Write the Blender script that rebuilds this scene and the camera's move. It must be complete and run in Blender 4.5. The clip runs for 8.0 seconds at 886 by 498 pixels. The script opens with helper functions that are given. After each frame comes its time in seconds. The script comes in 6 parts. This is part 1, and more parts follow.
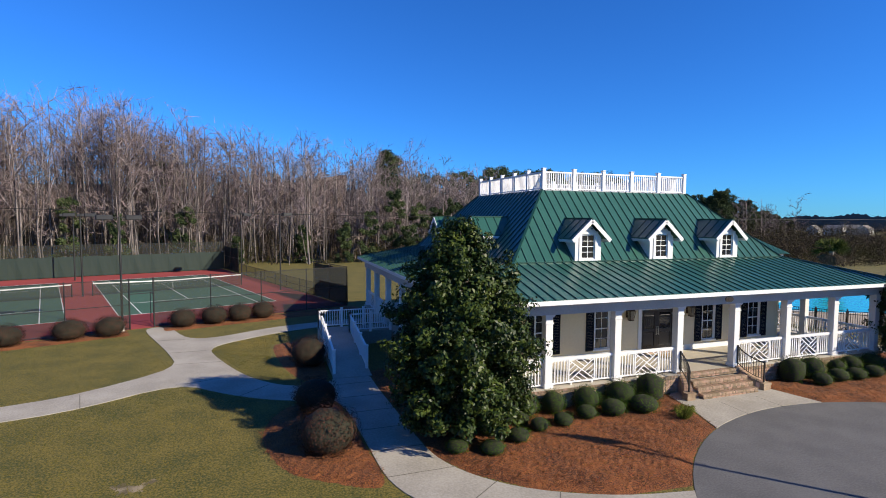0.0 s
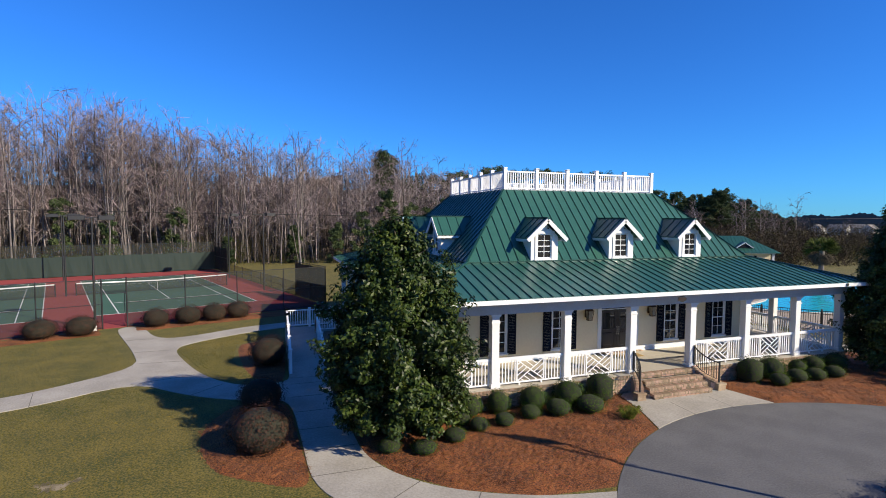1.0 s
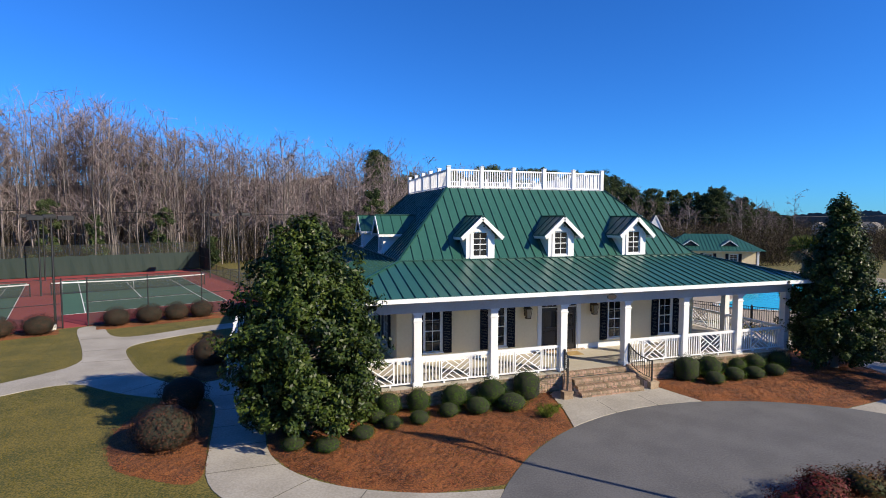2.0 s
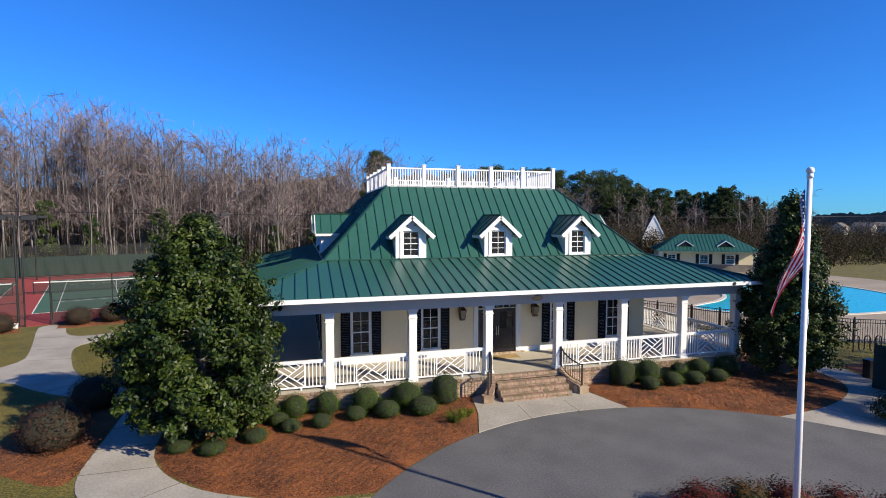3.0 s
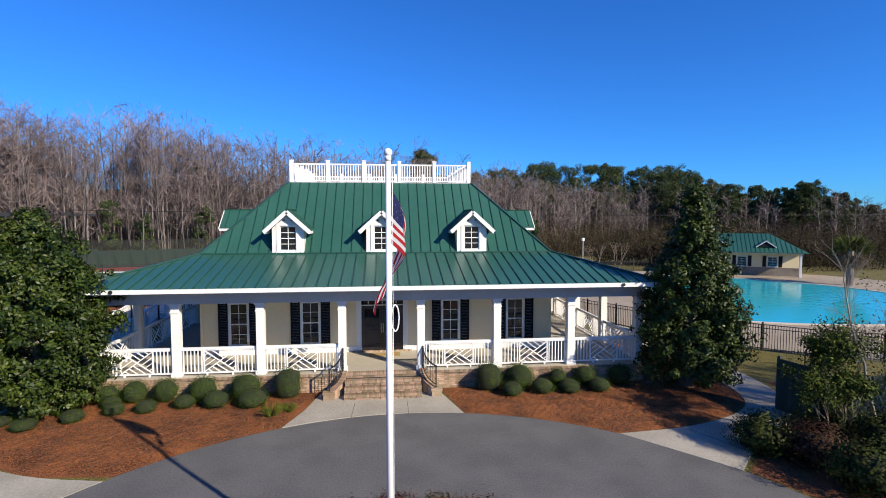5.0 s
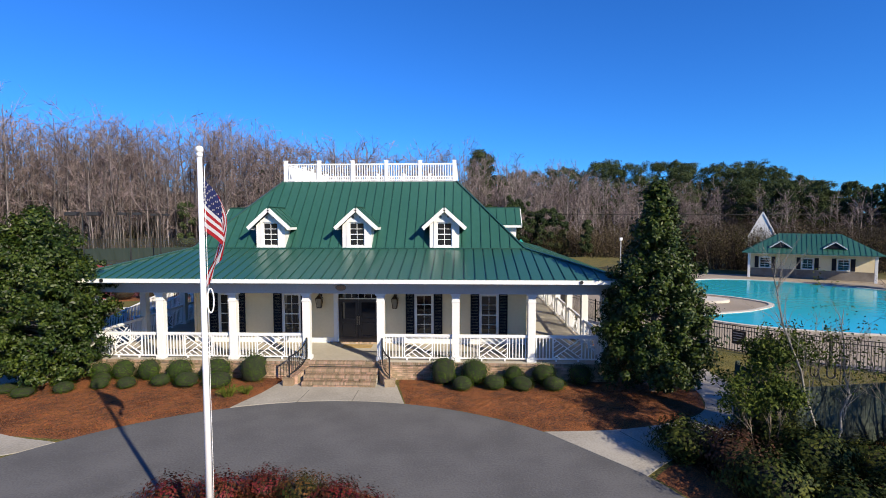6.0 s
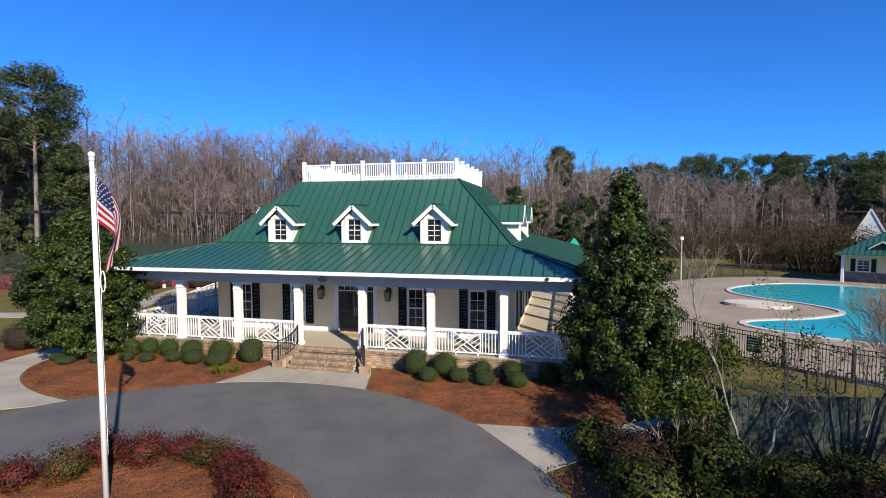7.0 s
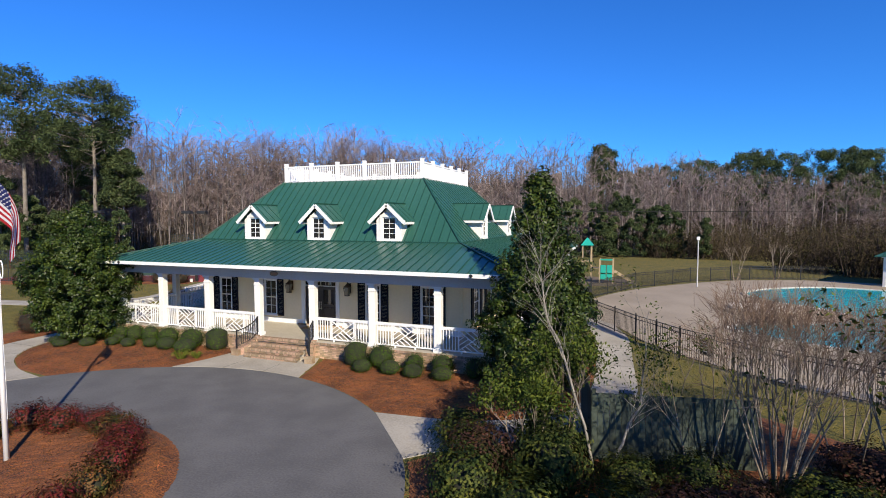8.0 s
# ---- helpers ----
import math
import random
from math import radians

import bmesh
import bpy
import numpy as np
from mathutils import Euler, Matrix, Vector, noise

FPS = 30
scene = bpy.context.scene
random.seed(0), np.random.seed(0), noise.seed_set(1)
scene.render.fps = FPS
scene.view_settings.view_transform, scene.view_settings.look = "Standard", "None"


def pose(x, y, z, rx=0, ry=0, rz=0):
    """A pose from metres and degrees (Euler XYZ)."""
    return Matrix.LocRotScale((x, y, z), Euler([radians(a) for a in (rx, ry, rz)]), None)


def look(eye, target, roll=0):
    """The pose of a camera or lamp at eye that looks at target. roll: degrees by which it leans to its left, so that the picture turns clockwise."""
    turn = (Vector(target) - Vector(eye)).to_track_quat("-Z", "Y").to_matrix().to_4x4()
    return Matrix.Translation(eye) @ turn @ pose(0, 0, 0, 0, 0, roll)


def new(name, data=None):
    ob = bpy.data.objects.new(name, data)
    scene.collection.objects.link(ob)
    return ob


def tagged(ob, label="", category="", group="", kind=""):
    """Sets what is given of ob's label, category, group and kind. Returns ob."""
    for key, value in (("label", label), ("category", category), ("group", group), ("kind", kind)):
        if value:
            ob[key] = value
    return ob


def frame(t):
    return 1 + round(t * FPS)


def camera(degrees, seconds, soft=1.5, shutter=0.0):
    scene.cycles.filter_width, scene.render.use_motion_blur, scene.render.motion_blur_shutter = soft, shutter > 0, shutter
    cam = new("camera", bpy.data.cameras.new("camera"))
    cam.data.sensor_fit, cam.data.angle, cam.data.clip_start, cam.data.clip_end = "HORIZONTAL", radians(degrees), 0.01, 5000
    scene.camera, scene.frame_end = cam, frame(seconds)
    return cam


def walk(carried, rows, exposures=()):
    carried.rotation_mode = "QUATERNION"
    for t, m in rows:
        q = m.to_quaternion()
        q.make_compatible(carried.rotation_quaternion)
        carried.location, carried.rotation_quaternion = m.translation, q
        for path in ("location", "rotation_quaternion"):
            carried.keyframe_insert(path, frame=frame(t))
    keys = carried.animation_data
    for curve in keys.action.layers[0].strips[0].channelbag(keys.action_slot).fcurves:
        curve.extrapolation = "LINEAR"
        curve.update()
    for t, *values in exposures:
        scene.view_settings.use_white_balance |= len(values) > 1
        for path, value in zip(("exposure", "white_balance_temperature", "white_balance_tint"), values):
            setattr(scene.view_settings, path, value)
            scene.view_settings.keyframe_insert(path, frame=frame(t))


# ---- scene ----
cam = camera(82.1, 8.0, 0.95)
PATH = [
    (0, (-17.109, -16.067, 6.88), (-16.456, -14.181, 6.76), 0.4),
    (0.5, (-16.256, -16.378, 6.871), (-15.612, -14.488, 6.752), 0.4),
    (1, (-15.062, -16.743, 6.875), (-14.43, -14.849, 6.755), 0.3),
    (1.5, (-13.759, -17.141, 6.84), (-13.137, -15.244, 6.721), 0.3),
    (1.7, (-13.153, -17.379, 6.846), (-12.536, -15.48, 6.725), 0.2),
    (3, (-8.457, -18.289, 6.755), (-7.916, -16.367, 6.636), 0.0),
    (3.5, (-6.5, -18.581, 6.705), (-6.033, -16.64, 6.584), 0.1),
    (4, (-4.39, -18.873, 6.648), (-4.011, -16.913, 6.527), 0.2),
    (4.5, (-2.175, -19.111, 6.611), (-1.887, -17.136, 6.489), 0.2),
    (5, (0.177, -19.497, 6.57), (0.4, -17.514, 6.448), 0.0),
    (5.2, (1.072, -19.68, 6.517), (1.266, -17.693, 6.399), 0.0),
    (6.5, (7.279, -20.135, 6.362), (6.988, -18.16, 6.239), -0.1),
    (7, (9.798, -20.028, 6.278), (9.334, -18.086, 6.156), -0.1),
    (7.5, (12.226, -19.534, 6.178), (11.609, -17.635, 6.058), -0.1),
    (8, (14.802, -19.192, 6.187), (14.109, -17.32, 6.066), -0.1),
]
walk(cam, [(t, look(e, g, r)) for t, e, g, r in PATH], exposures=((0, 0.65), (8, 0.65)))

# ---- world and sun ----
SUN_DIR = Vector((9.3, -9.55, 7.55)).normalized()
world = bpy.data.worlds.new("world")
scene.world = world
world.use_nodes = True
wn, wl = world.node_tree.nodes, world.node_tree.links
sky = wn.new("ShaderNodeTexSky")
sky.sky_type = "NISHITA"
sky.sun_disc = False
sky.sun_elevation = math.asin(SUN_DIR.z)
sky.sun_rotation = math.atan2(SUN_DIR.x, SUN_DIR.y)
sky.air_density, sky.dust_density, sky.ozone_density = 1.0, 0.0, 4.0
tint = wn.new("ShaderNodeMix")
tint.data_type, tint.blend_type = "RGBA", "MULTIPLY"
tint.inputs[0].default_value = 1.0
tint.inputs[7].default_value = (0.25, 0.82, 1.68, 1)
wl.new(sky.outputs[0], tint.inputs[6])
wl.new(tint.outputs[2], wn["Background"].inputs["Color"])
wn["Background"].inputs["Strength"].default_value = 0.066

sun = new("sun", bpy.data.lights.new("sun", "SUN"))
sun.data.energy, sun.data.angle, sun.data.color = 5.0, radians(0.55), (1.0, 0.88, 0.69)
sun.matrix_world = look(SUN_DIR * 60, (0, 0, 0))

# ---- materials ----
MATS = {}


def mat(name, a, b, rough=0.8, scale=4.0, metal=0.0, bump=0.2, bump_scale=None, fine=True, spec=0.5, obj_var=0.0, stretch=None,
        isl_var=0.0, space="Object", coarse=1.0, gain=0.6):
    """Two colours mixed by coarse and fine noise, with fine relief; obj_var and isl_var vary the brightness from piece to piece."""
    m = bpy.data.materials.new(name)
    m.use_nodes = True
    n, l = m.node_tree.nodes, m.node_tree.links
    p = n["Principled BSDF"]
    p.inputs["Roughness"].default_value = rough
    p.inputs["Metallic"].default_value = metal
    p.inputs["Specular IOR Level"].default_value = spec
    tc = n.new("ShaderNodeTexCoord")
    out = tc.outputs[space]
    if stretch:
        mp = n.new("ShaderNodeMapping")
        mp.inputs["Scale"].default_value = stretch
        l.new(out, mp.inputs[0])
        out = mp.outputs[0]
    n1 = n.new("ShaderNodeTexNoise")
    n1.inputs["Scale"].default_value = scale * 0.25
    n1.inputs["Detail"].default_value = 4
    n2 = n.new("ShaderNodeTexNoise")
    n2.inputs["Scale"].default_value = scale * 6
    n2.inputs["Detail"].default_value = 6
    for q in (n1, n2):
        l.new(out, q.inputs["Vector"])
    mx = n.new("ShaderNodeMath")
    mx.operation = "MULTIPLY_ADD"
    l.new(n2.outputs[0], mx.inputs[0])
    mx.inputs[1].default_value = gain if fine else 0.2
    half = n.new("ShaderNodeMath")
    half.operation = "MULTIPLY_ADD"
    l.new(n1.outputs[0], half.inputs[0])
    half.inputs[1].default_value, half.inputs[2].default_value = coarse, (0.5 - gain / 2 if fine else 0.4) - coarse / 2
    l.new(half.outputs[0], mx.inputs[2])
    ramp = n.new("ShaderNodeValToRGB")
    ramp.color_ramp.elements[0].position, ramp.color_ramp.elements[0].color = 0.3, (*a, 1)
    ramp.color_ramp.elements[1].position, ramp.color_ramp.elements[1].color = 0.7, (*b, 1)
    l.new(mx.outputs[0], ramp.inputs[0])
    col = ramp.outputs[0]
    if obj_var or isl_var:
        hs = n.new("ShaderNodeHueSaturation")
        l.new(col, hs.inputs["Color"])
        mr = n.new("ShaderNodeMapRange")
        if obj_var:
            l.new(n.new("ShaderNodeObjectInfo").outputs["Random"], mr.inputs[0])
            v = obj_var
        else:
            l.new(n.new("ShaderNodeNewGeometry").outputs["Random Per Island"], mr.inputs[0])
            v = isl_var
        mr.inputs[3].default_value, mr.inputs[4].default_value = 1 - v, 1 + v
        l.new(mr.outputs[0], hs.inputs["Value"])
        hue = n.new("ShaderNodeMapRange")
        l.new(mr.inputs[0].links[0].from_socket, hue.inputs[0])
        hue.inputs[3].default_value, hue.inputs[4].default_value = 0.5 + v * 0.05, 0.5 - v * 0.05
        l.new(hue.outputs[0], hs.inputs["Hue"])
        col = hs.outputs[0]
    l.new(col, p.inputs["Base Color"])
    if bump:
        bp = n.new("ShaderNodeBump")
        bp.inputs["Strength"].default_value = bump
        bp.inputs["Distance"].default_value = 0.02
        if bump_scale:
            n3 = n.new("ShaderNodeTexNoise")
            n3.inputs["Scale"].default_value = bump_scale
            l.new(out, n3.inputs["Vector"])
            l.new(n3.outputs[0], bp.inputs["Height"])
        else:
            l.new(n2.outputs[0], bp.inputs["Height"])
        l.new(bp.outputs[0], p.inputs["Normal"])
    MATS[name] = m
    return m


def glass_mat(name, col, rough=0.03):
    """Dark window glass that mirrors the sky and lets a little through."""
    m = bpy.data.materials.new(name)
    m.use_nodes = True
    p = m.node_tree.nodes["Principled BSDF"]
    p.inputs["Base Color"].default_value = (*col, 1)
    p.inputs["Roughness"].default_value = rough
    p.inputs["Specular IOR Level"].default_value = 0.6
    return m


def mesh_fabric(name, col, cover):
    """Woven wire or shade cloth: threads cover a fixed share of the area, the rest is open."""
    m = bpy.data.materials.new(name)
    m.use_nodes = True
    n, l = m.node_tree.nodes, m.node_tree.links
    p = n["Principled BSDF"]
    p.inputs["Base Color"].default_value = (*col, 1)
    p.inputs["Roughness"].default_value = 0.7
    p.inputs["Alpha"].default_value = cover
    return m


WHITE = mat("white_paint", (0.63, 0.63, 0.62), (0.71, 0.71, 0.69), 0.5, 2, bump=0.05)
VINYL = mat("white_vinyl", (0.72, 0.72, 0.72), (0.78, 0.78, 0.77), 0.35, 1.5, bump=0.0)
WALL = mat("cream_siding", (0.68, 0.57, 0.36), (0.75, 0.64, 0.42), 0.7, 1.5, bump=0.1)
GREY_TRIM_SHADE = mat("grey_trim_shade", (0.36, 0.36, 0.37), (0.44, 0.44, 0.44), 0.6, 2, bump=0.05)
ROOF = mat("green_metal", (0.022, 0.082, 0.061), (0.031, 0.102, 0.077), 0.31, 0.8, metal=0.0, bump=0.05, spec=0.5)
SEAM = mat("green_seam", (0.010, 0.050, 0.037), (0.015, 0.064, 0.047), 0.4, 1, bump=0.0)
SHUTTER = mat("navy_shutter", (0.008, 0.008, 0.013), (0.014, 0.014, 0.020), 0.7, 3, bump=0.05, spec=0.2)
DOOR = mat("dark_door", (0.014, 0.012, 0.014), (0.024, 0.020, 0.022), 0.3, 3, bump=0.03)
GLASS = glass_mat("window_glass", (0.012, 0.014, 0.018))
BRICK = mat("tan_brick", (0.165, 0.105, 0.064), (0.33, 0.238, 0.160), 0.85, 6, bump=0.4, obj_var=0.4)
BRICK_S = mat("tan_brick_wall", (0.24, 0.155, 0.098), (0.43, 0.32, 0.215), 0.85, 6, bump=0.4, isl_var=0.4)
MORTAR = mat("mortar", (0.32, 0.285, 0.235), (0.42, 0.38, 0.32), 0.9, 6)
CONCRETE = mat("concrete", (0.26, 0.237, 0.196), (0.37, 0.342, 0.29), 0.85, 2.5, bump=0.15, gain=0.9)
DECKING = mat("porch_concrete", (0.35, 0.315, 0.255), (0.44, 0.40, 0.325), 0.7, 1.5, bump=0.1)
ASPHALT = mat("asphalt", (0.076, 0.075, 0.076), (0.112, 0.110, 0.110), 0.9, 3.0, bump=0.35, gain=1.1)
MULCH = mat("pine_straw", (0.024, 0.008, 0.003), (0.262, 0.084, 0.019), 0.95, 4.0, bump=1.0, stretch=(1, 1.3, 1), coarse=0.5, gain=1.25)
GRASS = mat("lawn", (0.040, 0.047, 0.005), (0.158, 0.120, 0.020), 0.95, 3.2, bump=1.0, coarse=0.6, gain=1.8)
IRON = mat("black_iron", (0.010, 0.010, 0.011), (0.020, 0.020, 0.020), 0.45, 3, bump=0.0)
BARK = mat("bark", (0.10, 0.085, 0.07), (0.20, 0.175, 0.15), 0.9, 8, bump=0.5)

# ---- mesh helpers ----


def box(bm, x0, x1, y0, y1, z0, z1, bevel=0.0):
    v = [bm.verts.new((x, y, z)) for z in (z0, z1) for y in (y0, y1) for x in (x0, x1)]
    fs = [bm.faces.new([v[i] for i in q]) for q in ((0, 2, 3, 1), (4, 5, 7, 6), (0, 1, 5, 4), (2, 6, 7, 3), (0, 4, 6, 2), (1, 3, 7, 5))]
    if bevel:
        es = {e for f in fs for e in f.edges}
        bmesh.ops.bevel(bm, geom=list(es), offset=bevel, segments=1, affect="EDGES")


def bar(bm, a, b, w, h=None, up=(0, 0, 1)):
    """A square bar from a to b, w wide and h high."""
    a, b = Vector(a), Vector(b)
    d = (b - a).normalized()
    s = d.cross(Vector(up))
    s = (s if s.length > 1e-4 else d.cross(Vector((1, 0, 0)))).normalized()
    u = s.cross(d)
    s, u = s * w / 2, u * (h or w) / 2
    q = [bm.verts.new(c + e * s + f * u) for c in (a, b) for e, f in ((-1, -1), (1, -1), (1, 1), (-1, 1))]
    for f in ((3, 2, 1, 0), (4, 5, 6, 7), (0, 1, 5, 4), (1, 2, 6, 5), (2, 3, 7, 6), (3, 0, 4, 7)):
        bm.faces.new([q[i] for i in f])


def rod(bm, a, b, r0, r1=None, n=8, caps=True):
    a, b = Vector(a), Vector(b)
    r1 = r0 if r1 is None else r1
    d = (b - a).normalized()
    s = d.orthogonal().normalized()
    u = d.cross(s)
    rings = []
    for c, r in ((a, r0), (b, r1)):
        rings.append([bm.verts.new(c + (s * math.cos(k * math.tau / n) + u * math.sin(k * math.tau / n)) * r) for k in range(n)])
    for k in range(n):
        bm.faces.new((rings[0][k], rings[0][(k + 1) % n], rings[1][(k + 1) % n], rings[1][k]))
    if caps:
        bm.faces.new(rings[0][::-1])
        bm.faces.new(rings[1])


def prism(bm, pts, z0, z1):
    """An upright slab with the outline pts."""
    lo = [bm.verts.new((x, y, z0)) for x, y in pts]
    hi = [bm.verts.new((x, y, z1)) for x, y in pts]
    bm.faces.new(hi)
    bm.faces.new(lo[::-1])
    for k in range(len(pts)):
        j = (k + 1) % len(pts)
        bm.faces.new((lo[k], lo[j], hi[j], hi[k]))
    bmesh.ops.recalc_face_normals(bm, faces=bm.faces[:])


def slab3(bm, pts, t):
    """A flat plate with corners pts, t thick downwards."""
    hi = [bm.verts.new(p) for p in pts]
    lo = [bm.verts.new(Vector(p) - Vector((0, 0, t))) for p in pts]
    bm.faces.new(hi)
    bm.faces.new(lo[::-1])
    for k in range(len(pts)):
        j = (k + 1) % len(pts)
        bm.faces.new((lo[k], lo[j], hi[j], hi[k]))
    bmesh.ops.recalc_face_normals(bm, faces=bm.faces[:])


def ball(bm, c, r, n=8, flat=1.0):
    m = Matrix.Translation(c) @ Matrix.Diagonal((r, r, r * flat, 1))
    bmesh.ops.create_uvsphere(bm, u_segments=n, v_segments=max(4, n // 2 + 1), radius=1, matrix=m)


def data_of(bm, material, name="mesh", smooth=False):
    me = bpy.data.meshes.new(name)
    bm.to_mesh(me)
    bm.free()
    me.materials.append(material)
    if smooth:
        for f in me.polygons:
            f.use_smooth = True
    return me


def part(name, bm, material, parent, label="", smooth=False):
    me = data_of(bm, material, name, smooth) if isinstance(bm, bmesh.types.BMesh) else bm
    ob = new(name, me)
    ob.parent = parent
    return tagged(ob, label)


def at_place(ob, m):
    ob.matrix_basis = m
    return ob


def thing(name, label, category, where=(0, 0, 0), turn=0, group="", kind=""):
    ob = new(name)
    ob.empty_display_size = 0.3
    ob.matrix_basis = pose(*where, 0, 0, turn)
    return tagged(ob, label, category, group, kind)


def solo(name, bm, material, label, category, group="", kind="", smooth=False):
    ob = new(name, data_of(bm, material, name, smooth))
    return tagged(ob, label, category, group, kind)


def B():
    return bmesh.new()


def in_poly(x, y, poly):
    c = False
    for k in range(len(poly)):
        (x0, y0), (x1, y1) = poly[k - 1], poly[k]
        if (y0 > y) != (y1 > y) and x < (x1 - x0) * (y - y0) / (y1 - y0) + x0:
            c = not c
    return c


def smooth_loop(pts, n=6):
    """A closed rounded outline through pts."""
    out = []
    k = len(pts)
    for i in range(k):
        p0, p1, p2, p3 = (Vector(pts[(i + j - 1) % k]) for j in range(4))
        for s in range(n):
            t = s / n
            q = 0.5 * ((2 * p1) + (p2 - p0) * t + (2 * p0 - 5 * p1 + 4 * p2 - p3) * t * t + (3 * p1 - p0 - 3 * p2 + p3) * t ** 3)
            out.append((q.x, q.y))
    return out


# ---- the clubhouse ----
DECK = 0.72
EX, EY0, EY1, EZ = 10.95, -1.02, 20.60, 4.10      # eave
BX, BY0, BY1, BZ = 7.55, 2.67, 16.90, 5.05        # break between the two slopes
TX, TY0, TY1, TZ = 4.45, 5.85, 13.75, 8.28        # flat top
COLX = [-10.35, -7.5, -4.5, -1.5, 1.5, 4.5, 7.5, 10.35]
COLY = [3.35, 6.7, 10.0, 13.3, 16.6, 19.6]
WX, WY0, WY1 = 7.62, 2.78, 16.6

house = thing("clubhouse", "cream clubhouse with green standing-seam metal roof and white porch", "building")


def roof_face(name, e0, e1, b0, b1, pitch, inset=0.0):
    """One roof slope between its eave e0-e1 and its upper edge b0-b1, with a raised seam every pitch metres."""
    e0, e1, b0, b1 = map(Vector, (e0, e1, b0, b1))
    bm = B()
    slab3(bm, (e0, e1, b1, b0), 0.06)
    slope = part(name, bm, ROOF, house)
    along = (e1 - e0).normalized()
    length = (e1 - e0).length
    o0, o1 = (b0 - e0).dot(along), (b1 - e0).dot(along)
    rise = (b0 - e0) - along * o0
    nrm = along.cross(rise).normalized()
    if nrm.z < 0:
        nrm.negate()
    count = int(length / pitch)
    for k in range(1, count + 1):
        s = (k - 0.5) * length / count
        f = min(1.0, s / o0 if o0 > 1e-3 else 1.0, (length - s) / (length - o1) if length - o1 > 1e-3 else 1.0)
        if f < 0.08:
            continue
        p = e0 + along * s
        bm = B()
        bar(bm, p + nrm * 0.018, p + rise * f + nrm * 0.018, 0.028, 0.04, nrm)
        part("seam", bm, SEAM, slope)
    return slope


def ring_roofs(lo, hi, pitch):
    (x, y0, y1, z), (X, Y0, Y1, Z) = lo, hi
    roof_face("roof_slope", (-x, y0, z), (x, y0, z), (-X, Y0, Z), (X, Y0, Z), pitch)
    roof_face("roof_slope", (x, y0, z), (x, y1, z), (X, Y0, Z), (X, Y1, Z), pitch)
    roof_face("roof_slope", (x, y1, z), (-x, y1, z), (X, Y1, Z), (-X, Y1, Z), pitch)
    roof_face("roof_slope", (-x, y1, z), (-x, y0, z), (-X, Y1, Z), (-X, Y0, Z), pitch)


ring_roofs((EX, EY0, EY1, EZ), (BX, BY0, BY1, BZ), 0.42)
ring_roofs((BX, BY0, BY1, BZ), (TX, TY0, TY1, TZ), 0.42)
for sx in (-1, 1):                                   # hip caps
    for y0, y1, y2 in ((EY0, BY0, TY0), (EY1, BY1, TY1)):
        for a, b in (((sx * EX, y0, EZ), (sx * BX, y1, BZ)), ((sx * BX, y1, BZ), (sx * TX, y2, TZ))):
            bm = B()
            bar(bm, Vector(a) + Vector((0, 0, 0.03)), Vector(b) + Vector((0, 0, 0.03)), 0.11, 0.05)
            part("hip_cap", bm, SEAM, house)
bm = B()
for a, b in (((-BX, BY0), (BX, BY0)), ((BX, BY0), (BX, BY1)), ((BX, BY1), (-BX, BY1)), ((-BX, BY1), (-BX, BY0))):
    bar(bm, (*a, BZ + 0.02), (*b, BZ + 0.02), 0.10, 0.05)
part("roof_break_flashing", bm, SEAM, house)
bm = B()
box(bm, -TX, TX, TY0, TY1, TZ - 0.1, TZ + 0.03)
part("flat_roof", bm, GREY_TRIM_SHADE, house)
# fascia, soffit and porch beam; the beam's shade is put into its grey
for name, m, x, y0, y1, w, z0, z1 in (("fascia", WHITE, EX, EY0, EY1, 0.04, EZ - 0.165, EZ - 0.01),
                                      ("porch_beam", GREY_TRIM_SHADE, 10.47, -0.12, 19.72, 0.24, 3.44, 3.90)):
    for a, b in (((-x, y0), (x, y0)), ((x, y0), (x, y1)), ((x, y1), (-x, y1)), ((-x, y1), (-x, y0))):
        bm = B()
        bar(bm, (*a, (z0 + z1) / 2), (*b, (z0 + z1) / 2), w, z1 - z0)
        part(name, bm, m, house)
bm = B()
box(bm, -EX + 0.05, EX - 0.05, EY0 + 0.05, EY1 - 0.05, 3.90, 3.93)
part("soffit", bm, GREY_TRIM_SHADE, house)
# gutters at the front corners
for sx in (-1, 1):
    bm = B()
    rod(bm, (sx * 9.2, EY0 + 0.1, 4.02), (sx * 9.2, EY0 - 0.06, 4.02), 0.05, 0.07, 8)
    part("eave_floodlight", bm, IRON, house)

# walls with openings
WIN = [(-6.07, 0.74), (-3.08, 0.74), (3.02, 0.74), (5.96, 0.74)]


def wall_x(name, y0, y1, x0, x1, z0, z1, holes):
    """A wall along x between y0 and y1 with rectangular holes (x0, x1, z0, z1)."""
    bm = B()
    xs = sorted({x0, x1, *(h[0] for h in holes), *(h[1] for h in holes)})
    for a, b in zip(xs, xs[1:]):
        gaps = sorted((h[2], h[3]) for h in holes if h[0] < b and h[1] > a)
        z = z0
        for g0, g1 in gaps:
            if g0 > z:
                box(bm, a, b, y0, y1, z, g0)
            z = g1
        if z < z1:
            box(bm, a, b, y0, y1, z, z1)
    return part(name, bm, WALL, house)


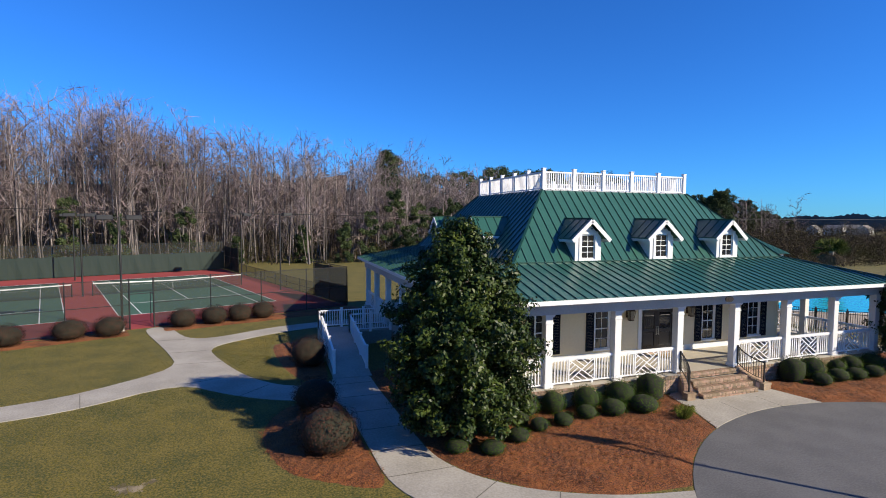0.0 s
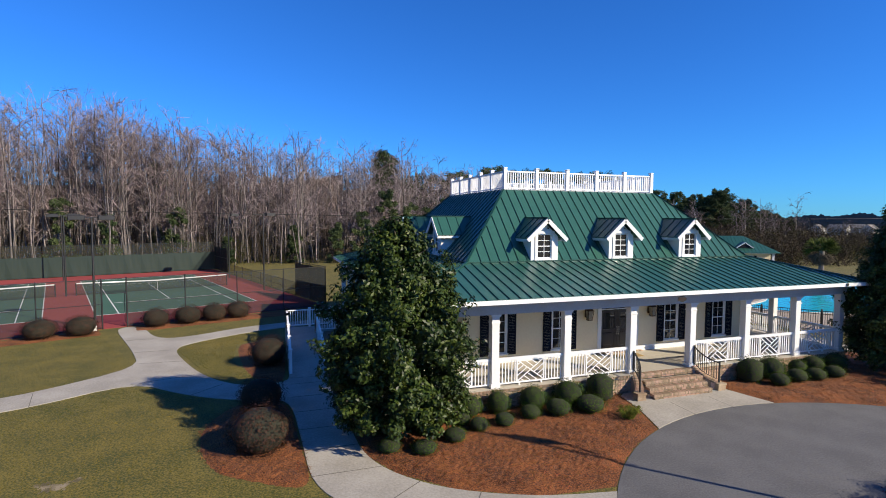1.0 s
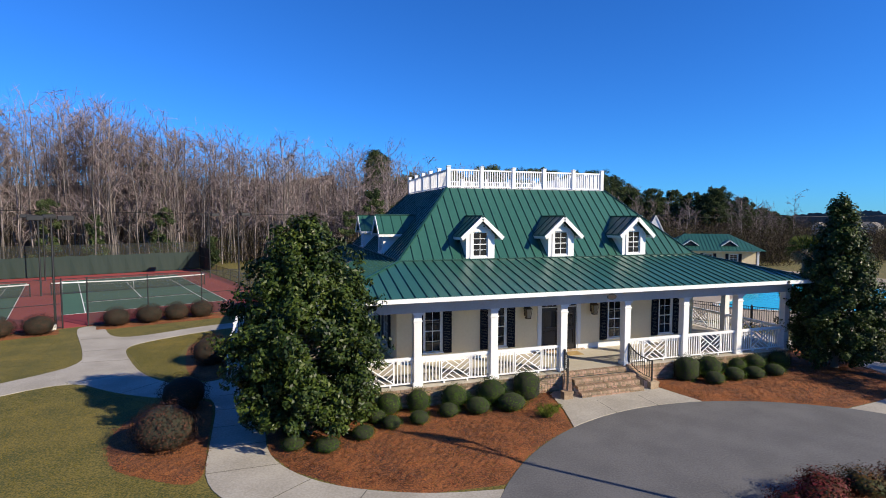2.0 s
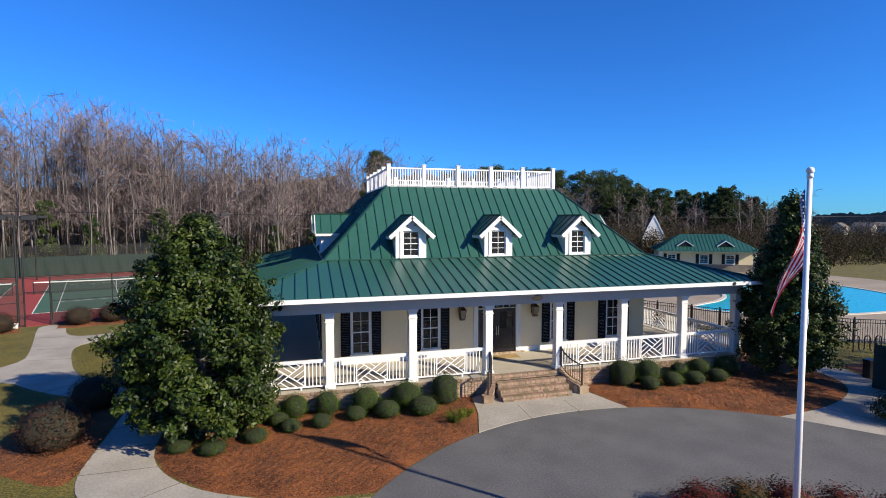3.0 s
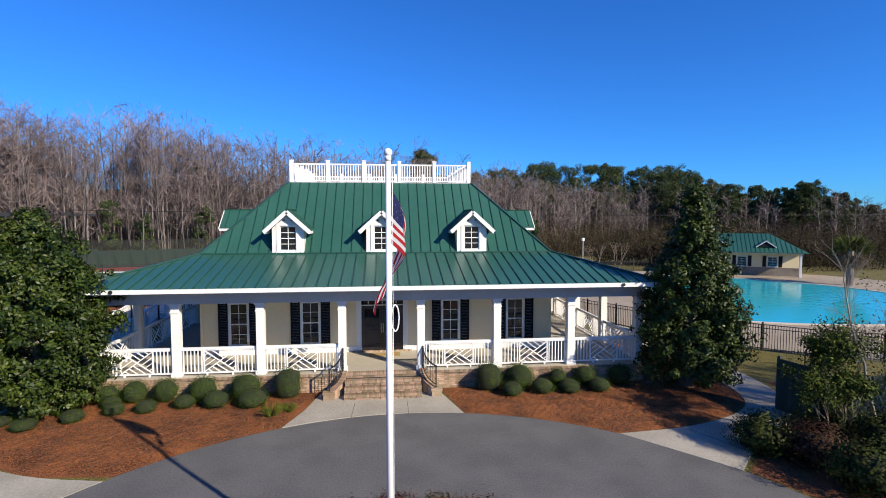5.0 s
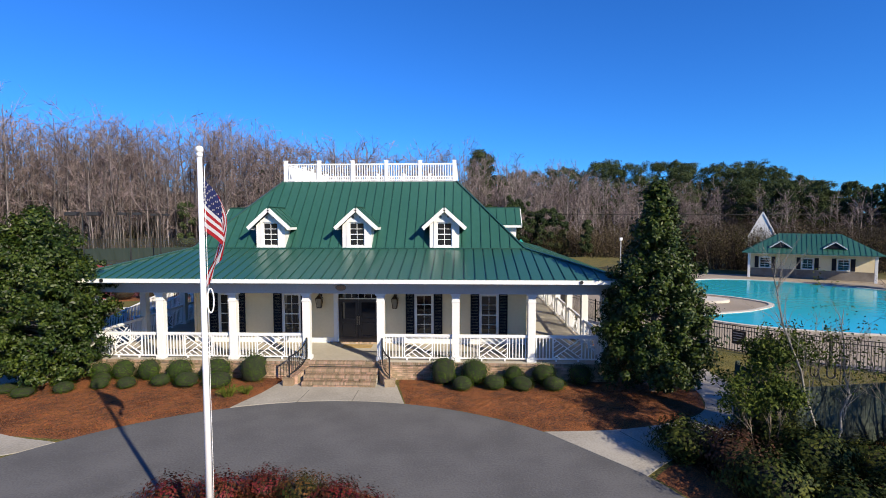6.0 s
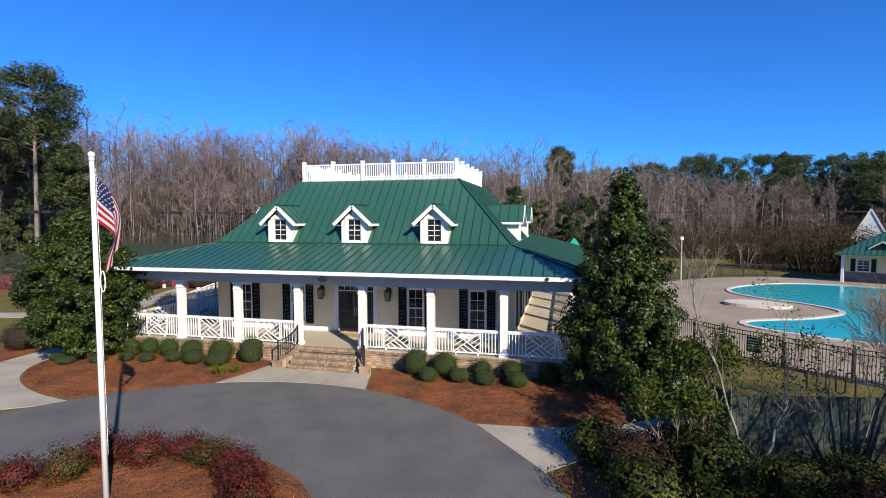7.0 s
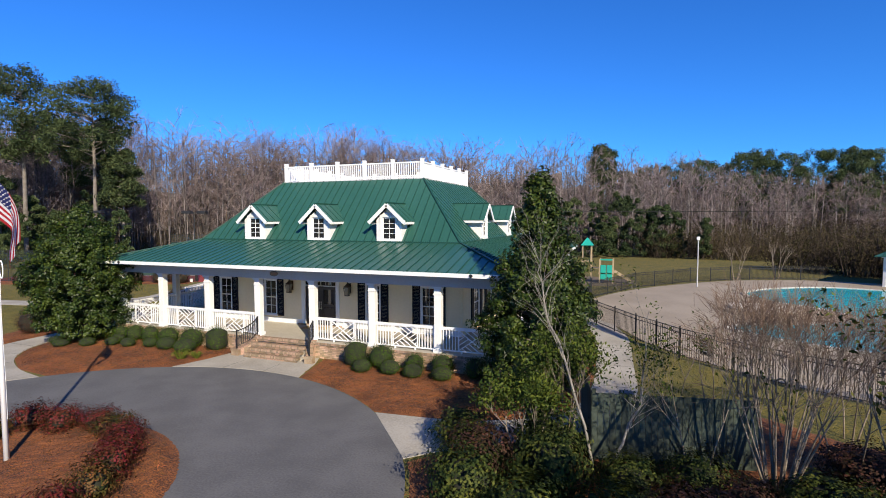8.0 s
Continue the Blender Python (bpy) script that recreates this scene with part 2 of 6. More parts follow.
def window(parent, w, h, at, m=None, cols=2, rows=2, trim=WHITE, cas=0.07, name="window"):
    """A double-hung window, its foot's middle at the origin, facing -y."""
    bm = B()
    f = 0.045
    for x in (-w / 2 + f / 2, w / 2 - f / 2):
        box(bm, x - f / 2, x + f / 2, -0.03, 0.05, 0, h)
    for z in (0, h / 2 - f / 2, h - f):
        box(bm, -w / 2 + f, w / 2 - f, -0.03, 0.05, z, z + f)
    win = part(name, bm, trim, parent)
    at_place(win, at)
    bm = B()
    box(bm, -w / 2 + f, w / 2 - f, 0.01, 0.02, f, h - f)
    part("pane", bm, GLASS, win)
    bm = B()
    t = 0.02
    for k in range(1, cols):
        x = -w / 2 + f + (w - 2 * f) * k / cols
        box(bm, x - t / 2, x + t / 2, -0.012, 0.008, f, h - f)
    for s in (0, 1):
        for k in range(1, rows):
            z = f + s * (h / 2 - f / 2) + (h / 2 - f * 1.5) * k / rows + s * f * 0.5
            box(bm, -w / 2 + f, w / 2 - f, -0.0118, 0.0078, z - t / 2, z + t / 2)
    part("glazing_bar", bm, trim, win)
    bm = B()
    for x in (-w / 2 - cas, w / 2):
        box(bm, x, x + cas, -0.05, 0.04, 0, h)
    box(bm, -w / 2 - cas, w / 2 + cas, -0.055, 0.04, h, h + cas * 1.2)
    part("casing", bm, trim, win)
    bm = B()
    box(bm, -w / 2 - cas - 0.03, w / 2 + cas + 0.03, -0.11, 0.04, -0.07, 0)
    part("sill", bm, trim, win)
    return win


WZ0, WZ1 = 1.13, 2.94
holes = [(x - w / 2, x + w / 2, WZ0, WZ1) for x, w in WIN] + [(-0.97, 0.97, DECK, 3.04)]
wall_x("front_wall", WY0, WY0 + 0.22, -WX, WX, DECK, 3.9, holes)
wall_x("rear_wall", WY1, WY1 + 0.22, -WX, WX, DECK, 3.9, [(-5, -4, 1, 2.9), (4, 5, 1, 2.9)])
SIDE_WIN = [5.0, 7.4, 11.0, 13.8]
for sx in (-1, 1):
    bm = B()
    ys = [WY0 + 0.22]
    for y in SIDE_WIN:
        ys += [y - 0.43, y + 0.43]
    ys.append(WY1)
    xa, xb = sorted((sx * WX, sx * (WX - 0.22)))
    for k in range(len(ys) - 1):
        if k % 2 == 0:
            box(bm, xa, xb, ys[k], ys[k + 1], DECK, 3.9)
        else:
            box(bm, xa, xb, ys[k], ys[k + 1], DECK, WZ0)
            box(bm, xa, xb, ys[k], ys[k + 1], WZ1, 3.9)
    part("side_wall", bm, WALL, house)
    for y in SIDE_WIN:
        window(house, 0.86, WZ1 - WZ0, pose(sx * (WX - 0.02), y, WZ0, 0, 0, 90 * sx), rows=2)
        for s in (-1, 1):
            bm = B()
            box(bm, sx * WX + min(0, sx * 0.05), sx * WX + max(0, sx * 0.05), y + s * 0.74 - 0.2, y + s * 0.74 + 0.2, WZ0 - 0.05, WZ1 + 0.1)
            part("shutter", bm, SHUTTER, house)
bm = B()
box(bm, -WX + 0.3, WX - 0.3, WY0 + 3.2, WY0 + 3.3, DECK, 3.9)
part("inner_wall", bm, GREY_TRIM_SHADE, house)
for x in (-WX - 0.02, WX - 0.10):
    bm = B()
    box(bm, x, x + 0.12, WY0 - 0.022, WY0 + 0.1, DECK, 3.89)
    part("corner_board", bm, WALL, house)
# strip whose white stands for sunlight on the wall's foot
bm = B()
for a, b in ((-WX, -1.13), (1.13, WX)):
    box(bm, a, b, WY0 - 0.03, WY0 - 0.002, DECK, DECK + 0.24)
part("baseboard", bm, WHITE, house, "white strip coloured as the sunlit foot of the wall")


def shutter(x):
    w, z0, z1 = 0.39, WZ0 - 0.06, WZ1 + 0.10
    bm = B()
    for a in (-w / 2, w / 2 - 0.05):
        box(bm, x + a, x + a + 0.05, WY0 - 0.06, WY0 - 0.006, z0, z1)
    for z in (z0, (z0 + z1) / 2 - 0.04, z1 - 0.08):
        box(bm, x - w / 2 + 0.05, x + w / 2 - 0.05, WY0 - 0.058, WY0 - 0.006, z, z + 0.08)
    n = 26
    for k in range(n):
        z = z0 + 0.09 + (z1 - z0 - 0.19) * k / n
        bar(bm, (x - w / 2 + 0.05, WY0 - 0.035, z + 0.03), (x + w / 2 - 0.05, WY0 - 0.035, z + 0.03), 0.060, 0.010, (0, -1.0, 0.35))
    part("shutter", bm, SHUTTER, house, "dark navy louvred shutter")


for x, w in WIN:
    window(house, w, WZ1 - WZ0, pose(x, WY0 + 0.03, WZ0), rows=2)
    for s in (-1, 1):
        shutter(x + s * (w / 2 + 0.072 + 0.195))

# double door with its transom
bm = B()
for x in (-0.97, 0.91):
    box(bm, x, x + 0.06, WY0 - 0.03, WY0 + 0.16, DECK, 3.04)
for z, w in ((2.74, 0.035), (2.98, 0.06)):
    box(bm, -0.91, 0.91, WY0 - 0.028, WY0 + 0.16, z, z + w)
door = part("entrance_door", bm, WHITE, house, "dark double entrance door with transom in white frame")
for sx in (-1, 1):
    bm = B()
    a, b = sorted((sx * 0.006, sx * 0.905))
    y0, y1 = WY0 + 0.05, WY0 + 0.10
    box(bm, a, a + 0.13, y0, y1, DECK + 0.02, 2.735)
    box(bm, b - 0.13, b, y0, y1, DECK + 0.02, 2.735)
    for z0, z1 in ((DECK + 0.02, DECK + 0.30), (DECK + 0.95, DECK + 1.10), (2.58, 2.735)):
        box(bm, a + 0.13, b - 0.13, y0, y1, z0, z1)
    box(bm, a + 0.16, b - 0.16, y0 + 0.012, y1 - 0.012, DECK + 0.33, DECK + 0.92)
    part("door_leaf", bm, DOOR, door)
    bm = B()
    box(bm, a + 0.13, b - 0.13, y0 + 0.02, y1 - 0.02, DECK + 1.10, 2.58)
    box(bm, a + 0.13, b - 0.13, y0 + 0.022, y1 - 0.02, DECK + 0.30, DECK + 0.95)
    part("door_glass", bm, GLASS, door)
bm = B()
for sx in (-0.05, 0.05):
    rod(bm, (sx, WY0 - 0.02, 1.55), (sx, WY0 - 0.02, 1.95), 0.014)
    for z in (1.58, 1.92):
        rod(bm, (sx, WY0 - 0.02, z), (sx, WY0 + 0.05, z), 0.01)
STEEL = mat("brushed_steel", (0.5, 0.48, 0.42), (0.62, 0.6, 0.55), 0.3, 4, metal=1.0, bump=0)
part("pull_handle", bm, STEEL, door, "brushed steel pull handles")
bm = B()
box(bm, -0.91, 0.91, WY0 + 0.06, WY0 + 0.07, 2.775, 2.98)
part("transom_glass", bm, GLASS, door)
bm = B()
for k in range(1, 6):
    x = -0.91 + 1.82 * k / 6
    box(bm, x - 0.012, x + 0.012, WY0 + 0.04, WY0 + 0.058, 2.80, 2.98)
part("transom_bar", bm, WHITE, door)
bm = B()
for x in (-1.12, 0.97):
    box(bm, x, x + 0.15, WY0 - 0.05, WY0 - 0.002, DECK, 3.16)
box(bm, -1.12, 1.12, WY0 - 0.052, WY0 - 0.002, 3.04, 3.18)
part("door_casing", bm, WHITE, door)

# porch floor, brick base
bm = B()
box(bm, -10.62, 10.62, -0.30, 19.9, DECK - 0.12, DECK)
part("porch_floor", bm, DECKING, house, "pale concrete porch floor")
bm = B()
box(bm, -10.50, 10.50, -0.235, 19.8, -0.1, DECK - 0.12)
part("brick_base_core", bm, MORTAR, house)


def bricks_along(a, b, nrm, z0, z1, skip=None):
    """Courses of brick on an upright face from a to b, one joined mesh."""
    a, b, nrm = Vector(a), Vector(b), Vector(nrm)
    d = (b - a).normalized()
    n_len = (b - a).length
    bm = B()
    row = 0
    z = z0
    while z + 0.066 <= z1 + 1e-6:
        s = -0.104 if row % 2 else 0.0
        while s < n_len:
            s0, s1 = max(0, s), min(n_len, s + 0.198)
            mid = a + d * (s0 + s1) / 2
            if s1 - s0 > 0.03 and not (skip and skip[0] < mid.x < skip[1]):
                bar(bm, a + d * s0 + Vector((0, 0, z + 0.033)), a + d * s1 + Vector((0, 0, z + 0.033)), 0.05, 0.064)
            s += 0.208
        z += 0.076
        row += 1
    return bm


for a, b, sk in (((-10.5, -0.245, 0), (10.5, -0.245, 0), (-1.75, 1.75)), ((-10.495, 19.7, 0), (-10.495, -0.15, 0), None), ((10.495, -0.15, 0), (10.495, 19.7, 0), None)):
    tagged(part("brick_course", bricks_along(a, b, (0, 0, 0), 0.0, DECK - 0.115, sk), BRICK_S, house), kind="stuff")
# rowlock course under the porch edge
rl = B()
box(rl, -0.031, 0.031, -0.06, 0.06, -0.05, 0.05)
rowlock = data_of(rl, BRICK, "rowlock")
k = 0
x = -10.45
while x < 10.5:
    if not -1.7 < x < 1.7:
        at_place(part("brick", rowlock, None, house), pose(x, -0.26, DECK - 0.055))
    x += 0.073

# columns
def column(x, y):
    bm = B()
    box(bm, -0.15, 0.15, -0.15, 0.15, 0.16, 2.62, 0.012)
    col = part("porch_column", bm, WHITE, house)
    at_place(col, pose(x, y, DECK))
    bm = B()
    box(bm, -0.19, 0.19, -0.19, 0.19, 0, 0.16, 0.012)
    part("base", bm, WHITE, col)
    bm = B()
    box(bm, -0.18, 0.18, -0.18, 0.18, 2.62, 2.67)
    box(bm, -0.20, 0.20, -0.20, 0.20, 2.67, 2.72)
    part("capital", bm, WHITE, col)
    bm = B()
    box(bm, -0.17, 0.17, -0.17, 0.17, 2.38, 2.42)
    part("necking", bm, WHITE, col)


for x in COLX:
    column(x, 0.0)
for sx in (-1, 1):
    for y in COLY:
        column(sx * 10.35, y)

# porch railing with a lattice panel in each bay
bal = B()
box(bal, -0.017, 0.017, -0.017, 0.017, 0.10, 0.965)
BALUSTER = data_of(bal, VINYL, "baluster")


def railing_bay(parent, a, b, z=DECK, lattice=True, h=1.06):
    a, b = Vector((*a, z)), Vector((*b, z))
    d = b - a
    length = d.length
    turn = math.degrees(math.atan2(d.y, d.x))
    bm = B()
    box(bm, 0, length, -0.045, 0.045, h - 0.08, h)
    box(bm, 0, length, -0.03, 0.03, h - 0.12, h - 0.08)
    box(bm, 0, length, -0.025, 0.025, 0.08, 0.13)
    for s in (0.33, 0.67):
        box(bm, length * s - 0.03, length * s + 0.03, -0.03, 0.03, 0.0, 0.08)
    rail = part("porch_railing", bm, VINYL, parent, "white railing with chippendale lattice panel" if lattice else "")
    at_place(rail, pose(*a, 0, 0, turn))
    c, hw = length / 2, 0.56
    n = int(length / 0.125)
    for k in range(n):
        s = (k + 0.5) * length / n
        if lattice and abs(s - c) < hw:
            continue
        ob = part("baluster", BALUSTER, None, rail)
        at_place(ob, pose(s, 0, 0))
    if lattice:
        bm = B()
        z0, z1 = 0.13, h - 0.12
        zc, hh = (z0 + z1) / 2, (z1 - z0) / 2
        for s in (-hw, hw):
            box(bm, c + s - 0.022, c + s + 0.022, -0.02, 0.02, z0, z1)
        bar(bm, (c - hw, 0, zc - hh), (c + hw, 0, zc + hh), 0.036, 0.036, (0, 1, 0))
        bar(bm, (c - hw, 0.004, zc + hh), (c + hw, 0.004, zc - hh), 0.036, 0.036, (0, 1, 0))
        for q in (0.25, 0.5, 0.75):        # pinwheel of bars between the diagonals
            for a, e in (((q, q), (2 * q - 1, 1)), ((q, -q), (1, 1 - 2 * q)), ((-q, -q), (1 - 2 * q, -1)), ((-q, q), (-1, 2 * q - 1))):
                bar(bm, (c + a[0] * hw, 0.002, zc + a[1] * hh), (c + e[0] * hw, 0.002, zc + e[1] * hh), 0.03, 0.03, (0, 1, 0))
        part("lattice_panel", bm, VINYL, rail)
    return rail


for k, (x0, x1) in enumerate(zip(COLX, COLX[1:])):
    if k != 3:
        railing_bay(house, (x0 + 0.15, 0), (x1 - 0.15, 0))
ys = [0.0] + COLY
for sx in (-1, 1):
    for k, (y0, y1) in enumerate(zip(ys, ys[1:])):
        if sx < 0 and k == 3:
            continue
        railing_bay(house, (sx * 10.35, y0 + 0.15), (sx * 10.35, y1 - 0.15))

# roof walk railing
rb = B()
box(rb, -0.022, 0.022, -0.022, 0.022, 0.10, 0.86)
ROOF_BAL = data_of(rb, VINYL, "roof_baluster")
RX, RY0, RY1 = 4.33, 5.95, 13.65


def roof_rail(a, b, posts):
    a, b = Vector((*a, TZ)), Vector((*b, TZ))
    d = b - a
    length = d.length
    turn = math.degrees(math.atan2(d.y, d.x))
    bm = B()
    box(bm, 0, length, -0.045, 0.045, 0.86, 0.93)
    box(bm, 0, length, -0.03, 0.03, 0.07, 0.13)
    rail = part("roof_railing", bm, VINYL, house, "white balustrade round the flat roof top")
    at_place(rail, pose(*a, 0, 0, turn))
    for k in range(posts):
        s = k * length / posts
        bm = B()
        box(bm, s - 0.085, s + 0.085, -0.085, 0.085, 0, 1.04)
        box(bm, s - 0.105, s + 0.105, -0.105, 0.105, 1.04, 1.09, 0.01)
        part("post", bm, VINYL, rail)
    n = int(length / 0.125)
    for k in range(n):
        at_place(part("baluster", ROOF_BAL, None, rail), pose((k + 0.5) * length / n, 0, 0))


roof_rail((-RX, RY0), (RX, RY0), 5)
roof_rail((RX, RY0), (RX, RY1), 5)
roof_rail((RX, RY1), (-RX, RY1), 5)
roof_rail((-RX, RY1), (-RX, RY0), 5)


# dormers
def dormer(m):
    """A gabled dormer that faces -y; its front foot's middle at the origin, the roof behind it rises at 45 degrees."""
    w, ez, pz, ov = 0.66, 1.05, 1.86, 0.26
    bm = B()
    # cheeks and gabled front, running back into the roof
    pts = [(-w, 0), (w, 0), (w, ez), (0, ez + w * 0.92), (-w, ez)]
    hx, hz0, hz1 = 0.34, 0.12, 1.16
    f = [bm.verts.new((x, 0, z)) for x, z in pts]
    h = [bm.verts.new((x, 0, z)) for x, z in ((-hx, hz0), (hx, hz0), (hx, hz1), (-hx, hz1))]
    bm.faces.new((f[0], f[1], h[1], h[0]))
    bm.faces.new((f[1], f[2], h[2], h[1]))
    bm.faces.new((f[2], f[3], f[4], h[3], h[2]))
    bm.faces.new((f[4], f[0], h[0], h[3]))
    for s in (-1, 1):
        v = [bm.verts.new(p) for p in ((s * w, 0, 0), (s * w, 0, ez), (s * w, ez + 0.1, ez), (s * w, 0.05, -0.05))]
        bm.faces.new(v)
    ri = [bm.verts.new((x, 0.14, z)) for x, z in ((-hx, hz0), (hx, hz0), (hx, hz1), (-hx, hz1))]
    for k in range(4):
        bm.faces.new((h[k], h[(k + 1) % 4], ri[(k + 1) % 4], ri[k]))
    bmesh.ops.recalc_face_normals(bm, faces=bm.faces[:])
    d = part("dormer", bm, WHITE, house, "white gabled roof dormer with green metal roof")
    at_place(d, m)
    for s in (-1, 1):
        bm = B()
        q = [(0, -ov, pz), (s * 0.94, -ov, pz - 0.86), (s * 0.94, pz - 0.86 + 0.05, pz - 0.86), (0, pz + 0.05, pz)]
        slab3(bm, q if s > 0 else q[::-1], 0.05)
        half = part("dormer_roof", bm, ROOF, d)
        for k in (0.18, 0.5, 0.82):
            bm = B()
            y = -ov + k * 1.5
            top = Vector((0.0, y, pz + 0.012))
            e = Vector((s * 0.93, y, pz - 0.85 + 0.012))
            if y > pz - 0.86:
                fr = max(0.0, (pz - y) / 0.86)
                e = top + (e - top) * min(1.0, fr)
            bar(bm, top, e, 0.028, 0.03)
            part("seam", bm, SEAM, half)
        bm = B()
        bar(bm, (0, -ov - 0.012, pz - 0.10), (s * 0.95, -ov - 0.012, pz - 0.965), 0.035, 0.17, (0, 0, 1))
        bar(bm, (s * 0.925, -ov, pz - 0.96), (s * 0.925, pz - 0.95, pz - 0.96), 0.03, 0.13)
        part("rake_board", bm, WHITE, d)
    bm = B()
    bar(bm, (0, -ov - 0.03, pz + 0.015), (0, pz, pz + 0.015), 0.10, 0.04)
    part("ridge_cap", bm, SEAM, d)
    bm = B()
    for x in (-0.47, 0.34):
        box(bm, x, x + 0.13, -0.03, -0.002, 0.02, 1.18)
    box(bm, -0.47, 0.47, -0.032, -0.002, 1.18, 1.30)
    box(bm, -0.50, 0.50, -0.06, -0.002, -0.02, 0.08)
    part("casing", bm, WHITE, d)
    for x, z in ((-0.16, 1.42), (0.16, 1.42)):
        bm = B()
        box(bm, x - 0.04, x + 0.04, -0.016, -0.002, z - 0.03, z + 0.02)
        part("gable_vent", bm, IRON, d)
    bm = B()
    f = 0.035
    for x in (-hx, hx - f):
        box(bm, x, x + f, 0.03, 0.09, hz0, hz1)
    for z in (hz0, (hz0 + hz1) / 2 - f / 2, hz1 - f):
        box(bm, -hx + f, hx - f, 0.03, 0.088, z, z + f)
    part("window", bm, VINYL, d)
    bm = B()
    box(bm, -hx + f, hx - f, 0.06, 0.07, hz0 + f, hz1 - f)
    part("pane", bm, GLASS, d)
    bm = B()
    box(bm, -0.011, 0.011, 0.042, 0.058, hz0 + f, hz1 - f)
    for z in (hz0 + 0.28, hz1 - 0.28):
        box(bm, -hx + f, hx - f, 0.0422, 0.0578, z - 0.011, z + 0.011)
    part("glazing_bar", bm, VINYL, d)


for x in (-3.95, 0.0, 3.95):
    dormer(pose(x, BY0 + 0.02, BZ + 0.01))
for sx in (-1, 1):
    for y in (6.9, 12.6):
        dormer(pose(sx * (BX - 0.05), y, BZ + 0.06, 0, 0, 90 * sx))

# ---- ground, drive, walks and beds ----
CX, CY, CR = 0.8, -12.7, 10.0
bm = B()
bmesh.ops.create_grid(bm, x_segments=2, y_segments=2, size=2500, matrix=Matrix.Translation((0, 0, -0.012)))
ground = solo("ground", bm, GRASS, "wide dormant yellow-green winter lawn", "lawn", kind="structure")


def flat(name, outline, z, material, label, category, thick=0.12):
    bm = B()
    prism(bm, outline, z - thick, z)
    bmesh.ops.triangulate(bm, faces=[f for f in bm.faces if len(f.verts) > 4])
    return solo(name, bm, material, label, category, kind="structure")


def rounded(pts, n=2):
    """The outline with its corners cut round, but for the two ends that meet the drive."""
    for _ in range(n):
        out = [pts[0]]
        for k in range(1, len(pts) - 1):
            p, q, r = (Vector(pts[j]) for j in (k - 1, k, k + 1))
            out += [tuple(q + (p - q) * min(0.25, 0.9 / (p - q).length)), tuple(q + (r - q) * min(0.25, 0.9 / (r - q).length))]
        pts = out + [pts[-1]]
    return pts


def arc(a0, a1, r=CR, n=24, cx=CX, cy=CY):
    return [(cx + r * math.cos(radians(a0 + (a1 - a0) * k / n)), cy + r * math.sin(radians(a0 + (a1 - a0) * k / n))) for k in range(n + 1)]


def drive_at(x):
    return CY + math.sqrt(CR * CR - (x - CX) ** 2)


ring = arc(-48, 228, n=80)
road = [*ring, (-16, -32), (-16, -60), (18, -60), (18, -32)]
flat("drive", road, 0.0, ASPHALT, "grey asphalt turning circle with fine cracks", "driveway")


def mound(name, outline, z0, rise, material, label, category, cell=0.14, rough=0.03, seed=0):
    """A bed of loose cover: a fine sheet inside an outline, swelling gently from its edge, with an uneven surface."""
    xs = [p[0] for p in outline]
    ys = [p[1] for p in outline]
    x0, x1, y0, y1 = min(xs), max(xs), min(ys), max(ys)
    nx, ny = int((x1 - x0) / cell) + 2, int((y1 - y0) / cell) + 2
    gx = x0 + np.arange(nx) * cell
    gy = y0 + np.arange(ny) * cell
    X, Y = np.meshgrid(gx, gy)
    P = np.array(outline)
    Q = np.roll(P, -1, axis=0)
    inside = np.zeros(X.shape, bool)
    dist = np.full(X.shape, 1e9)
    bxs, bys = X.copy(), Y.copy()
    for (ax, ay), (bx, by) in zip(P, Q):
        if ay != by:
            inside ^= ((ay > Y) != (by > Y)) & (X < (bx - ax) * (Y - ay) / (by - ay) + ax)
        dx, dy = bx - ax, by - ay
        t = np.clip(((X - ax) * dx + (Y - ay) * dy) / max(1e-9, dx * dx + dy * dy), 0, 1)
        cxs, cys = ax + t * dx, ay + t * dy
        d = np.hypot(X - cxs, Y - cys)
        near = d < dist
        dist = np.where(near, d, dist)
        bxs, bys = np.where(near, cxs, bxs), np.where(near, cys, bys)
    keep = inside | (dist < cell)
    # vertices just outside are drawn in to the outline
    XX, YY = np.where(inside, X, bxs), np.where(inside, Y, bys)
    rng = np.random.RandomState(seed)
    s = np.clip(dist / 0.5, 0, 1)
    Z = np.where(inside, z0 + rise * s * s * (3 - 2 * s) + (rng.rand(*X.shape) - 0.5) * rough * s, z0)
    idx = -np.ones(X.shape, int)
    idx[keep] = np.arange(keep.sum())
    verts = np.stack([XX[keep], YY[keep], Z[keep]], 1)
    a, b, c, d = idx[:-1, :-1], idx[:-1, 1:], idx[1:, 1:], idx[1:, :-1]
    ok = (a >= 0) & (b >= 0) & (c >= 0) & (d >= 0)
    faces = np.stack([a[ok], b[ok], c[ok], d[ok]], 1)
    me = bpy.data.meshes.new(name)
    me.from_pydata(verts.tolist(), [], faces.tolist())
    me.materials.append(material)
    me.update()
    ob = new(name, me)
    return tagged(ob, label, category, kind="structure")


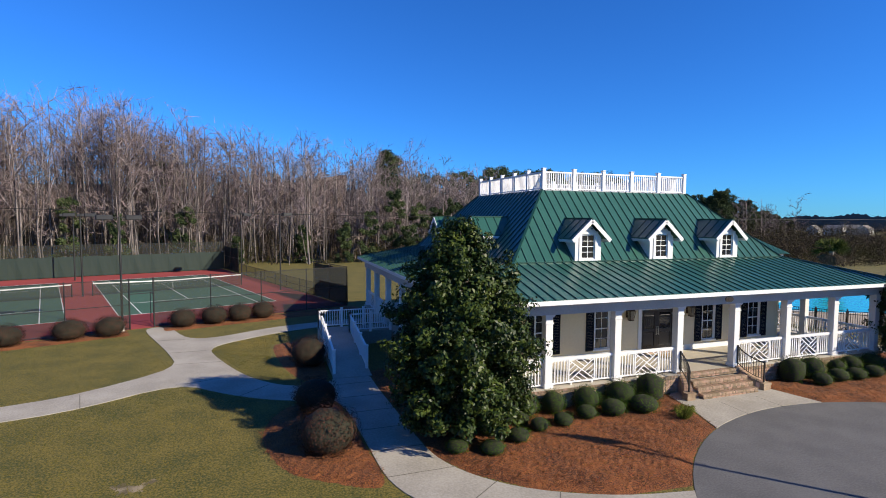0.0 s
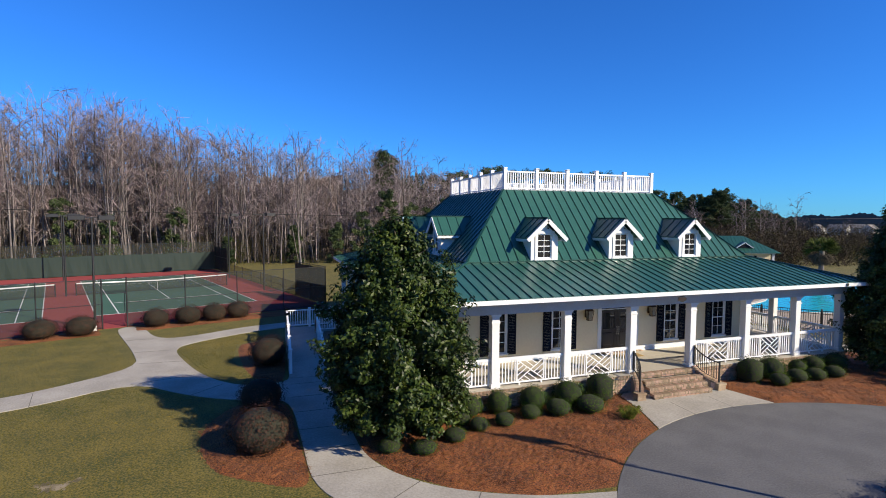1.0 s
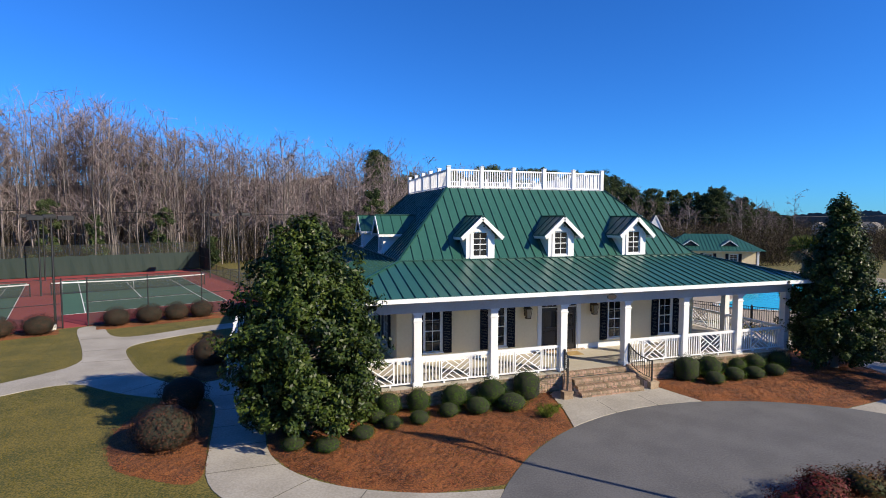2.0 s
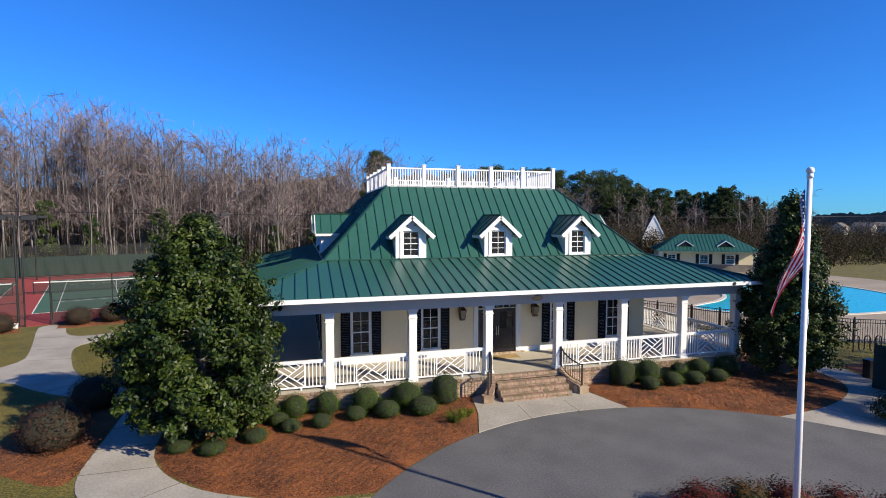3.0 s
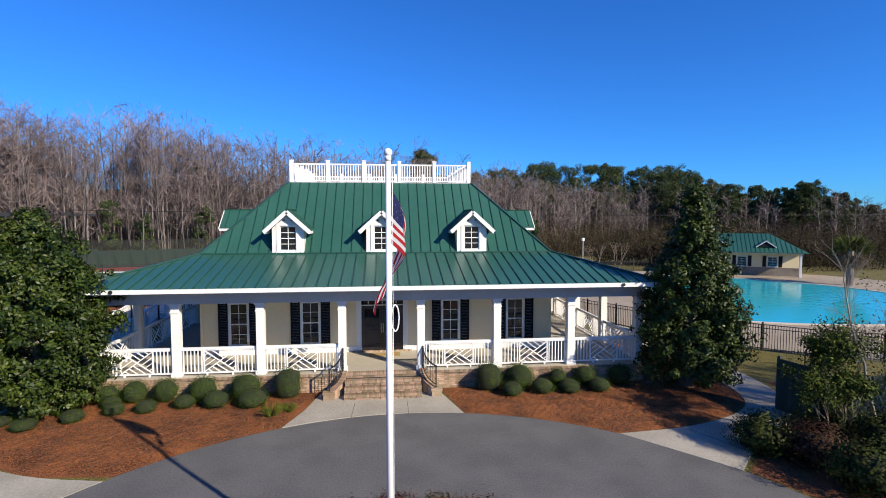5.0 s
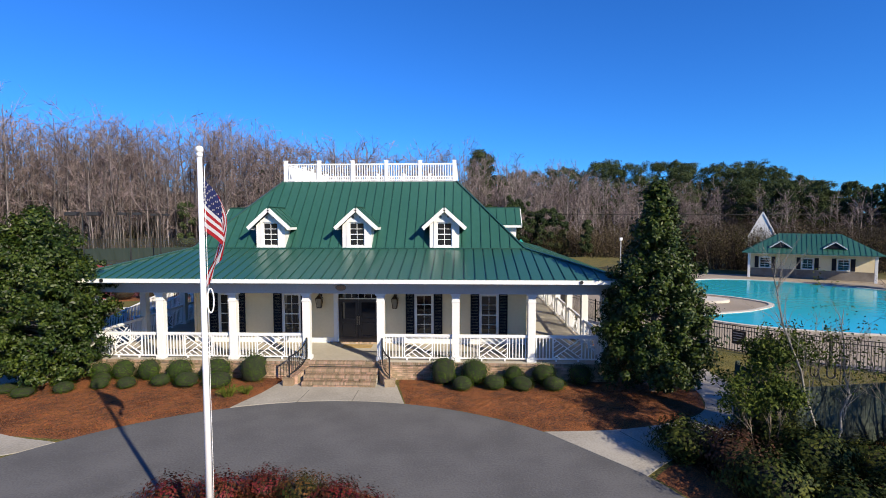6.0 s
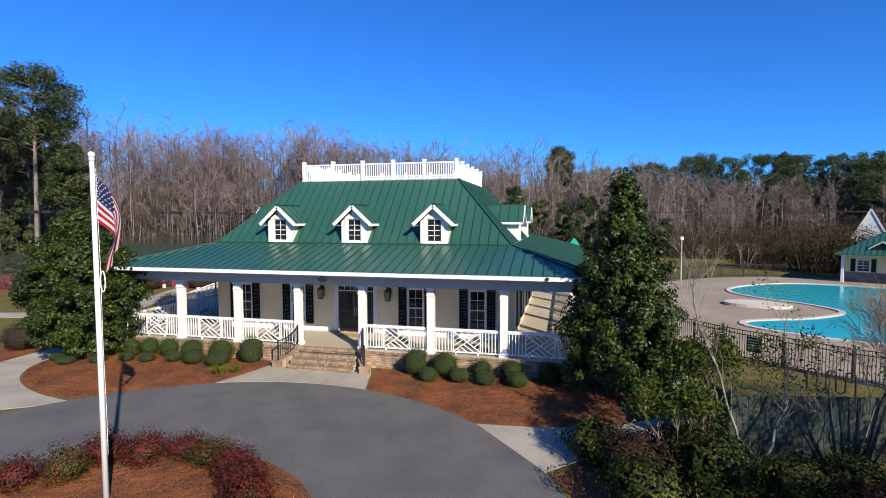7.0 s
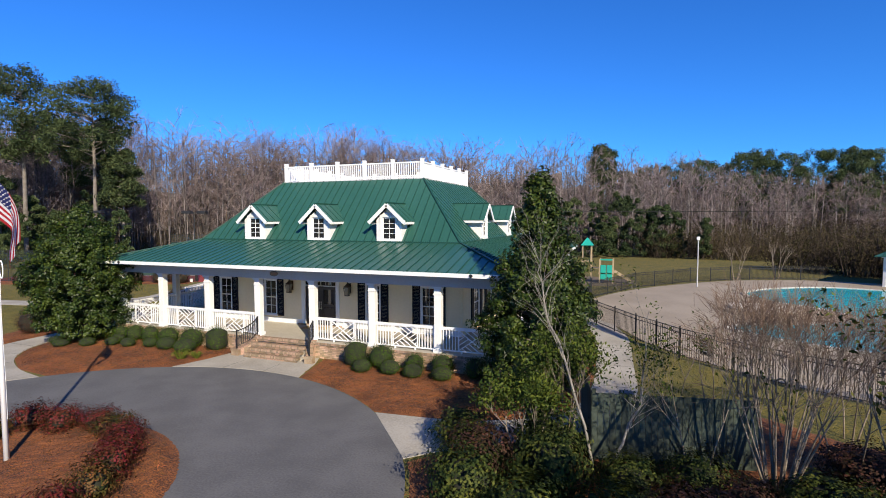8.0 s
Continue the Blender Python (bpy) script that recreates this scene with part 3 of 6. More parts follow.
# front pad and walks
lip = [(x, drive_at(x) + 0.02) for x in np.linspace(-3.1, 2.75, 14).tolist()]
flat("pavement_entrance", [*lip, (2.25, -1.0), (1.9, -0.2), (-1.9, -0.2), (-2.3, -0.5), (-2.6, -2.0)], 0.012, CONCRETE, "pale concrete apron before the brick steps", "pavement")
left_in = [(-6.9, drive_at(-6.9) + 0.02), (-8.8, -5.95), (-10.8, -5.0), (-12.0, -3.8), (-12.65, -2.4), (-12.75, -0.5), (-12.85, 2.0), (-12.95, 4.0), (-12.95, 6.2)]
left_out = [(-14.5, 6.2), (-14.55, 5.3), (-15.6, 5.0), (-16.9, 5.6), (-18.3, 7.6), (-20.1, 12.3), (-19.4, 13.7), (-16.0, 15.9), (-11.0, 17.2), (-11.0, 18.7), (-16.8, 17.3),
            (-19.9, 15.2), (-21.5, 15.4), (-23.0, 19.4), (-24.4, 19.0), (-21.9, 12.4), (-21.0, 9.4), (-24.6, 6.3), (-30, 5.3), (-60, 1.0), (-60, -0.6), (-30, 3.7), (-24.0, 4.6), (-20.6, 7.0), (-18.6, 4.9), (-16.7, 3.6), (-15.2, 3.3), (-14.5, 2.6), (-14.3, -1.2), (-14.2, -3.6), (-13.4, -5.0), (-11.6, -6.7), (-8.7, -7.75), (-7.4, drive_at(-7.4) + 0.02)]
flat("pavement_side", rounded([*left_in, *left_out]), 0.008, CONCRETE, "pale concrete footpath with shallow joints", "pavement")
right_walk = [(7.25, drive_at(7.25) + 0.02), (9.6, -4.85), (11.7, -4.1), (13.0, -3.1), (13.55, -1.2), (13.6, 2.0), (13.2, 7.8), (12.4, 11.5), (12.2, 15.0), (13.2, 15.0), (14.1, 11.0), (14.85, 8.3), (15.0, 3.0),
              (15.2, -0.4), (14.6, -3.2), (12.6, -5.3), (10.4, -6.6), (9.4, drive_at(9.4) + 0.02)]
flat("pavement_pool", rounded(right_walk), 0.008, CONCRETE, "pale concrete footpath towards the pool", "pavement")

bed_left = [(-6.75, drive_at(-6.75) + 0.05), *[(x, drive_at(x) + 0.03) for x in np.linspace(-6.2, -3.15, 10).tolist()], (-2.62, -2.0), (-2.3, -0.45), (-2.2, -0.2), (-10.5, -0.2), (-10.55, 7.0), (-12.9, 6.2), (-12.9, 4.0), (-12.8, 2.0), (-12.7, -0.5), (-12.6, -2.4), (-11.95, -3.75), (-10.75, -4.95), (-8.8, -5.9)]
mound("planting_bed", bed_left, -0.01, 0.07, MULCH, "rust-brown pine-straw bed before the porch", "mulch bed", seed=1)
bed_right = [(2.25, -0.2), (2.35, -1.0), (2.8, drive_at(2.8) + 0.03), *[(x, drive_at(x) + 0.03) for x in np.linspace(3.2, 7.2, 12).tolist()], (9.6, -4.8), (11.65, -4.05), (12.95, -3.05), (13.5, -1.2), (13.55, 2.0), (13.2, 6.0), (10.55, 6.0), (10.5, -0.2)]
mound("planting_bed", bed_right, -0.01, 0.07, MULCH, "rust-brown pine-straw bed beside the porch", "mulch bed", seed=2)
bed_bush = smooth_loop([(-14.6, 2.4), (-15.4, 3.0), (-16.6, 2.9), (-17.4, 0.8), (-16.9, -1.8), (-15.6, -3.1), (-14.25, -3.6), (-14.3, -0.9)], 5)
mound("planting_bed", bed_bush, -0.02, 0.07, MULCH, "pine-straw bed round clipped bushes", "mulch bed", seed=3)
mound("planting_bed", smooth_loop([(-14.65, 5.6), (-14.65, 12.5), (-15.6, 13.0), (-16.9, 12.4), (-16.7, 9.0), (-15.9, 6.0)], 5), -0.02, 0.07, MULCH, "pine-straw bed beside the ramp", "mulch bed", seed=4)
far_bed = [(9.45, drive_at(9.45) + 0.05), (10.5, -6.55), (12.7, -5.2), (14.7, -3.1), (15.3, -0.9), (18.4, -0.9), (20.5, -2.5), (26, -4.5), (27, -16), (13.5, -21.5), *arc(-15, 26, CR + 0.02, 12)]
mound("planting_bed", far_bed, -0.02, 0.07, MULCH, "dark pine-straw bed under shrubs and bare trees", "mulch bed", seed=5, cell=0.2)
mound("island_bed", arc(0, 354, 4.7, 60, CX + 0.1, CY - 0.4), 0.0, 0.16, MULCH, "round pine-straw island in the turning circle", "mulch bed", seed=6)

# ---- leaf and branch meshes ----
def leaf_cloud(name, pts, nrm, size, material, seed=0, aspect=0.45, tilt=0.6, sides=4):
    """Leaves: small bent quads (or, far off, triangles) at pts, facing roughly along nrm."""
    rng = np.random.RandomState(seed)
    n = len(pts)
    nn = nrm + rng.normal(0, tilt, (n, 3))
    nn /= np.linalg.norm(nn, axis=1, keepdims=True) + 1e-9
    t = np.cross(nn, rng.normal(0, 1, (n, 3)))
    t /= np.linalg.norm(t, axis=1, keepdims=True) + 1e-9
    b = np.cross(nn, t)
    s = (size * (0.7 + 0.6 * rng.rand(n)))[:, None]
    v = np.empty((n, 4, 3))
    v[:, 0] = pts - t * s * 0.5
    v[:, 1] = pts + b * s * aspect * 0.5 + nn * s * 0.06
    v[:, 2] = pts + t * s * 0.5 - nn * s * 0.1
    v[:, 3] = pts - b * s * aspect * 0.5 + nn * s * 0.06
    v = v[:, :sides]
    me = bpy.data.meshes.new(name)
    me.vertices.add(n * sides)
    me.vertices.foreach_set("co", v.reshape(-1))
    me.loops.add(n * sides)
    me.loops.foreach_set("vertex_index", np.arange(n * sides))
    me.polygons.add(n)
    me.polygons.foreach_set("loop_start", np.arange(n) * sides)
    me.update(calc_edges=True)
    me.materials.append(material)
    return me


def tubes(name, segs, material, sides=4):
    """Many thin tapered branches in one mesh; segs: rows of ax ay az bx by bz ra rb."""
    S = np.asarray(segs, float)
    n = len(S)
    a, b = S[:, 0:3], S[:, 3:6]
    d = b - a
    d /= np.linalg.norm(d, axis=1, keepdims=True) + 1e-9
    ref = np.where(np.abs(d[:, 2:3]) > 0.9, np.array([[1.0, 0, 0]]), np.array([[0, 0, 1.0]]))
    s = np.cross(d, ref)
    s /= np.linalg.norm(s, axis=1, keepdims=True) + 1e-9
    u = np.cross(d, s)
    v = np.empty((n, 2 * sides, 3))
    for k in range(sides):
        o = s * math.cos(k * math.tau / sides) + u * math.sin(k * math.tau / sides)
        v[:, k] = a + o * S[:, 6:7]
        v[:, sides + k] = b + o * S[:, 7:8]
    f = np.empty((n, sides, 4), int)
    base = np.arange(n) * 2 * sides
    for k in range(sides):
        j = (k + 1) % sides
        f[:, k] = np.stack([base + k, base + j, base + sides + j, base + sides + k], 1)
    me = bpy.data.meshes.new(name)
    me.vertices.add(n * 2 * sides)
    me.vertices.foreach_set("co", v.reshape(-1))
    m = n * sides
    me.loops.add(m * 4)
    me.loops.foreach_set("vertex_index", f.reshape(-1))
    me.polygons.add(m)
    me.polygons.foreach_set("loop_start", np.arange(m) * 4)
    me.update(calc_edges=True)
    me.materials.append(material)
    return me


MAGNOLIA = mat("magnolia_leaf", (0.010, 0.024, 0.004), (0.041, 0.063, 0.009), 0.46, 3, bump=0, isl_var=0.6, spec=0.22)
BOXWOOD = mat("boxwood_leaf", (0.016, 0.042, 0.003), (0.056, 0.098, 0.007), 0.75, 3, bump=0, isl_var=0.38, spec=0.15)
REDBUSH = mat("purple_brown_leaf", (0.022, 0.012, 0.008), (0.072, 0.038, 0.021), 0.65, 3, bump=0, isl_var=0.6, spec=0.12)
NANDINA = mat("nandina_leaf", (0.082, 0.010, 0.008), (0.066, 0.028, 0.009), 0.6, 5, bump=0, isl_var=0.8, spec=0.15)
NANDINA_GREEN = mat("nandina_green_leaf", (0.020, 0.030, 0.005), (0.110, 0.050, 0.012), 0.6, 5, bump=0, isl_var=0.7, spec=0.15, coarse=1.6)
LOOSE = mat("loose_shrub_leaf", (0.012, 0.024, 0.004), (0.062, 0.072, 0.012), 0.7, 4, bump=0, isl_var=0.7, spec=0.15)
PINE = mat("pine_needles", (0.023, 0.040, 0.016), (0.068, 0.090, 0.034), 0.8, 1, bump=0, isl_var=0.5, spec=0.15)
BAREBARK = mat("grey_bark", (0.075, 0.064, 0.060), (0.225, 0.200, 0.192), 0.95, 1.5, bump=0, isl_var=0.5, spec=0.1)
TWIGS = mat("reddish_twigs", (0.130, 0.100, 0.098), (0.260, 0.208, 0.205), 0.95, 0.4, bump=0, isl_var=0.45, spec=0.1)
BRUSH = mat("brown_brush", (0.024, 0.019, 0.011), (0.078, 0.060, 0.036), 0.95, 0.3, bump=0, isl_var=0.35, spec=0.1)
STEMS = mat("brush_stems", (0.036, 0.028, 0.021), (0.085, 0.066, 0.050), 0.95, 0.4, bump=0, isl_var=0.4, spec=0.1)
OLIVE = mat("olive_brush", (0.024, 0.028, 0.007), (0.074, 0.068, 0.018), 0.95, 0.3, bump=0, isl_var=0.55, spec=0.1)
MYRTLE = mat("smooth_tan_bark", (0.105, 0.080, 0.056), (0.290, 0.235, 0.175), 0.7, 5, bump=0.2)
FINETWIG = mat("red_brown_twigs", (0.090, 0.058, 0.040), (0.190, 0.130, 0.095), 0.85, 4, bump=0)
PALEBARK = mat("pale_grey_bark", (0.12, 0.108, 0.092), (0.27, 0.25, 0.22), 0.8, 6, bump=0.2)
SAPLEAF = mat("yellow_green_leaf", (0.016, 0.034, 0.004), (0.066, 0.088, 0.012), 0.7, 4, bump=0, isl_var=0.6, spec=0.15)
# near-black core colour that stands in for the shade inside a shrub
INNER = mat("inner_shade", (0.010, 0.012, 0.006), (0.022, 0.022, 0.012), 0.95, 6, bump=0.5)


def magnolia(where, height, radius, seed, label, knee, power):
    rng = np.random.RandomState(seed)
    t = thing("magnolia_tree", label, "tree", where, group="magnolias beside the porch")
    bm = B()
    rod(bm, (0, 0, -0.1), (0, 0, height * 0.93), 0.16, 0.02, 8)
    part("trunk", bm, BARK, t)
    segs, P, N = [], [], []
    for k in range(150):
        f = 0.05 + 0.93 * (k / 150)
        z = height * f
        prof = min(1.0, 0.78 + f * 0.9) * min(1.0, (1 - f) / (1 - knee)) ** power + 0.04
        ang = k * 2.39996 + rng.rand() * 0.5
        r = radius * prof * (0.80 + 0.32 * rng.rand())
        e = np.array((math.cos(ang) * r, math.sin(ang) * r, min(height, z + r * 0.18)))
        segs.append((0, 0, z * 0.92, *e, 0.035, 0.010))
        for q in range(max(4, int(r * 8.0))):
            s = 1 - 0.62 * rng.rand() ** 1.4
            c = e * np.array((s, s, 1)) - np.array((0, 0, (1 - s) * r * 0.25)) + rng.normal(0, 0.14, 3)
            cr = 0.14 + 0.17 * rng.rand()
            m = 38
            dv = rng.normal(0, 1, (m, 3))
            dv /= np.linalg.norm(dv, axis=1, keepdims=True)
            P.append(c + dv * cr * (0.55 + 0.45 * rng.rand(m, 1)))
            o = np.array((c[0], c[1], 0.3))
            N.append(dv * 0.8 + o / (np.linalg.norm(o) + 1e-6) * 0.7 + np.array((0, 0, 0.35)))
    P, N = np.concatenate(P), np.concatenate(N)
    P[:, 2] = np.maximum(P[:, 2], 0.1 + 0.1 * rng.rand(len(P)))
    part("limb", tubes("limb", segs, BARK), None, t)
    part("crown", leaf_cloud("crown", P, N, 0.135, MAGNOLIA, seed, aspect=0.5), None, t, "dense glossy dark green leaves")


magnolia((-11.42, -1.35, 0), 6.85, 2.18, 11, "broad glossy green magnolia tree in pine straw", 0.48, 0.75)
magnolia((11.82, -1.35, 0), 7.75, 1.86, 12, "tall narrow glossy magnolia tree in pine straw", 0.35, 0.95)


# ---- shrubs ----
def shrub_data(material, seed, boxy=0.0, count=2400, leaf=0.075, ragged=0.08, flat=0.85, lumpy=0.16, core=0.84):
    """Crown of a unit shrub: radius 1, resting on the ground, and a core coloured dark as its inner shade."""
    rng = np.random.RandomState(seed)
    dv = rng.normal(0, 1, (count, 3))
    dv /= np.linalg.norm(dv, axis=1, keepdims=True)
    if boxy:
        dv = dv / (np.abs(dv) ** (2 + 6 * boxy)).sum(1, keepdims=True) ** (1 / (2 + 6 * boxy))
    lump = np.array([noise.noise(Vector(d) * 2.3 + Vector((seed, 0, 0))) for d in dv])[:, None]
    P = dv * (1 + lump * lumpy + rng.normal(0, ragged, (count, 1)) - 0.1 * rng.rand(count, 1))
    P[:, 2] = P[:, 2] * flat + flat * 0.88
    P[:, 2] = np.maximum(P[:, 2], 0.03)
    crown = leaf_cloud("foliage", P, dv + np.array((0, 0, 0.2)), leaf, material, seed, aspect=0.6, tilt=0.7)
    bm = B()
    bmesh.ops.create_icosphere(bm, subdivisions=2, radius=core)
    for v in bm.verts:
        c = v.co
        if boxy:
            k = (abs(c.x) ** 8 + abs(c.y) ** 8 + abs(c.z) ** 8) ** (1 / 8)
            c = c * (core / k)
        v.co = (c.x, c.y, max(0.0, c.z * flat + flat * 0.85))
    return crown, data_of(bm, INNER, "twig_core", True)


SHRUBS = {}


def shrub(kind, where, r, h, label, category="shrub", group="", turn=0):
    crown, inner = SHRUBS[kind]
    t = thing("shrub", label, category, where, turn, group)
    t.scale = (r, r, h / 1.72)
    part("foliage", crown, None, t)
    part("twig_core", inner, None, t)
    return t


SHRUBS["box_a"] = shrub_data(BOXWOOD, 21)
SHRUBS["box_b"] = shrub_data(BOXWOOD, 22)
SHRUBS["box_c"] = shrub_data(BOXWOOD, 23, boxy=0.5)
SHRUBS["low"] = shrub_data(BOXWOOD, 24, count=1500, leaf=0.085)
SHRUBS["red_a"] = shrub_data(REDBUSH, 25, count=3600, leaf=0.062, ragged=0.06)
SHRUBS["red_b"] = shrub_data(REDBUSH, 26, count=3600, leaf=0.062, ragged=0.06)
SHRUBS["loose_a"] = shrub_data(LOOSE, 27, count=3800, leaf=0.115, ragged=0.14, lumpy=0.55, core=0.62)
SHRUBS["loose_b"] = shrub_data(LOOSE, 28, count=3800, leaf=0.105, ragged=0.17, lumpy=0.65, core=0.60)
SHRUBS["rust"] = shrub_data(REDBUSH, 29, count=3800, leaf=0.105, ragged=0.15, lumpy=0.6, core=0.60)
SHRUBS["nandina_a"] = shrub_data(NANDINA, 30, count=2600, leaf=0.125, ragged=0.20, lumpy=0.5, core=0.62)
SHRUBS["nandina_b"] = shrub_data(NANDINA, 31, count=2600, leaf=0.125, ragged=0.20, lumpy=0.5, core=0.62)
SHRUBS["nandina_c"] = shrub_data(NANDINA_GREEN, 32, count=2600, leaf=0.12, ragged=0.20, lumpy=0.5, core=0.62)

rr = random.Random(5)
for k, (x, y, r, h) in enumerate(((-8.7, -0.7, 0.46, 0.92), (-7.65, -0.72, 0.46, 0.95), (-6.34, -0.82, 0.53, 1.02), (-4.87, -0.80, 0.60, 1.08), (-9.6, -0.75, 0.42, 0.8),
                                  (5.25, -0.72, 0.58, 1.1), (7.9, -0.62, 0.5, 0.9), (6.75, -0.75, 0.42, 0.85), (9.3, -0.65, 0.5, 0.9))):
    shrub("box_a" if k % 2 else "box_b", (x, y, 0.03), r, h, "rounded clipped green boxwood against the porch base", group="shrubs before the porch", turn=rr.random() * 360)
for x, y, r, h in ((-3.42, -0.70, 0.47, 1.16), (4.05, -0.72, 0.47, 1.12)):
    shrub("box_c", (x, y, 0.03), r, h, "squarely clipped green boxwood beside the brick steps", group="shrubs before the porch")
for x, y, r, h in ((-9.2, -1.25, 0.36, 0.5), (-8.84, -1.85, 0.36, 0.5), (-7.88, -1.75, 0.38, 0.52), (-6.75, -1.45, 0.40, 0.55), (-5.70, -1.50, 0.50, 0.68), (-4.45, -1.58, 0.58, 0.72),
                   (-10.5, -1.65, 0.38, 0.5), (-9.84, -2.35, 0.40, 0.5), (-11.9, -2.45, 0.38, 0.42), (-10.95, -2.85, 0.42, 0.46), (4.76, -1.5, 0.44, 0.62), (5.95, -1.35, 0.47, 0.66),
                   (6.97, -1.42, 0.47, 0.62), (8.15, -1.38, 0.47, 0.60)):
    shrub("low", (x, y, 0.03), r, h, "low rounded dark green shrub in pine straw", group="low shrubs in the beds", turn=rr.random() * 360)
for k, (x, y, r, h) in enumerate(((-15.5, -1.15, 0.97, 1.55), (-15.55, 2.15, 0.85, 1.4), (-15.35, 8.0, 0.92, 1.55))):
    shrub("red_a" if k % 2 else "red_b", (x, y, -0.02), r, h, "large round clipped bush with purple-brown leaves", group="bushes along the walk", turn=rr.random() * 360)
for k, (x, y) in enumerate(((-27.6, 17.15), (-25.7, 17.5), (-22.15, 19.0), (-20.4, 19.55), (-18.9, 20.05), (-17.45, 20.6), (-30.2, 16.3))):
    shrub("red_a" if k % 2 else "red_b", (x, y, -0.03), 0.92 - 0.03 * (k % 3), 1.35, "round brown-green clipped bush before the court fence", group="bushes at the tennis fence", turn=rr.random() * 360)
for k, (x, y, r, h) in enumerate(((-2.4, -11.3, 0.46, 0.75), (-1.55, -10.75, 0.44, 0.85), (-1.5, -9.75, 0.5, 0.75), (-0.5, -9.55, 0.52, 0.75), (0.3, -9.05, 0.5, 0.62), (1.25, -9.3, 0.5, 0.66), (2.1, -9.65, 0.5, 0.72),
                                  (2.85, -10.3, 0.5, 0.8), (3.5, -11.05, 0.5, 0.9), (4.05, -11.9, 0.5, 0.9), (4.35, -12.85, 0.5, 0.95), (-2.95, -12.3, 0.45, 0.8))):
    shrub(("nandina_a", "nandina_b", "nandina_c")[(k * 2 + k // 4) % 3], (x, y, 0.1), r, h, "feathery red and green nandina in the island bed", group="nandinas on the island", turn=rr.random() * 360)
for k, (kind, x, y, r, h) in enumerate((("loose_a", 10.7, -6.6, 0.75, 1.15), ("rust", 11.5, -7.6, 0.8, 1.25), ("loose_b", 11.6, -9.0, 0.85, 1.35), ("loose_b", 12.9, -6.5, 0.8, 1.5), ("loose_a", 13.2, -7.8, 0.85, 1.5),
                                        ("loose_b", 12.9, -9.6, 0.85, 1.1), ("loose_b", 14.6, -9.2, 0.8, 1.0), ("rust", 15.9, -8.6, 0.8, 0.95), ("rust", 17.4, -9.2, 0.9, 1.0), ("loose_a", 19.5, -8.0, 0.9, 1.1), ("rust", 20.8, -6.2, 0.9, 1.2), ("loose_a", 14.9, -7.4, 0.7, 0.9), ("loose_b", 16.3, -6.9, 0.7, 1.0), ("rust", 17.0, -7.7, 0.75, 0.8), ("loose_a", 18.6, -7.2, 0.8, 1.0), ("rust", 15.6, -10.2, 0.9, 0.9), ("loose_a", 17.2, -10.6, 0.9, 0.9), ("rust", 19.0, -9.6, 0.9, 0.9), ("loose_b", 13.9, -10.9, 0.9, 1.1), ("rust", 19.8, -5.6, 0.8, 1.1), ("loose_b", 22.0, -7.4, 0.9, 1.1), ("rust", 21.6, -4.6, 0.8, 1.2), ("loose_a", 16.0, -12.2, 0.9, 0.9), ("rust", 18.2, -12.4, 0.9, 0.9))):
    shrub(kind, (x, y, 0.02), r, h, "loose reddish-brown shrub in the dark bed" if kind == "rust" else "loose green shrub with uneven shoots", group="shrubs beside the pool walk", turn=rr.random() * 360)


CLUMP = mat("light_grass", (0.055, 0.075, 0.008), (0.150, 0.165, 0.028), 0.8, 6, bump=0, isl_var=0.4, spec=0.1)


def grass_clump(x, y, r, h, seed, label):
    rng = np.random.RandomState(seed)
    segs = []
    for k in range(110):
        a, q = rng.rand() * math.tau, rng.rand()
        b = (math.cos(a) * r * 0.35 * q, math.sin(a) * r * 0.35 * q, 0)
        m = (b[0] + math.cos(a) * r * 0.4, b[1] + math.sin(a) * r * 0.4, h * (0.7 + 0.5 * rng.rand()))
        e = (m[0] + math.cos(a) * r * 0.4, m[1] + math.sin(a) * r * 0.4, m[2] * (0.55 + 0.3 * rng.rand()))
        segs += [(*b, *m, 0.008, 0.006), (*m, *e, 0.006, 0.001)]
    ob = new("grass_clump", tubes("grass_clump", segs, CLUMP, 3))
    ob.matrix_basis = pose(x, y, 0.03)
    tagged(ob, label, "grass clump")


grass_clump(-3.6, -2.55, 0.45, 0.35, 3, "arching green grass clump in pine straw")
grass_clump(-3.1, -2.2, 0.3, 0.25, 4, "small green grass clump in pine straw")


# ---- bare trees near by ----
def branching(rng, p, d, length, r, depth, segs, tips, spread=0.5, up=0.25, kids=3):
    e = p + d * length
    segs.append((*p, *e, r, r * 0.62))
    if depth == 0:
        tips.append((e, d))
        return
    for k in range(kids):
        nd = d + rng.normal(0, spread, 3) + np.array((0, 0, up))
        nd /= np.linalg.norm(nd)
        s = 1.0 if k == 0 else 0.5 + 0.5 * rng.rand()
        branching(rng, p + d * length * s, nd, length * (0.6 + 0.25 * rng.rand()), r * 0.5, depth - 1, segs, tips, spread, up, kids)


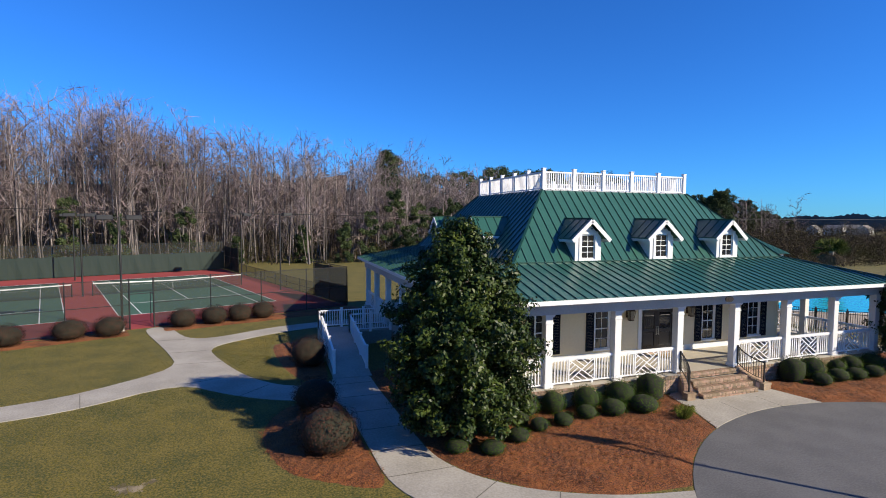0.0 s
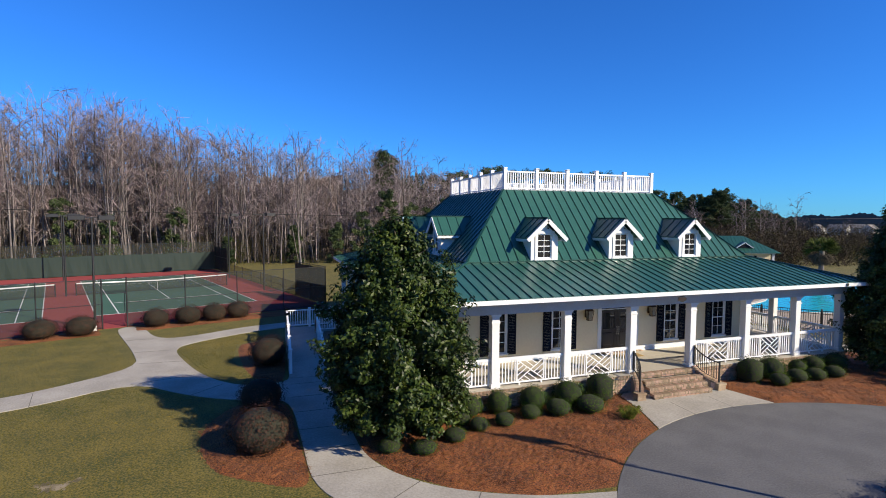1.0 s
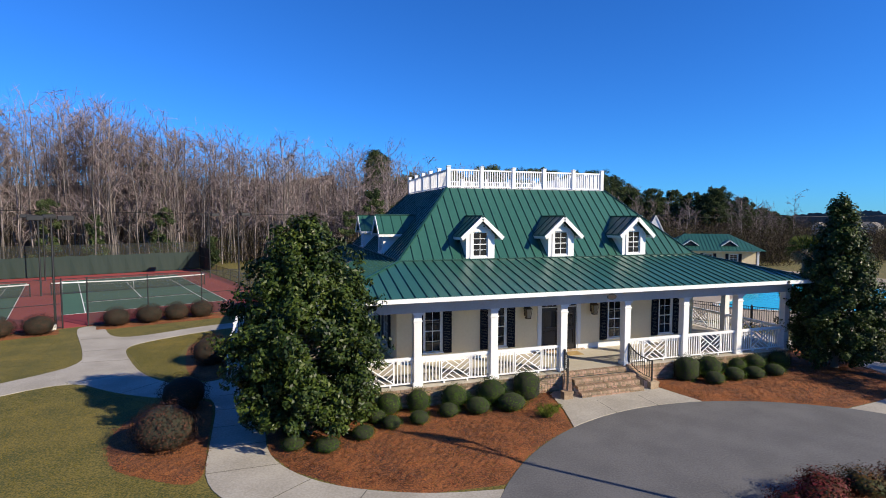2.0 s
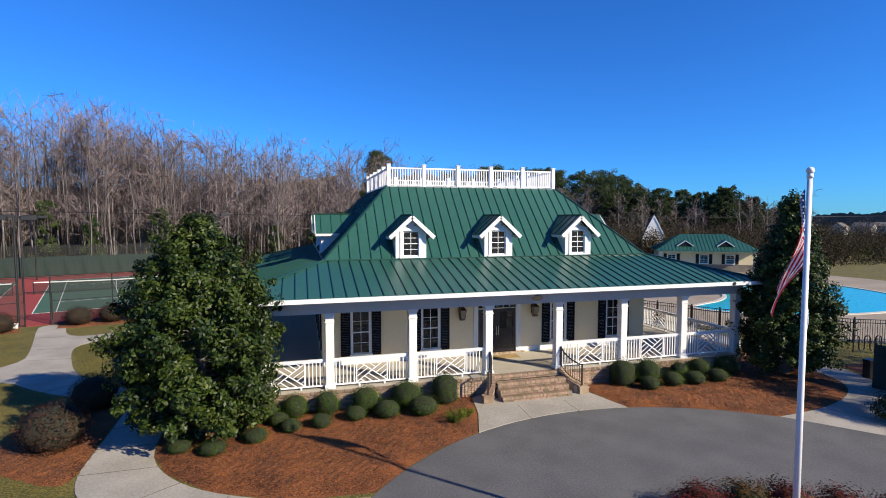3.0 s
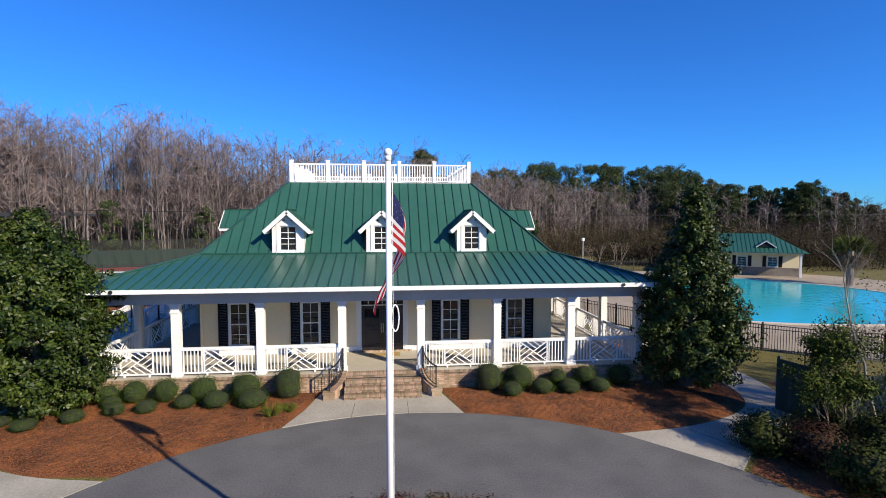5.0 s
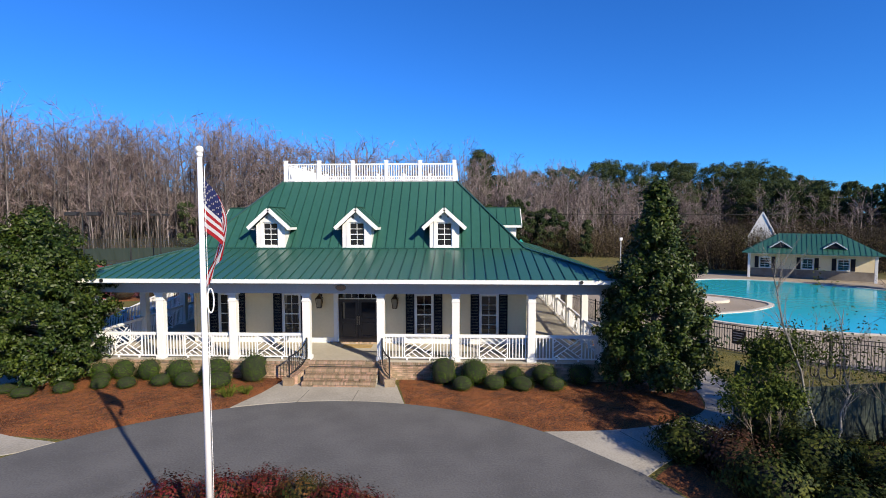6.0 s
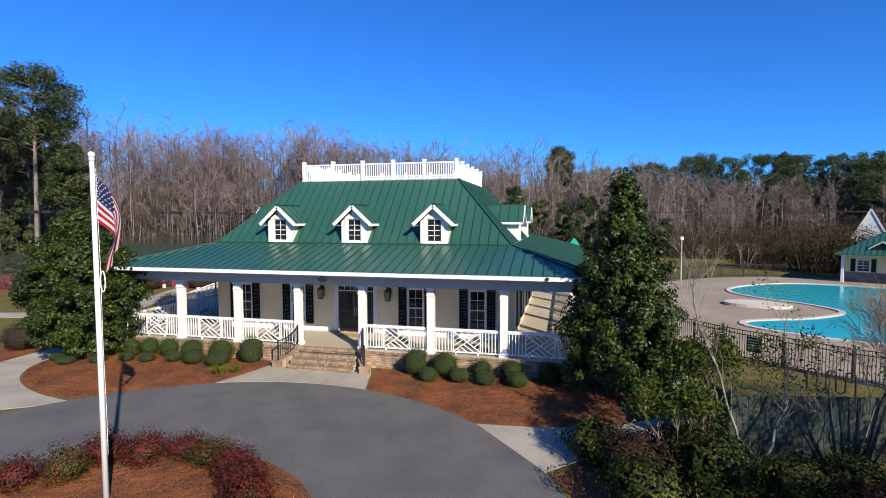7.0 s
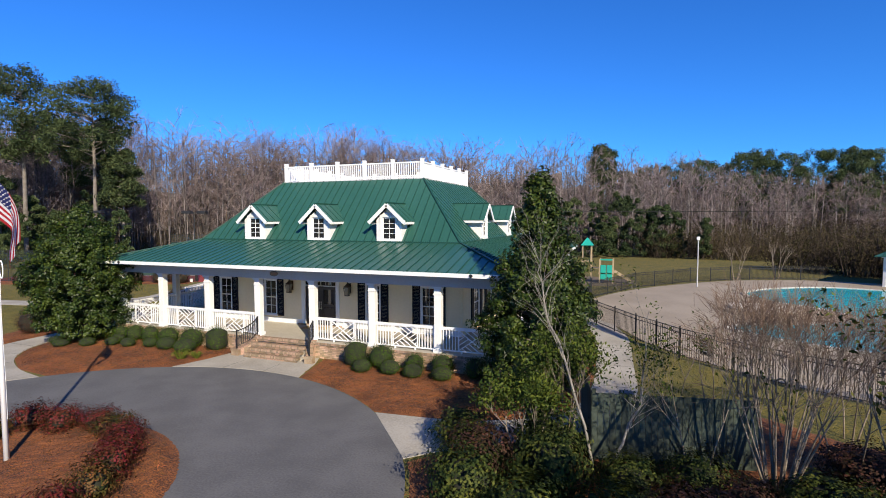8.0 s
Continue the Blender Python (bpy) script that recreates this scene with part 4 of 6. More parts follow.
def myrtle(where, stems, height, spread, seed, label, leaves=0, depth=3, r0=0.045, name="crape_myrtle", leaf_mat=None):
    rng = np.random.RandomState(seed)
    t = thing(name, label, "tree", where)
    segs, tips = [], []
    for k in range(stems):
        a = k * math.tau / stems + rng.rand() * 0.6
        lean = spread * (0.4 + 0.6 * rng.rand())
        base = np.array((math.cos(a) * 0.18, math.sin(a) * 0.18, 0))
        d = np.array((math.cos(a) * lean, math.sin(a) * lean, 1.0))
        d /= np.linalg.norm(d)
        mid = base + d * height * 0.25 + rng.normal(0, 0.04, 3)
        segs.append((*base, *mid, r0, r0 * 0.8))
        branching(rng, mid, d, height * 0.27, r0 * 0.75, depth, segs, tips, 0.28, 0.12)
    part("stem", tubes("stem", segs, MYRTLE, 5), None, t)
    if name == "crape_myrtle":
        fine = []
        for e, d in tips:
            for q in range(2):
                nd = d + rng.normal(0, 0.5, 3)
                fine.append((*(e - d * 0.12 * q), *(e + nd / np.linalg.norm(nd) * (0.2 + 0.2 * rng.rand())), 0.006, 0.002))
        part("twig", tubes("twig", fine, FINETWIG, 3), None, t)
    if leaves:
        P = np.array([e for e, d in tips for q in range(leaves)]) + rng.normal(0, 0.11, (len(tips) * leaves, 3))
        part("foliage", leaf_cloud("foliage", P, rng.normal(0, 1, P.shape), 0.10, leaf_mat or LOOSE, seed), None, t)
    return t


myrtle((17.9, -6.5, 0), 19, 4.5, 0.44, 41, "multi-stemmed bare crape myrtle with tan bark", depth=4, r0=0.030)
myrtle((20.8, -5.2, 0), 11, 4.2, 0.42, 42, "bare crape myrtle with thin tan stems", depth=4, r0=0.028)
myrtle((13.3, -6.1, 0), 7, 3.4, 0.22, 44, "leafy yellow-green sapling among shrubs", leaves=26, depth=3, r0=0.030, name="sapling", leaf_mat=SAPLEAF)
myrtle((12.5, -7.1, 0), 6, 2.4, 0.28, 49, "leafy yellow-green young tree among shrubs", leaves=26, depth=3, r0=0.026, name="sapling", leaf_mat=SAPLEAF)


def leaning_sapling(where, bends, seed, label, twigs=60, leaves=0):
    """A slender pale trunk bent through bends, with fine branches towards its top."""
    rng = np.random.RandomState(seed)
    t = thing("sapling", label, "tree", where)
    pts = [np.array((0.0, 0.0, -0.05))] + [np.array(b) for b in bends]
    segs, tips = [], []
    for k, (a, b) in enumerate(zip(pts, pts[1:])):
        m = (a + b) / 2 + rng.normal(0, 0.05, 3)
        r0, r1 = 0.034 * (1 - k / len(bends)) + 0.009, 0.034 * (1 - (k + 1) / len(bends)) + 0.009
        segs += [(*a, *m, r0, (r0 + r1) / 2), (*m, *b, (r0 + r1) / 2, r1)]
    for k in range(twigs):
        f = 1.2 + (len(pts) - 2.2) * rng.rand()
        i = min(len(pts) - 2, int(f))
        p = pts[i] + (pts[i + 1] - pts[i]) * (f - i)
        d = (pts[i + 1] - pts[i]) / np.linalg.norm(pts[i + 1] - pts[i]) + rng.normal(0, 0.42, 3) + np.array((0, 0, 0.3))
        d /= np.linalg.norm(d)
        branching(rng, p, d, 0.45 + 0.3 * rng.rand(), 0.007, 2, segs, tips, 0.4, 0.15, 2)
    part("stem", tubes("stem", segs, PALEBARK, 5), None, t)
    if leaves:
        P = np.array([e for e, d in tips for q in range(leaves)]) + rng.normal(0, 0.10, (len(tips) * leaves, 3))
        part("foliage", leaf_cloud("foliage", P, rng.normal(0, 1, P.shape), 0.085, SAPLEAF, seed), None, t)


leaning_sapling((14.1, -6.85, 0), ((-0.25, 0.0, 1.2), (-0.65, -0.05, 2.5), (-1.15, -0.05, 3.7), (-1.3, 0, 4.6), (-1.35, 0, 5.1)), 43, "leaning pale-barked sapling with a bare grey crown", 32)
leaning_sapling((14.35, -6.75, 0), ((0.35, 0.1, 0.8), (0.75, 0.4, 1.7), (0.85, 0.8, 2.9), (0.9, 0.95, 3.9)), 50, "slender sapling with small olive leaves near its top", 22, 6)
for x, y, st, h, k, lv in ((17.2, -3.0, 3, 3.3, 45, 1), (19.0, -3.0, 3, 3.2, 46, 0), (15.9, -3.4, 2, 2.9, 37, 7), (20.6, -2.4, 3, 3.2, 38, 0), (16.3, -6.5, 2, 3.6, 39, 4), (19.6, -5.4, 3, 3.4, 40, 0)):
    myrtle((x, y, 0), st, h, 0.33, k, "thin sapling with a few olive-green leaves" if lv else "thin leafless sapling behind the board screen", leaves=lv, depth=3, r0=0.026, name="sapling", leaf_mat=SAPLEAF)
# trees outside the view, added to cast the dappled shade on the bed
for k, (x, y, h) in enumerate(((20.9, -10.8, 5.6), (22.8, -8.2, 5.0), (18.9, -14.2, 5.4))):
    myrtle((x, y, 0), 6, h, 0.34, 60 + k, "unseen leafy dark green tree, added to shade the bed", leaves=12 if k != 1 else 20, depth=4, r0=0.05, name="shade_tree")
myrtle((24.5, 37.5, 0), 4, 4.0, 0.3, 47, "small bare tree behind the pool", depth=3, r0=0.04, name="bare_tree")
myrtle((28.5, 40.0, 0), 4, 4.2, 0.3, 48, "small bare tree behind the pool", depth=3, r0=0.04, name="bare_tree")


# ---- the woods ----
EDGE = [(-95, 4), (-84, 12), (-70, 30), (-62, 52), (-47, 69), (-20, 63), (0, 63), (14, 72), (30, 76), (50, 90), (80, 104), (112, 124)]
EDGE_LEN = [math.dist(a, b) for a, b in zip(EDGE, EDGE[1:])]


def edge_at(s):
    q = s * sum(EDGE_LEN)
    k = 0
    while k < len(EDGE_LEN) - 1 and q > EDGE_LEN[k]:
        q -= EDGE_LEN[k]
        k += 1
    f = q / EDGE_LEN[k]
    a, b = Vector(EDGE[k]), Vector(EDGE[k + 1])
    d = (b - a).normalized()
    return a.lerp(b, f), Vector((-d.y, d.x))


def bare_tree(rng, x, y, h, trunks, twigs, fine=7):
    lean = rng.normal(0, 0.03, 2)
    r = 0.006 * h + 0.06 * rng.rand()
    n = 4
    pts = [np.array((x + lean[0] * h * k / n + rng.normal(0, 0.12), y + lean[1] * h * k / n + rng.normal(0, 0.12), h * 0.94 * k / n)) for k in range(n + 1)]
    for k in range(n):
        trunks.append((*pts[k], *pts[k + 1], r * (1 - 0.8 * k / n), r * (1 - 0.8 * (k + 1) / n)))
    for k in range(13):
        f = 0.12 + 0.86 * rng.rand() ** 0.8
        i = min(n - 1, int(f * n))
        p = pts[i] + (pts[i + 1] - pts[i]) * (f * n - i)
        a = rng.rand() * math.tau
        up = 0.55 + 1.2 * rng.rand()
        d = np.array((math.cos(a), math.sin(a), up))
        d /= np.linalg.norm(d)
        ln = h * (0.12 + 0.13 * rng.rand()) * (1.25 - 0.6 * f)
        e = p + d * ln
        trunks.append((*p, *e, 0.040, 0.016))
        for q in range(fine):
            g = 0.2 + 0.8 * rng.rand()
            s = p + (e - p) * g
            dd = d + rng.normal(0, 0.55, 3)
            dd /= np.linalg.norm(dd)
            l2 = ln * (0.3 + 0.4 * rng.rand())
            t = s + dd * l2
            twigs.append((*s, *t, 0.030, 0.012))
            for w in range(3):
                d3 = dd + rng.normal(0, 0.6, 3)
                d3 /= np.linalg.norm(d3)
                s3 = s + dd * l2 * (0.3 + 0.6 * rng.rand())
                twigs.append((*s3, *(s3 + d3 * l2 * 0.7), 0.022, 0.009))


def ribbons(name, segs, material, seed):
    """Far fine twigs: one narrow tapered blade each, turned at random round its axis."""
    rng = np.random.RandomState(seed)
    S = np.array(segs)
    a, b = S[:, :3], S[:, 3:6]
    w = np.cross(b - a, rng.normal(0, 1, a.shape))
    w /= np.linalg.norm(w, axis=1, keepdims=True) + 1e-9
    ra, rb = S[:, 6:7], S[:, 7:8]
    v = np.stack((a - w * (ra + rb * 0.6), a + w * (ra + rb * 0.6), b), 1).reshape(-1, 3)
    n = len(S)
    me = bpy.data.meshes.new(name)
    me.vertices.add(n * 3)
    me.vertices.foreach_set("co", v.reshape(-1))
    me.loops.add(n * 3)
    me.loops.foreach_set("vertex_index", np.arange(n * 3))
    me.polygons.add(n)
    me.polygons.foreach_set("loop_start", np.arange(n) * 3)
    me.update(calc_edges=True)
    me.materials.append(material)
    return me


rng = np.random.RandomState(77)
trunks, twigs = [], []
for k in range(1650):
    s = rng.rand() if k < 1180 else 0.06 + 0.34 * rng.rand()
    p, nv = edge_at(s)
    dep = 30 * rng.rand() ** 1.2
    if p.x > 22 and rng.rand() < 0.35:
        continue
    x, y = p.x + nv.x * dep + rng.normal(0, 1.5), p.y + nv.y * dep + rng.normal(0, 1.5)
    base = 20 - 4.0 * min(1, max(0, (x + 30) / 60)) + (2.5 if x < -35 else 0) - 3.0 * min(1, max(0, (x - 15) / 35))
    bare_tree(rng, x, y, base * (0.72 + 0.38 * rng.rand()), trunks, twigs, 5 if dep < 12 else 3)
    if rng.rand() < 0.5:
        for q in range(2):
            qx, qy = x + rng.normal(0, 2), y + rng.normal(0, 2)
            trunks.append((qx, qy, 0, qx + rng.normal(0, 0.8), qy + rng.normal(0, 0.8), 5 + 7 * rng.rand(), 0.05, 0.02))
for k in range(130):                         # fill where the wood's edge turns
    x, y = -56 + rng.normal(0, 9), 74 + rng.normal(0, 7)
    bare_tree(rng, x, y, 21 * (0.75 + 0.35 * rng.rand()), trunks, twigs, 4)
tagged(new("bare_woods", tubes("bare_woods", trunks, BAREBARK, 3)), "tall leafless grey-barked woodland trees", "woods", kind="stuff")
tagged(new("bare_woods_twigs", ribbons("bare_woods_twigs", twigs, TWIGS, 78)), "haze of fine reddish bare twigs", "woods", kind="stuff")


def clumps(name, rows, material, leaf, label, category, seed, per=40, aspect=0.5):
    """Loose clumps of leaves: rows of x, y, z, radius, height."""
    rng = np.random.RandomState(seed)
    P, N = [], []
    for x, y, z, r, h in rows:
        m = int(per)
        dv = rng.normal(0, 1, (m, 3))
        dv /= np.linalg.norm(dv, axis=1, keepdims=True)
        q = dv * (0.4 + 0.65 * rng.rand(m, 1)) * np.array((r, r, h))
        P.append(q + np.array((x, y, z)))
        N.append(dv + np.array((0, 0, 0.3)))
    P = np.concatenate(P)
    P[:, 2] = np.maximum(P[:, 2], 0.0)
    return tagged(new(name, leaf_cloud(name, P, np.concatenate(N), leaf, material, seed, aspect=aspect, tilt=0.9, sides=3)), label, category, kind="stuff")


rows_b, rows_o, rows_t = [], [], []
for k in range(1700):                        # thicket at the feet of the woods
    s = rng.rand()
    p, nv = edge_at(s)
    dep = -1 + 28 * rng.rand() ** 1.5
    h = (1.1 + 2.1 * rng.rand()) * (1 + dep / 10)
    row = (p.x + nv.x * dep + rng.normal(0, 1), p.y + nv.y * dep + rng.normal(0, 1), h * 0.8, 1.0 + rng.rand(), h)
    (rows_o if rng.rand() < 0.3 else rows_t).append(row)
for k in range(2600):                        # brushland to the far side of the pool
    x = 17 + 150 * rng.rand() ** 1.3
    y0 = 66 - 0.15 * (x - 17) if x < 38 else 58 - 0.12 * (x - 38)
    y = y0 + 60 * rng.rand() ** 1.5
    h = (1.7 + 2.0 * rng.rand() ** 1.5) * (1 + 0.010 * (y - y0))
    row = (x, y, h * 0.75, 1.5 + 1.6 * rng.rand(), h)
    (rows_o if rng.rand() < 0.25 else rows_b).append(row)
for k in range(650):                         # brush close behind the pool house
    x = 50 + 75 * rng.rand()
    y = 36 + 24 * rng.rand()
    h = 0.9 + 1.5 * rng.rand() ** 2
    (rows_o if rng.rand() < 0.35 else rows_b).append((x, y, h * 0.75, 1.2 + 1.6 * rng.rand(), h))
for k in range(110):                         # tall brush before the white house
    h = 2.85 + 0.4 * rng.rand()
    (rows_o if rng.rand() < 0.3 else rows_b).append((36 + 16 * rng.rand(), 44.4 + 2.2 * rng.rand(), h * 0.8, 1.0 + 0.6 * rng.rand(), h))
for k in range(240):                         # bushes round the white house
    x = 31 + 34 * rng.rand()
    y = 41.5 + 6 * rng.rand() + max(0, 44 - x) * 0.5
    h = 1.6 + 0.9 * rng.rand()
    (rows_o if rng.rand() < 0.2 else rows_b).append((x, y, h * 0.8, 1.2 + rng.rand(), h))
clumps("underbrush", rows_b, BRUSH, 0.30, "brown leafless thicket at the wood's edge", "brush", 5, per=104, aspect=0.5)
THICKET = mat("grey_brown_thicket", (0.045, 0.035, 0.026), (0.150, 0.118, 0.090), 0.95, 0.3, bump=0, isl_var=0.6, spec=0.1)
clumps("thicket", rows_t, THICKET, 0.36, "grey-brown tangle of low bare twigs under the trees", "brush", 7, per=80, aspect=0.22)
clumps("green_brush", rows_o, OLIVE, 0.30, "olive-green brush among the bare trees", "brush", 6, per=100, aspect=0.5)

# low twigs of the brushland
tw = []
for x, y, z, r, h in rows_b + rows_t:
    for q in range(5):
        a = rng.rand() * math.tau
        bx, by = x + math.cos(a) * r * 0.3, y + math.sin(a) * r * 0.3
        tw.append((bx, by, 0, bx + math.cos(a) * r * 0.9, by + math.sin(a) * r * 0.9, h * (1.2 + 0.9 * rng.rand()), 0.03, 0.01))
tagged(new("brush_twigs", ribbons("brush_twigs", tw, STEMS, 79)), "thin bare stems standing above the brush", "brush", kind="stuff")


# young evergreens along the wood's edge, and tall pines
def pine_rows(x, y, h, rng, crown=0.42, width=0.17, n=60):
    rows = []
    for k in range(n):
        f = 1 - crown + crown * rng.rand()
        g = (f - (1 - crown)) / crown
        a = rng.rand() * math.tau
        r = h * width * math.sqrt(max(0.05, 1 - (g * 1.25 - 0.35) ** 2)) * (0.35 + 0.65 * rng.rand())
        rows.append((x + math.cos(a) * r, y + math.sin(a) * r, h * f, 0.062 * h * (0.6 + 0.6 * rng.rand()), 0.044 * h))
    return rows


def pine_tree(x, y, h, seed, label, crown=0.42, width=0.17, n=75):
    rng = np.random.RandomState(seed)
    t = thing("pine_tree", label, "tree", (x, y, 0))
    rows = pine_rows(0, 0, h, rng, crown, width, n)
    segs = [(0, 0, -0.1, 0.3, 0.1, h * 0.55, 0.013 * h, 0.009 * h), (0.3, 0.1, h * 0.55, 0.2, 0.2, h * 0.97, 0.009 * h, 0.002 * h)]
    segs += [(0.25, 0.15, z - abs(px) * 0.25 - 0.02 * h, px, py, z, 0.004 * h, 0.001 * h) for px, py, z, r, hh in rows[::2]]
    part("trunk", tubes("trunk", segs, BARK, 6), None, t)
    P, N = [], []
    for px, py, z, r, hh in rows:
        m = 170
        dv = rng.normal(0, 1, (m, 3))
        dv /= np.linalg.norm(dv, axis=1, keepdims=True)
        P.append(dv * (0.3 + 0.75 * rng.rand(m, 1)) * np.array((r, r, hh)) + np.array((px, py, z)))
        N.append(dv + np.array((0, 0, 0.4)))
    part("crown", leaf_cloud("crown", np.concatenate(P), np.concatenate(N), 0.46, PINE, seed, aspect=0.24, tilt=0.9), None, t)


pine_tree(-52.5, 28.5, 24.0, 51, "tall pine with an open rounded crown", 0.40, 0.26, 95)
pine_tree(-62.5, 26.0, 26.0, 52, "tall pine with an open rounded crown", 0.45, 0.18)
pine_tree(-50.0, 30.5, 15.5, 53, "shorter pine beside the tall ones", 0.5, 0.15)
pine_tree(-66.0, 38.0, 21.0, 54, "tall pine at the wood's edge", 0.45, 0.18)
pine_tree(8.8, 96.0, 21.5, 55, "single tall pine rising over the bare woods", 0.34, 0.14)
rows_e, rows_f = [], []
FAR_PINES = ((37, 100, 19.5), (44, 102, 19), (50, 104, 19.5), (58, 108, 20), (65, 106, 19), (30, 104, 18), (26, 98, 17.5), (22, 100, 17), (72, 112, 20), (82, 118, 21), (88, 122, 20), (96, 126, 19), (76, 110, 18), (104, 132, 17), (17, 101, 17),
                (92, 84, 14), (97, 88, 15), (103, 86, 12), (88, 90, 12.5), (110, 90, 11), (84, 94, 12), (117, 92, 9.5), (124, 94, 8.5), (131, 95, 7.5), (8, 98, 16), (12, 104, 17), (33, 99, 17), (40, 106, 20), (54, 100, 18), (70, 104, 19), (62, 112, 20), (80, 110, 19), (112, 104, 14), (118, 112, 14), (124, 118, 12), (110, 96, 11),
             (72, 92, 13.5), (76, 96, 14), (80, 92, 13), (85, 98, 14.5), (90, 96, 14), (79, 101, 15), (68, 98, 15), (95, 94, 13.5), (101, 93, 13), (107, 97, 12))
for x, y, h in FAR_PINES:
    rows_e += pine_rows(x, y, h, rng, 0.62, 0.27, 84)
    for q in range(16):                      # leafless crowns that close the wood between the pines
        z = h * (0.14 + 0.54 * rng.rand())
        rows_f.append((x + rng.normal(0, 4.5), y + 3 + rng.normal(0, 4), z, 1.6 + 1.2 * rng.rand(), 1.8 + 1.4 * rng.rand()))
for x, y, h in ((2, 62, 11), (6, 63, 9.5), (-2, 62.5, 8), (9.5, 64, 8.5), (11, 63, 7), (15, 66, 9), (4, 60.5, 6), (18, 68, 8), (-6, 61.5, 6), (-36, 62, 7), (-42, 64, 9), (21.5, 68, 7), (13, 66, 10), (-28, 64, 8), (-31, 72, 15), (25, 64, 6), (19, 66, 9), (-12, 63, 5.5), (-21, 58, 4.0), (-60, 33, 10), (-52, 24, 8), (-47, 28, 7), (-58, 22, 9), (-63, 20, 10), (-68, 26, 12), (-72, 30, 12), (-64, 28, 9), (-70, 22, 10), (-67, 30, 8)):
    rows_e += pine_rows(x, y, h, rng, 0.95, 0.20, 38)
clumps("mixed_woods", rows_f, THICKET, 0.55, "grey-brown leafless crowns between the far pines", "woods", 10, per=90, aspect=0.2)
far_trunks, far_twigs = [], []
for k in range(300):
    x, y, h = FAR_PINES[int(rng.rand() * len(FAR_PINES))]
    bare_tree(rng, x + rng.normal(0, 7), y - 2 + rng.normal(0, 5), h * (0.62 + 0.3 * rng.rand()), far_trunks, far_twigs, 3)
tagged(new("far_bare_woods", tubes("far_bare_woods", far_trunks, BAREBARK, 3)), "leafless grey trees between the far pines", "woods", kind="stuff")
tagged(new("far_bare_twigs", ribbons("far_bare_twigs", far_twigs, TWIGS, 80)), "fine reddish twigs between the far pines", "woods", kind="stuff")
clumps("evergreens", rows_e, PINE, 0.58, "dark green pines among the bare woods", "woods", 9, per=120, aspect=0.32)
# distance behind the woods; the far line's haze is put into its colour
HAZED_FARWOOD = mat("hazed_far_woods", (0.050, 0.065, 0.070), (0.085, 0.100, 0.105), 1.0, 0.05, bump=0, spec=0.0)
DEEPWOOD = mat("deep_woods", (0.075, 0.056, 0.046), (0.17, 0.13, 0.11), 1.0, 0.15, bump=0, spec=0.0, stretch=(1, 1, 0.15))


def skyline(name, pts, heights, material, label):
    bm = B()
    prev = None
    for (x, y), h in zip(pts, heights):
        cur = (bm.verts.new((x, y, -1)), bm.verts.new((x, y, h)))
        if prev:
            bm.faces.new((prev[0], cur[0], cur[1], prev[1]))
        prev = cur
    return solo(name, bm, material, label, "tree line", kind="structure")


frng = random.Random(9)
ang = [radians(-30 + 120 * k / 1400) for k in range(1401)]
skyline("backdrop_far", [(430 * math.cos(a), 430 * math.sin(a)) for a in ang], [10.0 + 0.7 * frng.random() + 2.5 * noise.noise((k * 0.03, 0, 0)) + 1.6 * noise.noise((k * 0.21, 4, 0)) for k in range(1401)], HAZED_FARWOOD, "distant tree line on the horizon, its colour tinted as hazed")
deep = []
for k in range(900):
    p, nv = edge_at(0.02 + 0.96 * k / 899)
    deep.append((p.x + nv.x * 36, p.y + nv.y * 36))
skyline("backdrop_woods", deep, [11.0 + 5.5 * frng.random() + 4 * noise.noise((k * 0.07, 9, 0)) + (1.5 if deep[k][0] > 10 else 0) for k in range(900)], DEEPWOOD, "deep grey-brown woodland behind the front trees")

# pine needles on the beds and blades in the near lawn
STRAW = mat("loose_straw", (0.050, 0.016, 0.005), (0.29, 0.115, 0.036), 0.95, 2, bump=0, isl_var=0.5, spec=0.1)
BLADE = mat("grass_blade", (0.046, 0.060, 0.007), (0.180, 0.138, 0.028), 0.95, 0.5, bump=0, isl_var=0.4, spec=0.1)


def scatter(poly, count, z, seed):
    rng = np.random.RandomState(seed)
    P = np.array(poly)
    lo, hi = P.min(0), P.max(0)
    out = []
    while len(out) < count:
        x, y = lo + (hi - lo) * rng.rand(2)
        if in_poly(x, y, poly):
            out.append((x, y, z + 0.02 * rng.rand()))
    return np.array(out)


straw = np.concatenate([scatter(bed_left, 9000, 0.065, 1), scatter(bed_right, 6500, 0.065, 2), scatter(bed_bush, 2000, 0.03, 3), scatter(arc(0, 354, 4.5, 40, CX + 0.1, CY - 0.4), 6000, 0.16, 4), scatter(far_bed, 7000, 0.055, 5)])
tagged(new("pine_needles", leaf_cloud("pine_needles", straw, np.tile((0, 0, 1.0), (len(straw), 1)), 0.16, STRAW, 61, aspect=0.08, tilt=0.25)), "loose pine needles strewn over the beds", "pine straw", kind="stuff")
lawn_a = [(-36, -8), (-14.6, -8), (-14.3, -3.8), (-17.2, -2.2), (-17.7, 0.8), (-17.0, 3.2), (-20.7, 6.8), (-24.2, 4.4), (-36, 2.4)]
lawn_b = [(-36, 5.0), (-24.6, 6.5), (-21.2, 9.6), (-24.6, 17.0), (-36, 13.5)]
lawn_c = [(-18.1, 7.7), (-16.9, 6.0), (-16.0, 6.4), (-17.0, 9.0), (-17.0, 12.5), (-15.8, 13.4), (-16.0, 15.6), (-19.2, 13.5), (-19.9, 12.2)]
